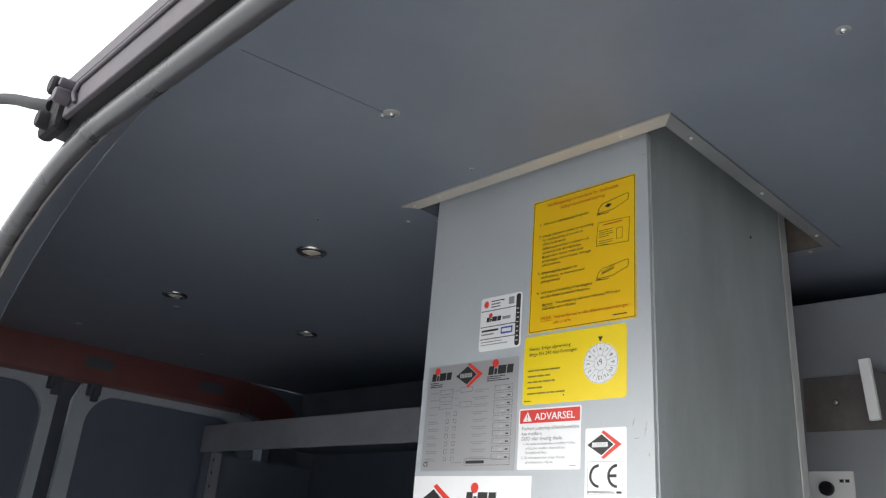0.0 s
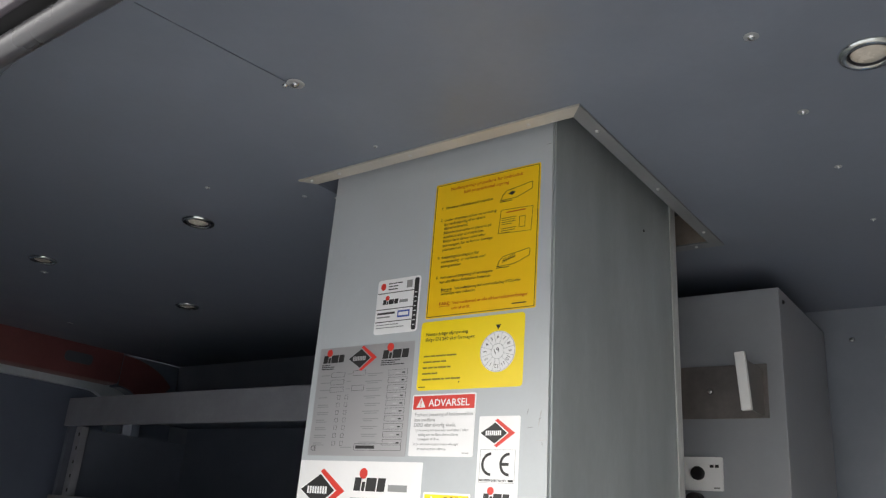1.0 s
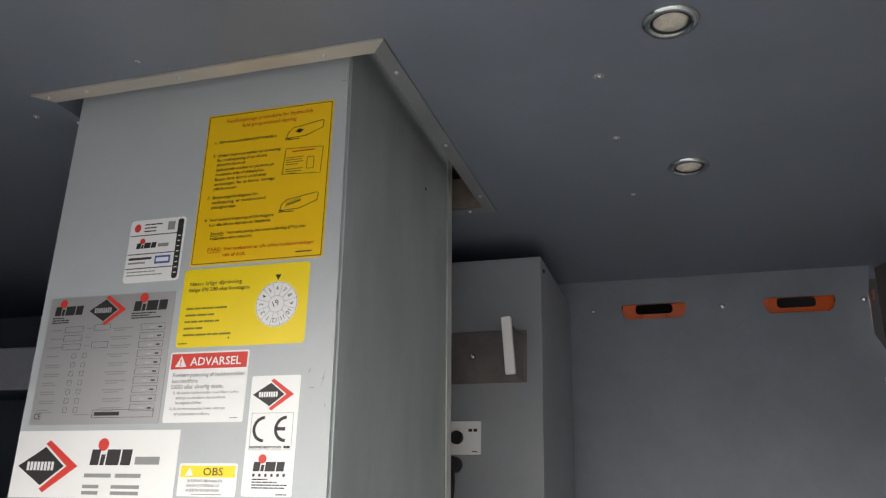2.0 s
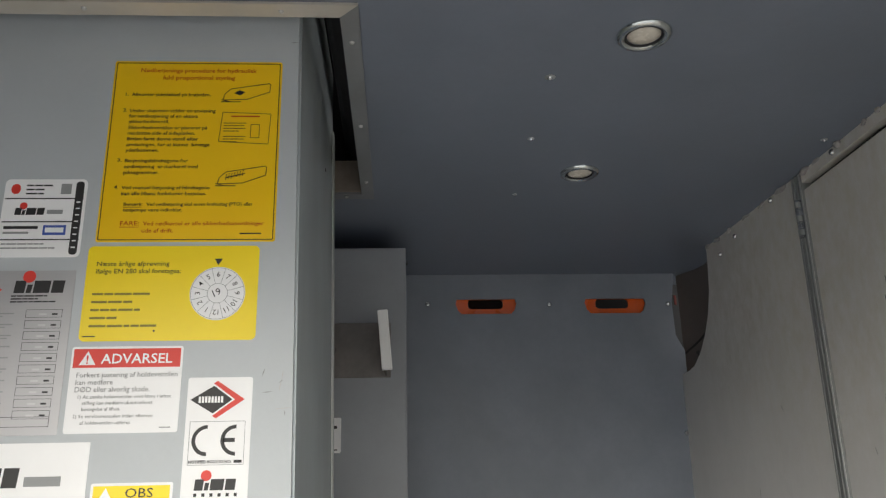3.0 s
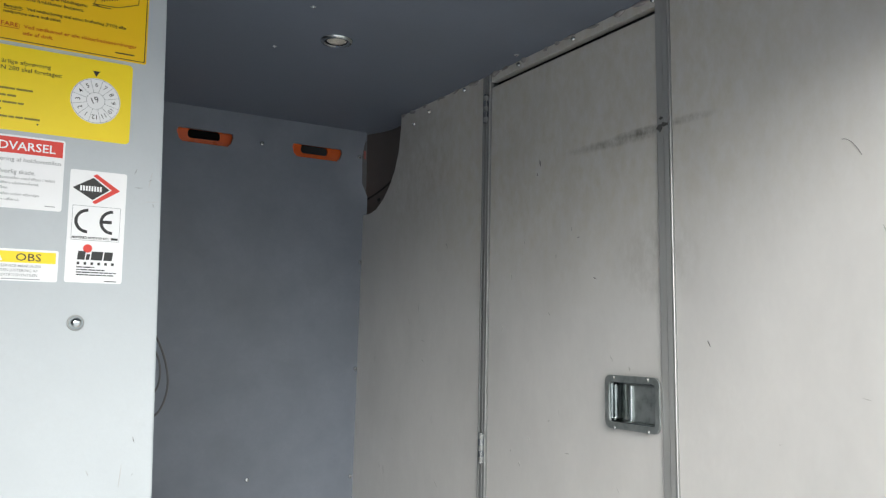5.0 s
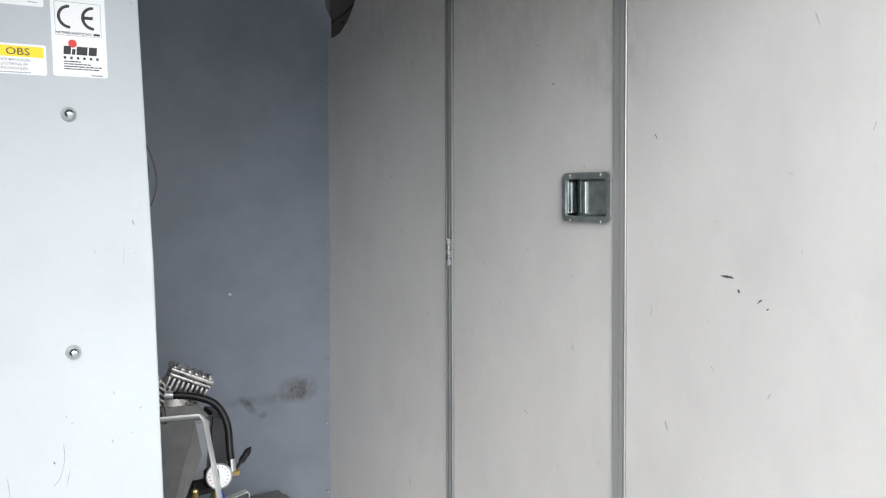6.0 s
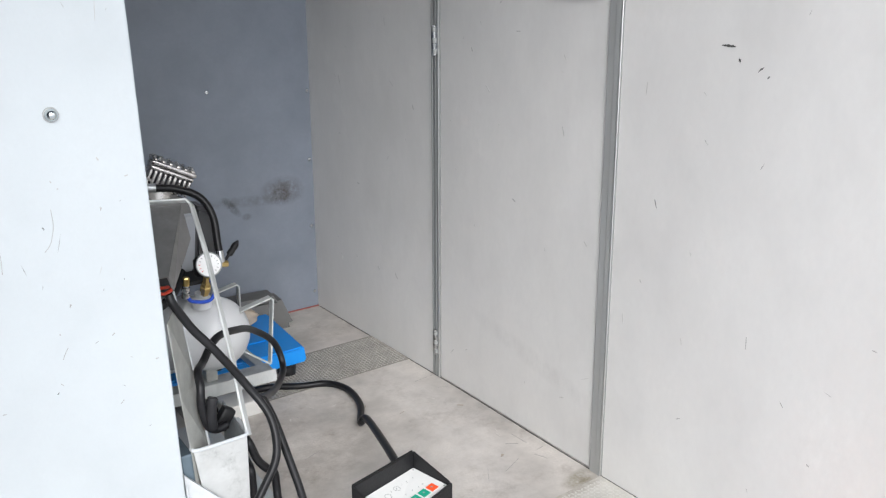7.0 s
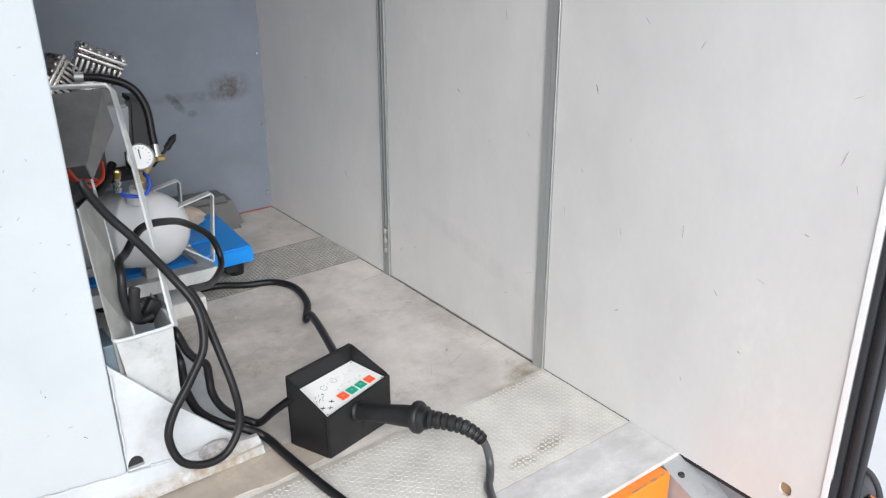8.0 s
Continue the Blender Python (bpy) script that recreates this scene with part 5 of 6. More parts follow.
for k in range(10):
    z = D6 - 0.050 - 0.0128 * k
    flat("bar", rect(A6 + 0.010, A6 + 0.030 + 0.004 * (k % 3), z, z + 0.0016), "grey_ink", rp, 1)
    if k > 3:
        flat("bar", rect(A6 + 0.010, A6 + 0.036, z - 0.0032, z - 0.0018), "grey_ink", rp, 1)
    if k < 3:
        ring("field", A6 + 0.034, A6 + 0.066, z - 0.003, z + 0.0055, 0.0004, "ink", rp)
        flat("bar", rect(A6 + 0.072, A6 + 0.082, z + 0.001, z + 0.0024), "grey_ink", rp, 1)
    else:
        ring("field", A6 + 0.054, A6 + 0.061, z - 0.003, z + 0.004, 0.0004, "ink", rp)
        ring("field", A6 + 0.072, A6 + 0.079, z - 0.003, z + 0.004, 0.0004, "ink", rp)
    if k in (0, 2):
        ring("field", A6 + 0.085, A6 + 0.113, z - 0.002, z + 0.007, 0.0004, "ink", rp)
for k in range(10):
    z = D6 - 0.053 - 0.0125 * k
    ring("field", A6 + 0.165, A6 + 0.205, z - 0.002, z + 0.0072, 0.0004, "ink", rp)
    flat("bar", rect(A6 + 0.118 - 0.003 * (k % 2), A6 + 0.152, z + 0.002, z + 0.0035), "grey_ink", rp, 1)
    flat("bar", rect(A6 + 0.120, A6 + 0.140 + 0.004 * (k % 3), z - 0.0012, z + 0.0002), "grey_ink", rp, 1)
    flat("bar", rect(A6 + 0.180, A6 + 0.188, z + 0.0008, z + 0.0028), "plate_light", rp, 1)
    flat("bar", rect(A6 + 0.194, A6 + 0.200, z + 0.0008, z + 0.0028), "ink", rp, 1)
ring("field", A6 + 0.105, A6 + 0.205, C6 + 0.009, C6 + 0.020, 0.0005, "ink", rp)
flat("bar", rect(A6 + 0.109, A6 + 0.150, C6 + 0.0118, C6 + 0.0168), "ink", rp, 1)
flat("bar", rect(A6 + 0.075, A6 + 0.100, C6 + 0.013, C6 + 0.0145), "grey_ink", rp, 1)
letters("CE", A6 + 0.006, C6 + 0.008, 0.0085, "ink", rp, 0.012, 1)

# the white banner
A7, B7, C7, D7 = -1.106, -0.841, 1.868, 1.957
bn = sticker("name_banner", A7, B7, C7, D7, 0.0015, "white", "white banner sticker with a black diamond and red chevron", "sticker")
arrow_mark(bn, A7 + 0.047, (C7 + D7) / 2 - 0.003, 0.0385)
block_mark(bn, A7 + 0.128, C7 + 0.043, 0.066, 0.0205)
flat("bar", rect(A7 + 0.200, A7 + 0.238, C7 + 0.044, C7 + 0.054), "grey_ink", bn, 1)
flat("bar", rect(A7 + 0.122, A7 + 0.165, C7 + 0.027, C7 + 0.032), "grey_ink", bn, 1)
flat("bar", rect(A7 + 0.172, A7 + 0.212, C7 + 0.027, C7 + 0.032), "grey_ink", bn, 1)
for k in range(2):
    flat("bar", rect(A7 + 0.122, A7 + 0.148, C7 + 0.013 - 0.008 * k, C7 + 0.0175 - 0.008 * k), "grey_ink", bn, 1)
    flat("bar", rect(A7 + 0.168, A7 + 0.212, C7 + 0.013 - 0.008 * k, C7 + 0.0175 - 0.008 * k), "grey_ink", bn, 1)

# the small test sticker
A8, B8, C8, D8 = -0.972, -0.877, 2.166, 2.263
ts = sticker("test_sticker", A8, B8, C8, D8, 0.006, "white", "small white test sticker with a black side strip", "sticker")
part("shadow_sticker", sheet(rounded(A8 + 0.014, B8 + 0.006, C8 - 0.003, D8 + 0.004, 0.007), [], FACE - 0.00012, FACE - 0.00002, "y"), "pedestal", ts, "edge of an older sticker underneath")
flat("side_strip", rounded(B8 - 0.0130, B8 - 0.0035, C8 + 0.003, D8 - 0.003, 0.004), "ink", ts, 0, "black side strip")
for k, z in enumerate((D8 - 0.024, D8 - 0.053, D8 - 0.075)):
    flat("rule", rect(A8 + 0.002, B8 - 0.003, z - 0.0013, z), "ink", ts, 1)
for k in range(8):
    flat("bar", rect(B8 - 0.0105, B8 - 0.006, D8 - 0.030 - 0.008 * k, D8 - 0.0285 - 0.008 * k), "white", ts, 2)
flat("dot", [(A8 + 0.013 + 0.0055 * math.cos(a * 0.4488), D8 - 0.0125 + 0.0065 * math.sin(a * 0.4488)) for a in range(14)], "red_ink", ts, 1)
bars(ts, A8 + 0.025, D8 - 0.007, (0.030, 0.024, 0.022), 0.0026, 0.0052)
flat("code_square", rect(B8 - 0.030, B8 - 0.018, D8 - 0.019, D8 - 0.006), "grey_ink", ts, 1)
block_mark(ts, A8 + 0.015, D8 - 0.045, 0.034, 0.0085)
flat("bar", rect(A8 + 0.052, A8 + 0.070, D8 - 0.044, D8 - 0.039), "grey_ink", ts, 1)
flat("bar", rect(A8 + 0.005, A8 + 0.044, D8 - 0.0625, D8 - 0.0590), "ink", ts, 1)
flat("bar", rect(A8 + 0.005, A8 + 0.034, D8 - 0.0685, D8 - 0.0660), "grey_ink", ts, 1)
flat("stamp", rect(A8 + 0.050, A8 + 0.076, D8 - 0.070, D8 - 0.058), "blue_ink", ts, 1)
flat("bar", rect(A8 + 0.0525, A8 + 0.0735, D8 - 0.067, D8 - 0.061), "white", ts, 2)
bars(ts, A8 + 0.005, D8 - 0.080, (0.048, 0.062), 0.0022, 0.005, "grey_ink")

# a yellow and black label low on the column
lo = sticker("hazard_label", -0.96, -0.851, 0.70, 0.806, 0.003, "yellow", "yellow hazard label with a thick black border, low on the column", "label")
ring("border", -0.957, -0.854, 0.703, 0.803, 0.007, "ink", lo, 0.003)

# scratches in the paint
for x, z, l, a in ((-0.655, 2.008, 0.012, 5), (-0.660, 2.03, 0.010, 70), (-0.640, 2.02, 0.006, 40), (-0.635, 1.985, 0.006, 100), (-0.63, 2.47, 0.02, 92), (-0.64, 2.452, 0.010, 5), (-0.75, 1.30, 0.03, 75),
                   (-0.80, 1.27, 0.022, 105), (-0.78, 1.24, 0.008, 80), (-0.70, 1.22, 0.006, 60), (-0.66, 1.35, 0.005, 20), (-0.645, 1.62, 0.004, 60), (-0.72, 1.14, 0.008, 30), (-0.69, 1.06, 0.007, 140), (-0.66, 0.98, 0.006, 20)):
    n = Vector((math.cos(radians(a)), math.sin(radians(a)))) * l / 2
    m_ = Vector((-n.y, n.x)).normalized() * 0.0006
    part("scratch", sheet([(x - n.x, z - n.y), (x + m_.x, z + m_.y), (x + n.x, z + n.y), (x - m_.x, z - m_.y)], [], FACE - 0.0004, FACE - 0.0001, "y"), "grey_ink", col)

# ---- step well at the doorway ----
riser = solid("step_riser", box(-1.20, 0.208, 0.505, 0.5440, 0.30, 0.5908, 0.006, seg=3), "orange_chip", "chipped orange painted riser under the floor edge", "step", "structure", smooth=40)
well = bmesh.new()
wrows = []
for i in range(13):
    x = 0.2125 + 0.20 * i / 12
    row = []
    for j in range(13):
        s = j / 12
        y = 0.534 - 0.20 * s
        z = 0.592 - 0.016 * min(1, s * 6) - 0.15 * max(0, s - 0.12) ** 1.6 + 0.010 * math.exp(-((x - 0.30) / 0.05) ** 2)
        row.append(well.verts.new((x, y, z)))
    wrows.append(row)
for a, b in zip(wrows, wrows[1:]):
    for k in range(12):
        well.faces.new((a[k], a[k + 1], b[k + 1], b[k]))
foot = [well.verts.new((0.2125, v.co.y, 0.30)) for v in wrows[0]]
for k in range(12):
    well.faces.new((wrows[0][k], wrows[0][k + 1], foot[k + 1], foot[k]))
moulding = solid("step_moulding", well, "step_grey", "grey moulded plastic corner of the step well", "trim", "structure", smooth=60)
part("screw", screw_head((0.232, 0.500, 0.577), (0, -0.3, 1), 0.007, 0.004), "dark_steel", moulding, "dark fixing screw")
part("screw_boss", lathe([(0.0085, 0.0), (0.012, 0.0025), (0.017, 0.0), (0.017, -0.004)], (0.236, 0.500, 0.574), (0, -0.3, 1), 18), "step_grey", moulding, smooth=50)

# Black strip stands in for the shade line under the partition's bottom edge
part("shade_strip", box(PX + 0.0012, PX + 0.017, 0.262, 0.527, 0.588, 0.5965), "black", moulding, "black strip for the shade line under the partition")
# Dark sheet added beyond the gap to block light passing under the partition
part("gap_backing", box(0.412, 0.416, 0.25, 0.533, 0.30, 0.598), "dark", moulding, "dark backing sheet added behind the gap under the partition")
check = thing("door_check", (0.29, 0.217, 0.66), "small worn steel hinge bracket with a bolt outside the seal", "hinge bracket")
part("bracket_plate", sheet([(0.235, 0.60), (0.169, 0.60), (0.182, 0.70), (0.199, 0.735), (0.219, 0.745), (0.235, 0.735)], [], 0.292, 0.300, "x"), "galv", check, smooth=40)
part("bracket_rim", tube([(0.290, 0.170, 0.605), (0.290, 0.183, 0.70), (0.290, 0.200, 0.735), (0.290, 0.220, 0.745)], 0.005, 5, 8), "dark_steel", check, smooth=60)
part("bolt", lathe([(0, 0.010), (0.007, 0.010), (0.009, 0.007), (0.009, 0.003), (0.014, 0.002), (0.014, 0)], (0.292, 0.194, 0.692), (-1, 0, 0), 6), "steel", check)

# ---- dirt on the floor and scuffs on the partition ----
rng = random.Random(7)
top_edge = [(x / 100, 1.009 + rng.uniform(-0.004, 0.002)) for x in range(-28, -121, -4)]
low_edge = [(x / 100, 0.915 + rng.uniform(-0.006, 0.010)) for x in range(-120, -27, 4)]
part("grit", sheet(top_edge + low_edge, [], FLOOR + 0.0003, FLOOR + 0.0016, "z"), "soil", floor, "brown grit along the tread plate")


def scuff(y, z, length, width, angle, material="scuff", owner=None, x=PX):
    """A thin rubbed mark with ragged ends."""
    n = 9
    up = [(-length / 2 + length * k / n, width * (0.25 + 0.75 * math.sin(math.pi * (k + 0.5) / (n + 1))) * rng.uniform(0.4, 1.0)) for k in range(n + 1)]
    ring = [(a, b) for a, b in up] + [(a, -b * rng.uniform(0.3, 1.0)) for a, b in reversed(up)]
    ca, sa = math.cos(radians(angle)), math.sin(radians(angle))
    return part("scuff_mark", sheet([(y + a * ca - b * sa, z + a * sa + b * ca) for a, b in ring], [], (x if owner else part_x(y)) - 0.0006, (x if owner else part_x(y)) + 0.0002, "x"), material, owner or partition)


for y, z, ln_, wd, an in ((0.668, 1.548, 0.026, 0.0035, 4), (0.645, 1.525, 0.007, 0.003, 60), (0.603, 1.512, 0.013, 0.002, -40), (0.588, 1.500, 0.006, 0.002, -40), (0.80, 1.25, 0.018, 0.0014, 70),
                          (0.83, 1.80, 0.012, 0.0016, 60)):
    scuff(y, z, ln_, wd, an)
for y, z, ln_, wd in ((0.930, 2.203, 0.014, 0.009), (0.917, 2.208, 0.016, 0.007), (0.926, 2.222, 0.010, 0.004)):
    scuff(y, z, ln_, wd, 5, "scuff", partition, PX - 0.0044)
scratch = []
for k in range(7):
    a = k / 6
    scratch.append((PX - 0.0002, 0.572 - 0.030 * a, 2.108 - 0.030 * a * a))
part("scratch", tube(scratch, 0.0007, 4, 6), "scuff_pale", partition)
for y, z, ln_, wd, an in ((1.300, 2.205, 0.016, 0.0035, 80), (1.310, 2.180, 0.008, 0.002, 90), (1.12, 1.93, 0.012, 0.0016, 20), (1.38, 1.52, 0.010, 0.0018, 60), (1.22, 1.18, 0.014, 0.0016, 30), (1.06, 1.36, 0.02, 0.0012, 75),
                          (1.41, 1.95, 0.012, 0.0014, 80), (1.17, 2.02, 0.008, 0.002, 0), (1.27, 1.86, 0.010, 0.0014, 45)):
    scuff(y, z, ln_, wd, an, "scuff_pale", door, PX + 0.001)
for y, z, ln_, wd, an in ((1.70, 2.05, 0.016, 0.0018, 60), (1.82, 1.74, 0.012, 0.0015, 30), (1.64, 1.36, 0.014, 0.0014, 70), (1.95, 1.10, 0.012, 0.0016, 10), (1.75, 0.85, 0.02, 0.0014, 50), (0.44, 0.86, 0.006, 0.002, 30), (0.50, 0.95, 0.012, 0.001, 50), (0.71, 0.83, 0.010, 0.0014, -30), (0.36, 1.10, 0.008, 0.0014, 10)):
    scuff(y, z, ln_, wd, an, "scuff_pale")

faint = random.Random(31)
for owner, x, count, y0, y1 in ((door, PX + 0.001, 26, 0.96, 1.48), (None, PX, 22, 0.30, 0.89), (None, PX, 16, 1.60, 2.15)):
    for k in range(count):
        scuff(faint.uniform(y0, y1), faint.uniform(0.66, 2.05), faint.choice((0.006, 0.009, 0.014, 0.024)), faint.uniform(0.0006, 0.0015), faint.gauss(70, 35), "scuff_faint", owner, x)

for x, w, d in ((-0.62, 0.030, 0.004), (-0.40, 0.014, 0.005), (-0.12, 0.020, 0.004), (0.02, 0.034, 0.005), (0.065, 0.012, 0.006), (0.125, 0.040, 0.004), (0.165, 0.016, 0.005), (0.190, 0.010, 0.004)):
    n = 7
    ring_ = [(x - w / 2 + w * k / n, 0.5105 + d * rng.uniform(0.3, 1.0)) for k in range(n + 1)] + [(x + w / 2 - w * k / n, 0.5105 - d * rng.uniform(0.0, 0.4)) for k in range(n + 1)]
    part("paint_chip", sheet(ring_, [], 0.5890, 0.5912, "z"), "rust_chip", riser)


def speck(x, z, length, width, angle, material="scuff"):
    n = 6
    up = [(-length / 2 + length * k / n, width * rng.uniform(0.3, 1.0)) for k in range(n + 1)]
    ring_ = up + [(a, -b * rng.uniform(0.3, 1.0)) for a, b in reversed(up)]
    ca, sa = math.cos(radians(angle)), math.sin(radians(angle))
    part("speck", sheet([(x + a * ca - b * sa, z + a * sa + b * ca) for a, b in ring_], [], Y0 - 0.0004, Y0 + 0.0002, "y"), material, col)


for k in range(26):
    speck(rng.uniform(-1.00, -0.63), rng.uniform(0.68, 1.75), rng.uniform(0.002, 0.008), rng.uniform(0.0006, 0.0016), rng.uniform(0, 180), rng.choice(("scuff", "scuff_pale", "scuff_pale")))
for x, z, ln_, an in ((-0.66, 1.62, 0.030, 85), (-0.64, 2.02, 0.022, 80), (-0.636, 1.99, 0.018, 5), (-0.70, 1.25, 0.012, 70)):
    speck(x, z, ln_, 0.0005, an, "scuff_faint")

part("base_gap", bent(box(PX - 0.0018, PX - 0.0003, 1.50, 2.262, FLOOR + 0.0003, FLOOR + 0.0014)), "dark", partition, "dark joint along the floor")
part("base_gap", box(PX - 0.0015, PX - 0.0003, 0.652, 0.909, FLOOR + 0.0003, FLOOR + 0.0026), "scuff", partition, "dark joint along the tread plate")
part("base_gap", box(PX - 0.0018, PX - 0.0003, 0.91, 1.499, FLOOR + 0.0003, FLOOR + 0.0014), "dark", partition, "dark joint along the floor")


def floor_mark(x, y, length, width, angle, material):
    n = 7
    up = [(-length / 2 + length * k / n, width * rng.uniform(0.2, 1.0)) for k in range(n + 1)]
    ring_ = up + [(a, -b * rng.uniform(0.2, 1.0)) for a, b in reversed(up)]
    ca, sa = math.cos(radians(angle)), math.sin(radians(angle))
    part("scrape", sheet([(x + a * ca - b * sa, y + a * sa + b * ca) for a, b in ring_], [], FLOOR - 0.0002, FLOOR + 0.0004, "z"), material, floor)


for k in range(16):
    floor_mark(rng.uniform(-0.34, 0.23), rng.uniform(0.95, 1.66), rng.uniform(0.01, 0.05), rng.uniform(0.0005, 0.0012), rng.gauss(75, 35), "floor_scrape")
for k in range(12):
    floor_mark(rng.uniform(-0.30, 0.23), rng.uniform(0.95, 1.66), rng.uniform(0.02, 0.07), rng.uniform(0.0004, 0.0009), rng.gauss(20, 45), "scuff_pale")
for k in range(14):
    floor_mark(rng.uniform(-0.34, 0.22), rng.uniform(0.95, 1.66), rng.uniform(0.006, 0.02), rng.uniform(0.002, 0.005), rng.uniform(0, 180), rng.choice(("floor_scrape", "soil")))

for pts in ([(-0.754, 1.351), (-0.7535, 1.330), (-0.757, 1.313), (-0.762, 1.300), (-0.770, 1.291)], [(-0.827, 1.315), (-0.8255, 1.293), (-0.827, 1.269)], [(-0.760, 1.142), (-0.766, 1.132), (-0.769, 1.125)]):
    part("hairline", tube([(x, Y0 - 0.0002, z) for x, z in pts], 0.00045, 6, 6), "scuff_pale", col)
for x, z in ((-0.683, 1.415), (-0.647, 1.386), (-0.688, 1.342), (-0.748, 1.205), (-0.695, 1.147), (-0.636, 1.091)):
    speck(x, z, 0.005, 0.0018, rng.uniform(0, 180), "scuff_pale")

# ---- the wired remote control on the floor ----
remote = thing("remote_control", (-0.224, 0.972, FLOOR), "black plastic wired remote control box lying on the floor", "remote control")
RF, RU, RV = Vector((-0.286, 0.910, 0)), Vector((0.163, 0.037, 0)), Vector((-0.038, 0.0885, 0))


def on_box(a, b, z):
    p = RF + RU * a + RV * b
    return Vector((p.x, p.y, z + (0.015 * a * (1 - b) if z > 0.65 else 0)))


def box_on(a0, a1, b0, b1, zl, zf, zb, w=0.003):
    """A block on the remote's plan with a top that slopes from front to back."""
    low = [on_box(a, b, zl) for a, b in ((a0, b0), (a1, b0), (a1, b1), (a0, b1))]
    high = [on_box(a0, b0, zf), on_box(a1, b0, zf), on_box(a1, b1, zb), on_box(a0, b1, zb)]
    return soft(prism(low, high), w)


slope = lambda b: 0.694 + 0.063 * b
body = box_on(0.015, 0.985, 0.02, 0.98, FLOOR + 0.002, 0.684, 0.708, 0.004)
part("case", body, "black_plastic", remote, smooth=40)
part("rim_front", box_on(0.0, 1.0, 0.0, 0.045, FLOOR + 0.001, slope(0), slope(0.045)), "black_plastic", remote, smooth=40)
part("rim_back", box_on(0.0, 1.0, 0.945, 1.0, FLOOR + 0.001, slope(0.945), slope(1)), "black_plastic", remote, smooth=40)
for a0, a1 in ((0.0, 0.028), (0.972, 1.0)):
    part("rim_side", box_on(a0, a1, 0.03, 0.96, FLOOR + 0.001, slope(0.03), slope(0.96)), "black_plastic", remote, smooth=40)
part("panel", box_on(0.034, 0.966, 0.06, 0.93, 0.680, 0.6900, 0.7165, 0.0008), "key_panel", remote, "white key panel with worn symbols")


def panel_z(b):
    return 0.6900 + 0.0265 * (b - 0.06) / 0.87


def panel_mark(a, b, da, db, material, name, h=0.0006, ang=0.0, label=""):
    ca, sa = math.cos(radians(ang)), math.sin(radians(ang))
    pts = []
    for u, v in ((-1, -1), (1, -1), (1, 1), (-1, 1)):
        du, dv = u * da / 2 * 0.167, v * db / 2 * 0.096
        pts.append((a + (du * ca - dv * sa) / 0.167, b + (du * sa + dv * ca) / 0.096))
    bm = prism([on_box(p, q, panel_z(q) - 0.0003) for p, q in pts], [on_box(p, q, panel_z(q) + h) for p, q in pts])
    part(name, bm, material, remote, label)


for k, colour in enumerate(("red_key", "green", "green", "red_key")):
    panel_mark(0.406 + 0.137 * k, 0.262 - 0.004 * k, 0.104, 0.165, colour, "key", 0.0014, label="%s key" % colour.split("_")[0])
    panel_mark(0.406 + 0.137 * k, 0.262, 0.022, 0.03, "grey_ink", "key_symbol", 0.0018)
for a, b in ((0.11, 0.28), (0.17, 0.20), (0.25, 0.30)):
    for turn in (-38, 34):
        panel_mark(a, b, 0.055, 0.008, "ink", "symbol", ang=turn)
for k in range(9):
    panel_mark(0.10 + 0.035 * (k % 3) + 0.05 * (k // 3), 0.42 + 0.07 * (k % 3) + rng.uniform(-0.02, 0.02), rng.uniform(0.02, 0.035), 0.007, "ink", "symbol", ang=rng.choice((-30, 20, 45)))
for k in range(10):
    panel_mark(0.44 + 0.09 * (k % 5) + rng.uniform(-0.01, 0.01), 0.46 + 0.26 * (k // 5) + rng.uniform(-0.03, 0.03), rng.uniform(0.015, 0.03), 0.007, "grey_ink", "symbol", ang=rng.choice((-20, 0, 30, 60)))
for a, b in ((0.07, 0.11), (0.93, 0.11), (0.07, 0.88), (0.93, 0.88)):
    panel_mark(a, b, 0.014, 0.026, "grey_ink", "screw", 0.0012)
for a, b in ((0.36, 0.66), (0.53, 0.70)):
    for q in range(9):
        t = radians(40 * q)
        panel_mark(a + 0.036 * math.cos(t), b + 0.065 * math.sin(t), 0.012, 0.008, "grey_ink", "dial_ring", ang=40 * q + 90)
part("switch_slot", box_on(0.53, 0.565, -0.03, 0.02, 0.628, 0.668, 0.668, 0.001), "dark", remote, "dark slot in the case")
p0, p1, p2 = Vector((-0.213, 0.931, 0.670)), Vector((-0.146, 0.817, 0.690)), Vector((-0.134, 0.796, 0.692))
ax = (p1 - p0).normalized()
part("plug_body", lathe([(0, -0.01), (0.020, -0.01), (0.021, 0.004), (0.0175, 0.008), (0.0180, 0.06), (0.0205, 0.10), (0.0215, 0.138), (0, 0.138)], p0, ax, 28), "black_plastic", remote, "round plug on the case", 40)
part("collar", lathe([(0.020, -0.010), (0.0285, -0.008), (0.0305, -0.004), (0.0305, 0.003), (0.0285, 0.006), (0.0235, 0.007), (0.0215, 0.018), (0.0185, 0.019), (0, 0.019)], p1, ax, 28), "black_plastic", remote, "collar nut", 40)
rel = smooth_path([p2, (-0.117, 0.769, 0.694), (-0.099, 0.742, 0.691), (-0.085, 0.722, 0.680), (-0.077, 0.713, 0.669)], 14)
part("strain_relief", tube(rel, 0.01, 1, 16, radii=lambda t: (0.0175 - 0.006 * t) * (1.0 if (t * 10) % 1 < 0.62 else 0.83)), "black_plastic", remote, "ribbed strain relief", 30)
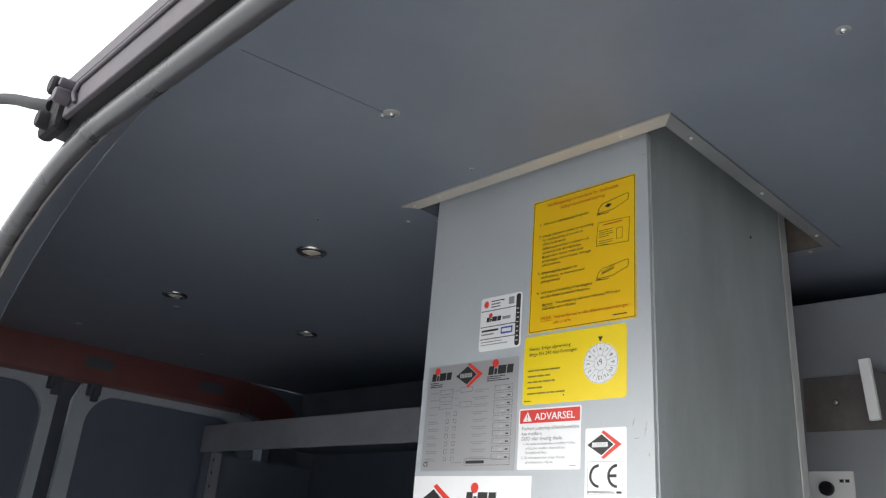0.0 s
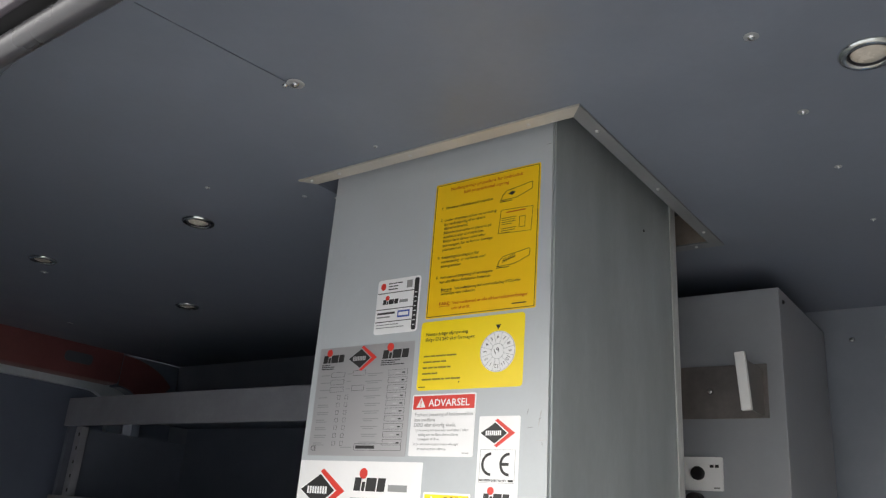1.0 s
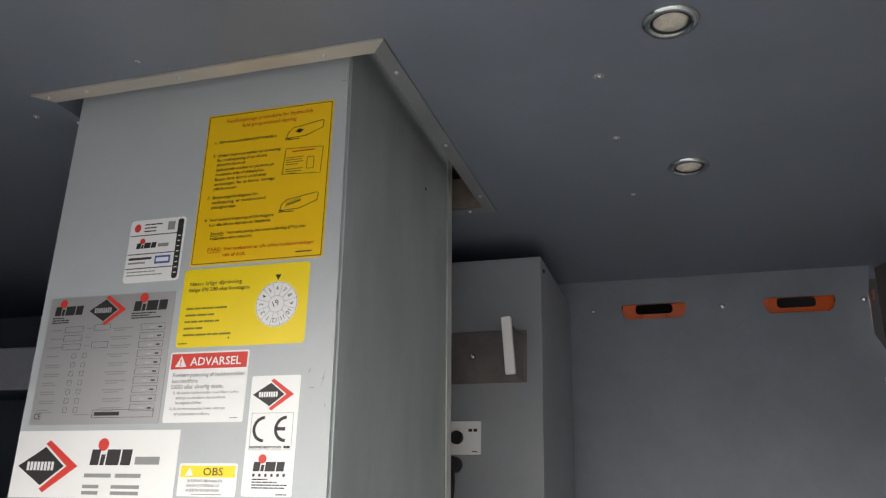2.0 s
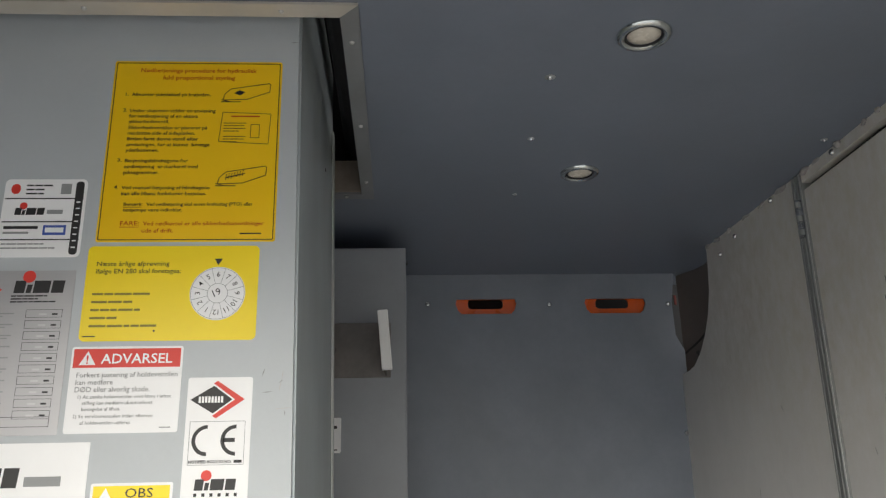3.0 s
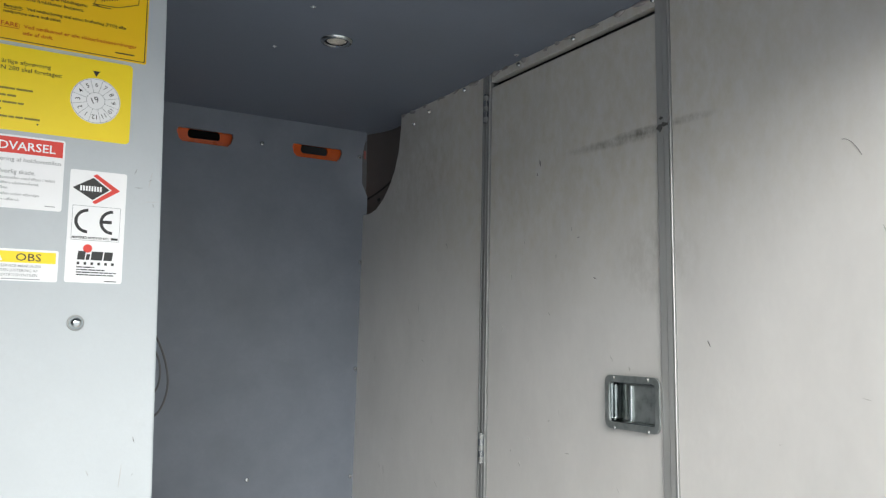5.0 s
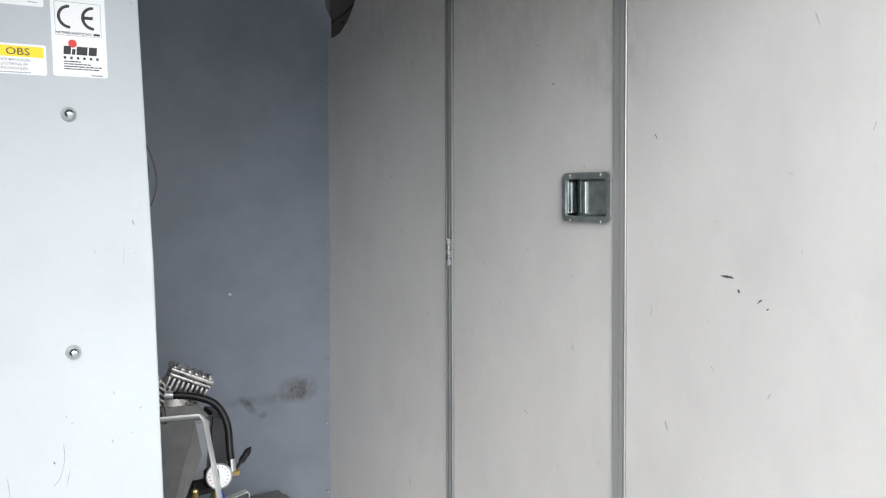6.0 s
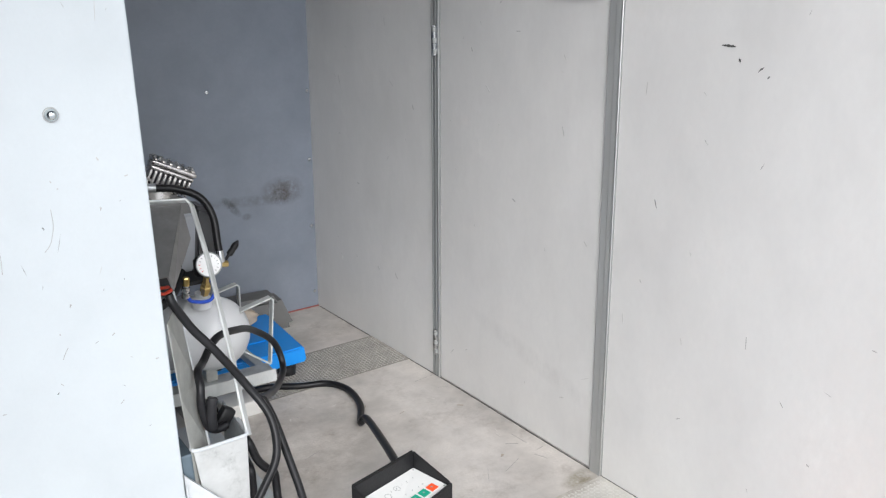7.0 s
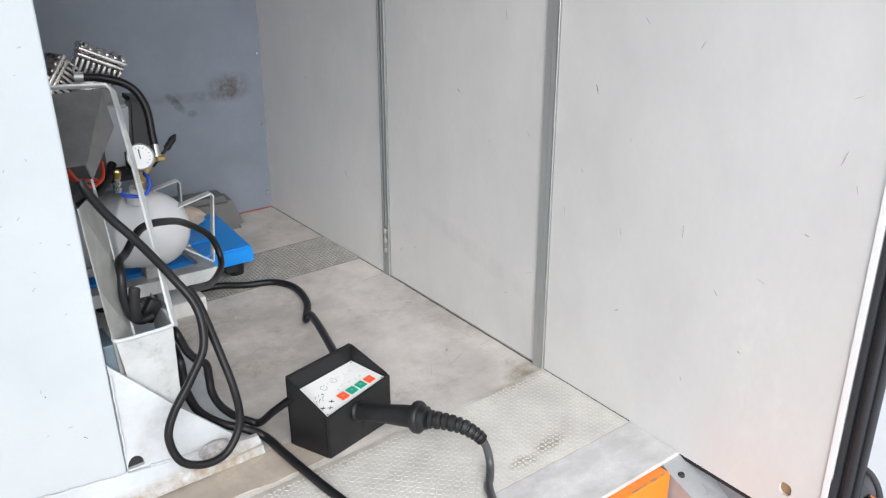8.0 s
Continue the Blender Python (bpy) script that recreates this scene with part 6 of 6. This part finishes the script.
part("cord", tube([(-0.077, 0.713, 0.669), (-0.070, 0.708, 0.648), (-0.071, 0.698, 0.622), (-0.086, 0.680, 0.611), (-0.104, 0.660, 0.6095), (-0.128, 0.610, 0.6095), (-0.150, 0.525, 0.609), (-0.175, 0.495, 0.585), (-0.18, 0.488, 0.40)], 0.0075, 8, 12), "grey_cable", remote, "grey cord over the floor edge", 80)

# ---- black cables ----
CAB = 0.0074
c1 = thing("control_cable", (-0.50, 1.02, FLOOR), "thick black cable hanging in a loop from its holder", "cable", "black cables")
part("loop", tube([(-0.592, 1.085, 1.17), (-0.588, 1.08, 1.155), (-0.562, 1.08, 1.106), (-0.527, 1.07, 1.056), (-0.484, 1.06, 0.985), (-0.458, 1.03, 0.929), (-0.464, 1.0, 0.871), (-0.497, 0.99, 0.82), (-0.536, 0.985, 0.769), (-0.552, 0.98, 0.726),
      (-0.538, 0.975, 0.675), (-0.495, 0.975, 0.651), (-0.453, 0.98, 0.657), (-0.422, 0.99, 0.70), (-0.421, 1.0, 0.762), (-0.429, 1.03, 0.833), (-0.44, 1.06, 0.905), (-0.449, 1.08, 0.939)], CAB, 8, 12), "cable", c1, smooth=80)
part("coil", tube([(-0.449, 1.08, 0.939), (-0.440, 1.11, 0.927), (-0.335, 1.3, 0.838), (-0.273, 1.4, 0.831), (-0.282, 1.42, 0.889), (-0.346, 1.38, 0.95), (-0.42, 1.27, 1.005), (-0.484, 1.20, 1.028), (-0.526, 1.16, 1.005), (-0.550, 1.115, 1.010), (-0.5575, 1.085, 0.995), (-0.561, 1.080, 0.958), (-0.553, 1.082, 0.920), (-0.538, 1.085, 0.906), (-0.517, 1.088, 0.907)],
      CAB, 8, 12), "cable", c1, smooth=80)
c2 = thing("control_cable", (-0.05, 1.5, FLOOR), "thick black cable across the floor to the control box", "cable", "black cables")
part("run", tube([(-0.34, 1.71, 0.612), (-0.26, 1.745, 0.615), (-0.175, 1.744, 0.613), (-0.101, 1.706, 0.610), (-0.031, 1.675, 0.610), (-0.003, 1.609, 0.610), (-0.018, 1.513, 0.610), (-0.062, 1.432, 0.611), (-0.074, 1.405, 0.624), (-0.070, 1.385, 0.640), (-0.115, 1.23, 0.665),
      (-0.170, 1.06, 0.69), (-0.182, 1.020, 0.692)], 0.0092, 8, 12), "cable", c2, smooth=80)
c3 = thing("control_cable", (-0.40, 1.08, FLOOR), "thick black cable bending down to the control box", "cable", "black cables")
part("run", tube([(-0.480, 1.215, 0.780), (-0.479, 1.150, 0.845), (-0.484, 1.085, 0.865), (-0.470, 1.08, 0.823), (-0.454, 1.08, 0.799), (-0.438, 1.085, 0.781), (-0.436, 1.085, 0.750), (-0.436, 1.08, 0.722), (-0.424, 1.08, 0.688), (-0.401, 1.08, 0.656), (-0.375, 1.078, 0.634), (-0.356, 1.065, 0.628), (-0.339, 1.03, 0.666), (-0.318, 0.985, 0.712)], 0.0078, 8, 12), "cable", c3, smooth=80)
c4 = thing("control_cable", (-0.33, 0.80, FLOOR), "thick black cable running out over the floor edge", "cable", "black cables")
part("run", tube([(-0.482, 1.200, 0.760), (-0.481, 1.140, 0.812), (-0.487, 1.078, 0.812), (-0.486, 1.075, 0.784), (-0.484, 1.075, 0.7465), (-0.4665, 1.075, 0.694), (-0.4265, 1.072, 0.651), (-0.390, 1.05, 0.636), (-0.359, 1.03, 0.614), (-0.352, 0.963, 0.612), (-0.34, 0.854, 0.612), (-0.327, 0.755, 0.612), (-0.321, 0.654, 0.610), (-0.320, 0.555, 0.610), (-0.322, 0.505, 0.600), (-0.324, 0.490, 0.42)],
      0.0084, 8, 12), "cable", c4, smooth=80)

# ---- cable holder on the column's side ----
holder = thing("cable_holder", (-0.55, 1.15, 0.75), "galvanised sheet steel cable holder bolted to the column", "cable holder")


def plate(pts, t, material, owner, name, label="", smooth=None):
    """A flat sheet metal piece of small thickness through corner points."""
    pts = [Vector(p) for p in pts]
    nrm = (pts[1] - pts[0]).cross(pts[-1] - pts[0]).normalized() * (t / 2)
    return part(name, prism([p - nrm for p in pts], [p + nrm for p in pts]), material, owner, label, smooth)


part("slanting_bar", strap([(-0.494, 1.045, 0.898), (-0.495, 1.06, 0.938), (-0.491, 1.10, 1.020), (-0.469, 1.25, 1.172), (-0.446, 1.385, 1.243), (-0.452, 1.392, 1.253), (-0.539, 1.395, 1.260), (-0.612, 1.395, 1.262)], 0.017, 0.0045, (0.62, 0.60, -0.50)), "corner_metal", holder, "bent flat steel bar", 30)
plate([(-0.614, 1.392, 1.250), (-0.466, 1.392, 1.246), (-0.545, 1.255, 1.146), (-0.614, 1.25, 1.150)], 0.003, "holder_dark", holder, "back_sheet", "dark folded back sheet")
plate([(-0.466, 1.392, 1.246), (-0.455, 1.390, 1.173), (-0.540, 1.245, 1.122), (-0.545, 1.255, 1.146)], 0.003, "holder_dark", holder, "fold_sheet")
left = None
fe = [Vector(p) for p in ((-0.6115, 1.042, 1.14), (-0.604, 1.042, 1.0), (-0.597, 1.042, 0.898), (-0.592, 1.045, 0.78))]
be = [Vector(p) for p in ((-0.549, 1.20, 1.115), (-0.552, 1.13, 0.985), (-0.554, 1.09, 0.88), (-0.554, 1.085, 0.79))]
for k in range(3):
    q = [fe[k], be[k], be[k + 1], fe[k + 1]]
    n = Vector((0.0012, 0.0008, 0))
    left = join(left, prism([p - n for p in q], [p + n for p in q]))
part("side_sheet", left, "bin_paint", holder, "pale galvanised side sheet")
part("sheet_edge", strap([(-0.547, 1.22, 1.128), (-0.549, 1.185, 1.080), (-0.552, 1.13, 0.992), (-0.552, 1.09, 0.88), (-0.552, 1.085, 0.80)], 0.008, 0.004, (0.2, 0.9, 0.1)), "base_paint", holder, "bright sheet edge", 30)
plate([(-0.594, 1.044, 0.903), (-0.499, 1.044, 0.903), (-0.503, 1.050, 0.745), (-0.575, 1.050, 0.745)], 0.003, "bin_front", holder, "bin_front", "chipped pale front of the bin")
plate([(-0.499, 1.045, 0.903), (-0.488, 1.19, 0.903), (-0.492, 1.19, 0.750), (-0.503, 1.050, 0.745)], 0.003, "galv", holder, "bin_side")
plate([(-0.59, 1.19, 0.80), (-0.488, 1.19, 0.80), (-0.492, 1.19, 0.750), (-0.58, 1.19, 0.750)], 0.003, "galv", holder, "bin_back")
plate([(-0.575, 1.050, 0.746), (-0.503, 1.050, 0.746), (-0.492, 1.19, 0.751), (-0.58, 1.19, 0.751)], 0.003, "galv", holder, "bin_floor")
part("bin_rim", tube([(-0.596, 1.050, 0.906), (-0.590, 1.041, 0.903), (-0.547, 1.041, 0.902), (-0.503, 1.041, 0.903), (-0.497, 1.050, 0.906), (-0.492, 1.10, 0.905)], 0.0035, 4, 8), "base_paint", holder, "folded rim of the bin", 60)
part("mount_lug", box(-0.616, -0.594, 1.046, 1.12, 0.79, 0.897, 0.003), "blue_steel", holder, "dark blue-grey mounting lug")
handset = thing("hand_switch", (-0.54, 1.11, 0.76), "black rubber cable end with a stub in the holder", "cable end")
part("stub", tube([(-0.546, 1.080, 0.915), (-0.547, 1.076, 0.940), (-0.544, 1.075, 0.965), (-0.541, 1.076, 0.974)], 0.0095, 6, 12, radii=lambda t: 0.0095 if t < 0.9 else 0.0075), "black", handset, smooth=80)
part("grip", turned(box(-0.013, 0.013, -0.010, 0.010, -0.022, 0.022, 0.005), Matrix.Translation((-0.512, 1.118, 0.905)) @ Matrix.Rotation(radians(35), 4, "Y")), "black_plastic", handset, smooth=40)
part("clip", box(-0.522, -0.506, 1.09, 1.125, 0.770, 0.832, 0.003), "dark_steel", handset)
part("strap", tube([(-0.55, 1.09, 0.84), (-0.548, 1.075, 0.79), (-0.540, 1.07, 0.755)], 0.004, 6, 8), "galv", handset, smooth=60)

# ---- the air compressor ----
comp = thing("air_compressor", (-0.34, 1.70, FLOOR), "small piston air compressor with pale grey tank on steel tray", "air compressor")
part("tray", soft(prism([(-0.62, 1.618, 0.727), (-0.208, 1.612, 0.720), (-0.204, 1.672, 0.720), (-0.62, 1.672, 0.727)], [(-0.62, 1.618, 0.731), (-0.208, 1.612, 0.724), (-0.204, 1.672, 0.724), (-0.62, 1.672, 0.731)]), 0.001), "galv", comp, "dirty galvanised tray")
part("tray_lip", soft(prism([(-0.62, 1.612, 0.704), (-0.206, 1.606, 0.698), (-0.205, 1.612, 0.698), (-0.62, 1.618, 0.704)], [(-0.62, 1.612, 0.737), (-0.206, 1.606, 0.731), (-0.205, 1.612, 0.731), (-0.62, 1.618, 0.737)]), 0.0015), "corner_metal", comp, "bent front lip of the tray", 40)
part("tray_bar", box(-0.62, -0.205, 1.806, 1.832, 0.700, 0.724, 0.002), "galv", comp)
for x in (-0.60, -0.222):
    part("tray_bar", box(x - 0.012, x + 0.012, 1.672, 1.806, 0.702, 0.722, 0.002), "galv", comp)
for x, y in ((-0.58, 1.65), (-0.58, 1.80), (-0.30, 1.80)):
    part("leg", box(x - 0.012, x + 0.012, y - 0.012, y + 0.012, FLOOR, 0.704, 0.002), "dark_steel", comp)
part("foot_block", box(-0.336, -0.238, 1.640, 1.735, FLOOR, 0.642, 0.004), "beige_block", comp, "pale wooden block under the tray")
tax = Vector((-0.80, 0.60, 0)).normalized()
R = 0.093
prof = [(0, -R)] + [(R * math.sin(radians(a)), -R * math.cos(radians(a))) for a in range(9, 91, 9)] + [(R, 0.04), (R + 0.0015, 0.042), (R + 0.0015, 0.05), (R, 0.052), (R, 0.22)] + [(R * math.cos(radians(a)), 0.22 + R * math.sin(radians(a))) for a in range(15, 90, 15)] + [(0, 0.22 + R)]
part("tank", lathe(prof, (-0.342, 1.668, 0.845), tax, 48), "tank", comp, smooth=60)
part("tank_port", lathe([(0.024, -0.01), (0.024, 0.012), (0.015, 0.016), (0.015, 0.028), (0, 0.028)], (-0.368, 1.640, 0.940), (0, -0.1, 1), 24), "tank", comp, smooth=40)
part("saddle", box(-0.375, -0.345, 1.645, 1.690, 0.7235, 0.762, 0.004), "bin_paint", comp)
part("air_line", tube([(-0.424, 1.578, 1.000), (-0.417, 1.585, 0.982), (-0.408, 1.592, 0.968), (-0.392, 1.595, 0.961), (-0.374, 1.595, 0.957), (-0.357, 1.598, 0.960), (-0.345, 1.605, 0.975), (-0.345, 1.615, 0.992), (-0.352, 1.630, 1.004)], 0.0044, 6, 10), "blue_hose", comp, "blue plastic air line", 80)
gauge_dir = Vector((-0.40, -1.0, 0.32)).normalized()
ga = part("pressure_gauge", lathe([(0, -0.020), (0.0265, -0.018), (0.029, -0.015), (0.0295, 0.002), (0.0272, 0.004), (0.0260, 0.001), (0, 0.001)], (-0.370, 1.552, 1.060), gauge_dir, 40), "galv", comp, "round pressure gauge", 40)
part("dial", lathe([(0.0261, 0.0014), (0, 0.0016)], (-0.370, 1.552, 1.060), gauge_dir, 40), "white", ga, "white dial face")
gq = gauge_dir.to_track_quat("Z", "Y").to_matrix().to_4x4()
part("needle", turned(box(-0.0011, 0.0011, -0.005, 0.017, 0.0024, 0.0032), Matrix.Translation((-0.370, 1.552, 1.060)) @ gq @ Matrix.Rotation(radians(8), 4, "Z")), "ink", ga)
for k in range(13):
    an = radians(-135 + 270 * k / 12)
    part("tick", turned(box(-0.0007, 0.0007, 0.0185, 0.0225, 0.0022, 0.0028), Matrix.Translation((-0.370, 1.552, 1.060)) @ gq @ Matrix.Rotation(an, 4, "Z")), "red_ink" if k > 9 else "grey_ink", ga)
part("gauge_fitting", lathe([(0.010, 0), (0.010, 0.012), (0.0135, 0.013), (0.0135, 0.024), (0.0105, 0.026), (0.0105, 0.034), (0.008, 0.035), (0.008, 0.055), (0, 0.055)], (-0.372, 1.598, 0.975), (0.03, -0.45, 1), 6), "brass", comp, "brass gauge fitting")
part("regulator", cyl(0.026, 0.045, (-0.366, 1.595, 1.020), (0.1, 0.3, 1), 20, bev=0.004), "black_plastic", comp, "black pressure regulator", 40)
part("valve", lathe([(0.0085, 0), (0.0095, 0.002), (0.0095, 0.012), (0.0070, 0.013), (0.0070, 0.017), (0.0095, 0.018), (0.0095, 0.026), (0.0075, 0.027), (0.0075, 0.031), (0, 0.031)], (-0.425, 1.575, 0.984), (0.10, -0.10, 1), 14), "steel", comp, "nickel hose coupling", 30)
part("valve_cap", lathe([(0, 0.020), (0.0065, 0.020), (0.0082, 0.017), (0.0082, 0)], (-0.4218, 1.572, 1.0145), (0.10, -0.10, 1), 6), "brass", comp, "brass coupling nut")
part("wire", tube([(-0.530, 1.50, 1.075), (-0.515, 1.49, 1.045), (-0.490, 1.50, 1.030), (-0.462, 1.52, 1.038), (-0.450, 1.56, 1.06)], 0.004, 8, 8), "red_wire", comp, "red wire", 80)
part("wire", tube([(-0.545, 1.52, 1.10), (-0.527, 1.50, 1.055), (-0.500, 1.51, 1.042), (-0.470, 1.54, 1.030)], 0.004, 8, 8), "red_wire", comp, "red wire", 80)
part("hose_stub", tube([(-0.520, 1.52, 0.985), (-0.480, 1.53, 1.000), (-0.445, 1.56, 1.02), (-0.42, 1.60, 1.04)], 0.010, 6, 12), "cable", comp, "short black hose", 80)
part("control_box", box(-0.560, -0.420, 1.64, 1.74, 0.975, 1.085, 0.006), "motor", comp, "black electric control box", 40)
# motor, shroud and cylinder heads
part("mount_plate", box(-0.52, -0.315, 1.70, 1.86, 0.966, 0.978, 0.003), "dark_steel", comp)
part("motor", soft(prism([(-0.338, 1.768, 0.975), (-0.262, 1.768, 0.975), (-0.255, 1.86, 0.975), (-0.338, 1.86, 0.975)], [(-0.319, 1.773, 1.148), (-0.282, 1.773, 1.138), (-0.278, 1.86, 1.138), (-0.319, 1.86, 1.148)]), 0.010), "motor", comp, "dark motor housing", 40)
part("inner_bracket", box(-0.50, -0.41, 1.66, 1.72, 1.085, 1.125, 0.006), "motor", comp)
part("shroud", soft(prism([(-0.455, 1.755, 0.985), (-0.340, 1.755, 0.985), (-0.345, 1.85, 0.985), (-0.455, 1.85, 0.985)], [(-0.435, 1.762, 1.136), (-0.320, 1.762, 1.132), (-0.325, 1.85, 1.132), (-0.435, 1.85, 1.136)]), 0.006), "cab", comp, "pale grey fan shroud", 40)
part("shroud_cap", soft(prism([(-0.437, 1.757, 1.137), (-0.318, 1.757, 1.133), (-0.323, 1.85, 1.133), (-0.437, 1.85, 1.137)], [(-0.437, 1.775, 1.186), (-0.350, 1.775, 1.180), (-0.355, 1.84, 1.180), (-0.437, 1.84, 1.186)]), 0.008), "cover_grey", comp, "grey shroud cap", 40)
part("crankcase", cyl(0.055, 0.085, (-0.400, 1.83, 1.115), (0.05, 0, 1), 24, bev=0.006), "cast", comp, "cast aluminium crankcase", 40)


def cylinder_head(at, turn, width, name="cylinder_head"):
    """Finned cast head: stacked fins, a bolted cover and a row of bolts."""
    m = Matrix.Translation(at) @ turn
    w = width
    hd = part(name, turned(box(-w * 0.42, w * 0.42, -0.021, 0.021, -0.040, 0.022, 0.005), m), "dark_steel", comp, "finned cast aluminium cylinder head", 30)
    for k in range(9):
        x = -w * 0.45 + w * 0.9 * k / 8
        part("fin", turned(box(x - 0.0030, x + 0.0030, -0.026, 0.026, -0.038, 0.001, 0.0014), m), "cast", hd, smooth=40)
    for z, over in ((0.002, 0.0), (0.0155, 0.002)):
        part("cover_plate", turned(box(-w / 2 - over, w / 2 + over, -0.028 - over, 0.028 + over, z, z + 0.0105, 0.0035, seg=3), m), "cast", hd, smooth=40)
    for k in range(6):
        x = -w * 0.43 + w * 0.86 * k / 5
        part("ridge", turned(box(x - 0.0040, x + 0.0040, -0.024, 0.024, 0.0255, 0.0305, 0.002), m), "cast", hd, smooth=40)
    for x in (-w * 0.40, w * 0.36):
        part("bolt", turned(cyl(0.0055, 0.009, (x, -0.020, 0.029), "Z", 6), m), "steel", hd)
    return hd


cylinder_head((-0.364, 1.80, 1.232), Matrix.Rotation(radians(-6), 4, "Z") @ Matrix.Rotation(radians(26), 4, "Y") @ Matrix.Rotation(radians(8), 4, "X"), 0.108)
cylinder_head((-0.470, 1.79, 1.205), Matrix.Rotation(radians(25), 4, "Z") @ Matrix.Rotation(radians(-48), 4, "Y"), 0.105)
part("hose_end", cyl(0.0112, 0.020, (-0.427, 1.780, 1.2075), (1, -0.25, -0.05), 14), "galv", comp, "crimped steel hose end", 40)
part("air_hose", tube([(-0.420, 1.778, 1.207), (-0.365, 1.76, 1.20), (-0.316, 1.74, 1.177), (-0.294, 1.72, 1.13), (-0.295, 1.70, 1.065), (-0.296, 1.69, 1.040)], 0.0095, 8, 14), "cable", comp, "black rubber air hose", 80)
part("hose_end", cyl(0.0108, 0.030, (-0.296, 1.692, 1.046), (0, -0.15, -1), 14), "steel", comp, "crimped steel hose end", 40)
part("elbow", cyl(0.0085, 0.018, (-0.297, 1.686, 1.012), (1, 0.1, -0.15), 6), "brass", comp, "brass elbow")
part("hose_pipe", tube([(-0.300, 1.69, 1.014), (-0.315, 1.69, 1.000), (-0.335, 1.69, 0.970), (-0.345, 1.69, 0.945)], 0.009, 5, 10), "brass", comp, smooth=60)
part("relief_lever", tube([(-0.300, 1.715, 0.985), (-0.268, 1.73, 1.008), (-0.250, 1.738, 1.022), (-0.238, 1.744, 1.032), (-0.223, 1.75, 1.046)], 0.008, 6, 10, radii=lambda t: 0.0040 if t < 0.38 else (0.0085 if t < 0.62 else 0.0078 if t < 0.68 else 0.0088 * max(0.15, min(1.0, (1.03 - t) * 5)))), "black_plastic", comp, "black pointed plug on its lead", 60)
for y, pts in ((1.630, [(-0.290, 0.826), (-0.284, 0.896), (-0.278, 0.902), (-0.199, 0.919), (-0.193, 0.913), (-0.212, 0.742)]), (1.800, [(-0.300, 0.850), (-0.290, 0.894), (-0.284, 0.900), (-0.223, 0.912), (-0.217, 0.906), (-0.222, 0.742)])):
    part("carry_bar", strap([(x, y, z) for x, z in pts], 0.022, 0.004, (0.05, 1, 0)), "corner_metal", comp, "bent flat steel bar", 30)
part("brace", strap([(-0.214, 1.622, 0.742), (-0.288, 1.622, 0.800)], 0.010, 0.004, (0, 1, 0)), "corner_metal", comp, smooth=30)

# ---- behind the compressor ----
plat = thing("blue_crate_base", (-0.25, 1.93, FLOOR), "bright blue plastic platform on black rubber feet", "plastic platform")
part("deck", soft(prism([(-0.56, 1.782, 0.640), (-0.038, 1.782, 0.640), (-0.016, 2.105, 0.640), (-0.56, 2.12, 0.640)], [(-0.56, 1.787, 0.686), (-0.042, 1.787, 0.686), (-0.022, 2.100, 0.686), (-0.56, 2.115, 0.686)]), 0.005), "blue", plat, smooth=30)
part("deck_rib", soft(prism([(-0.50, 1.90, 0.6855), (-0.10, 1.89, 0.6855), (-0.10, 1.897, 0.6855), (-0.50, 1.907, 0.6855)], [(-0.50, 1.90, 0.690), (-0.10, 1.89, 0.690), (-0.10, 1.897, 0.690), (-0.50, 1.907, 0.690)]), 0.001), "blue", plat)
for x, y in ((-0.085, 1.815), (-0.055, 2.06), (-0.45, 1.815), (-0.45, 2.06)):
    part("rubber_foot", cyl(0.021, 0.040, (x, y, FLOOR), "Z", 16, 0.024), "black", plat, "black rubber foot", 40)
part("corner_notch", box(-0.13, -0.095, 1.772, 1.79, 0.625, 0.6405, 0.003), "dark", plat)
cover = thing("corner_cover", (0.0, 2.20, FLOOR), "grey moulded cover in the corner behind the platform", "cover")
part("shell", soft(prism([(-0.24, 2.13, FLOOR), (0.092, 2.13, FLOOR), (0.098, 2.262, FLOOR), (-0.24, 2.262, FLOOR)], [(-0.22, 2.15, 0.722), (0.052, 2.15, 0.712), (0.060, 2.258, 0.712), (-0.22, 2.258, 0.722)]), 0.018), "cover_grey", cover, smooth=50)
cloth = bmesh.new()
bmesh.ops.create_icosphere(cloth, subdivisions=4, radius=1.0)
for v in cloth.verts:
    k = 1 + 0.16 * math.sin(5 * v.co.x + 3 * v.co.z) * math.cos(4 * v.co.y) + 0.06 * math.sin(13 * v.co.x * v.co.z)
    v.co = Vector((v.co.x * 0.050 * k, v.co.y * 0.034 * k, max(-0.9, v.co.z) * 0.030 * k))
bmesh.ops.translate(cloth, vec=(-0.128, 2.040, 0.716), verts=cloth.verts[:])
solid("cloth", cloth, "beige", "crumpled beige cloth lying on the blue platform", "cloth", smooth=70)
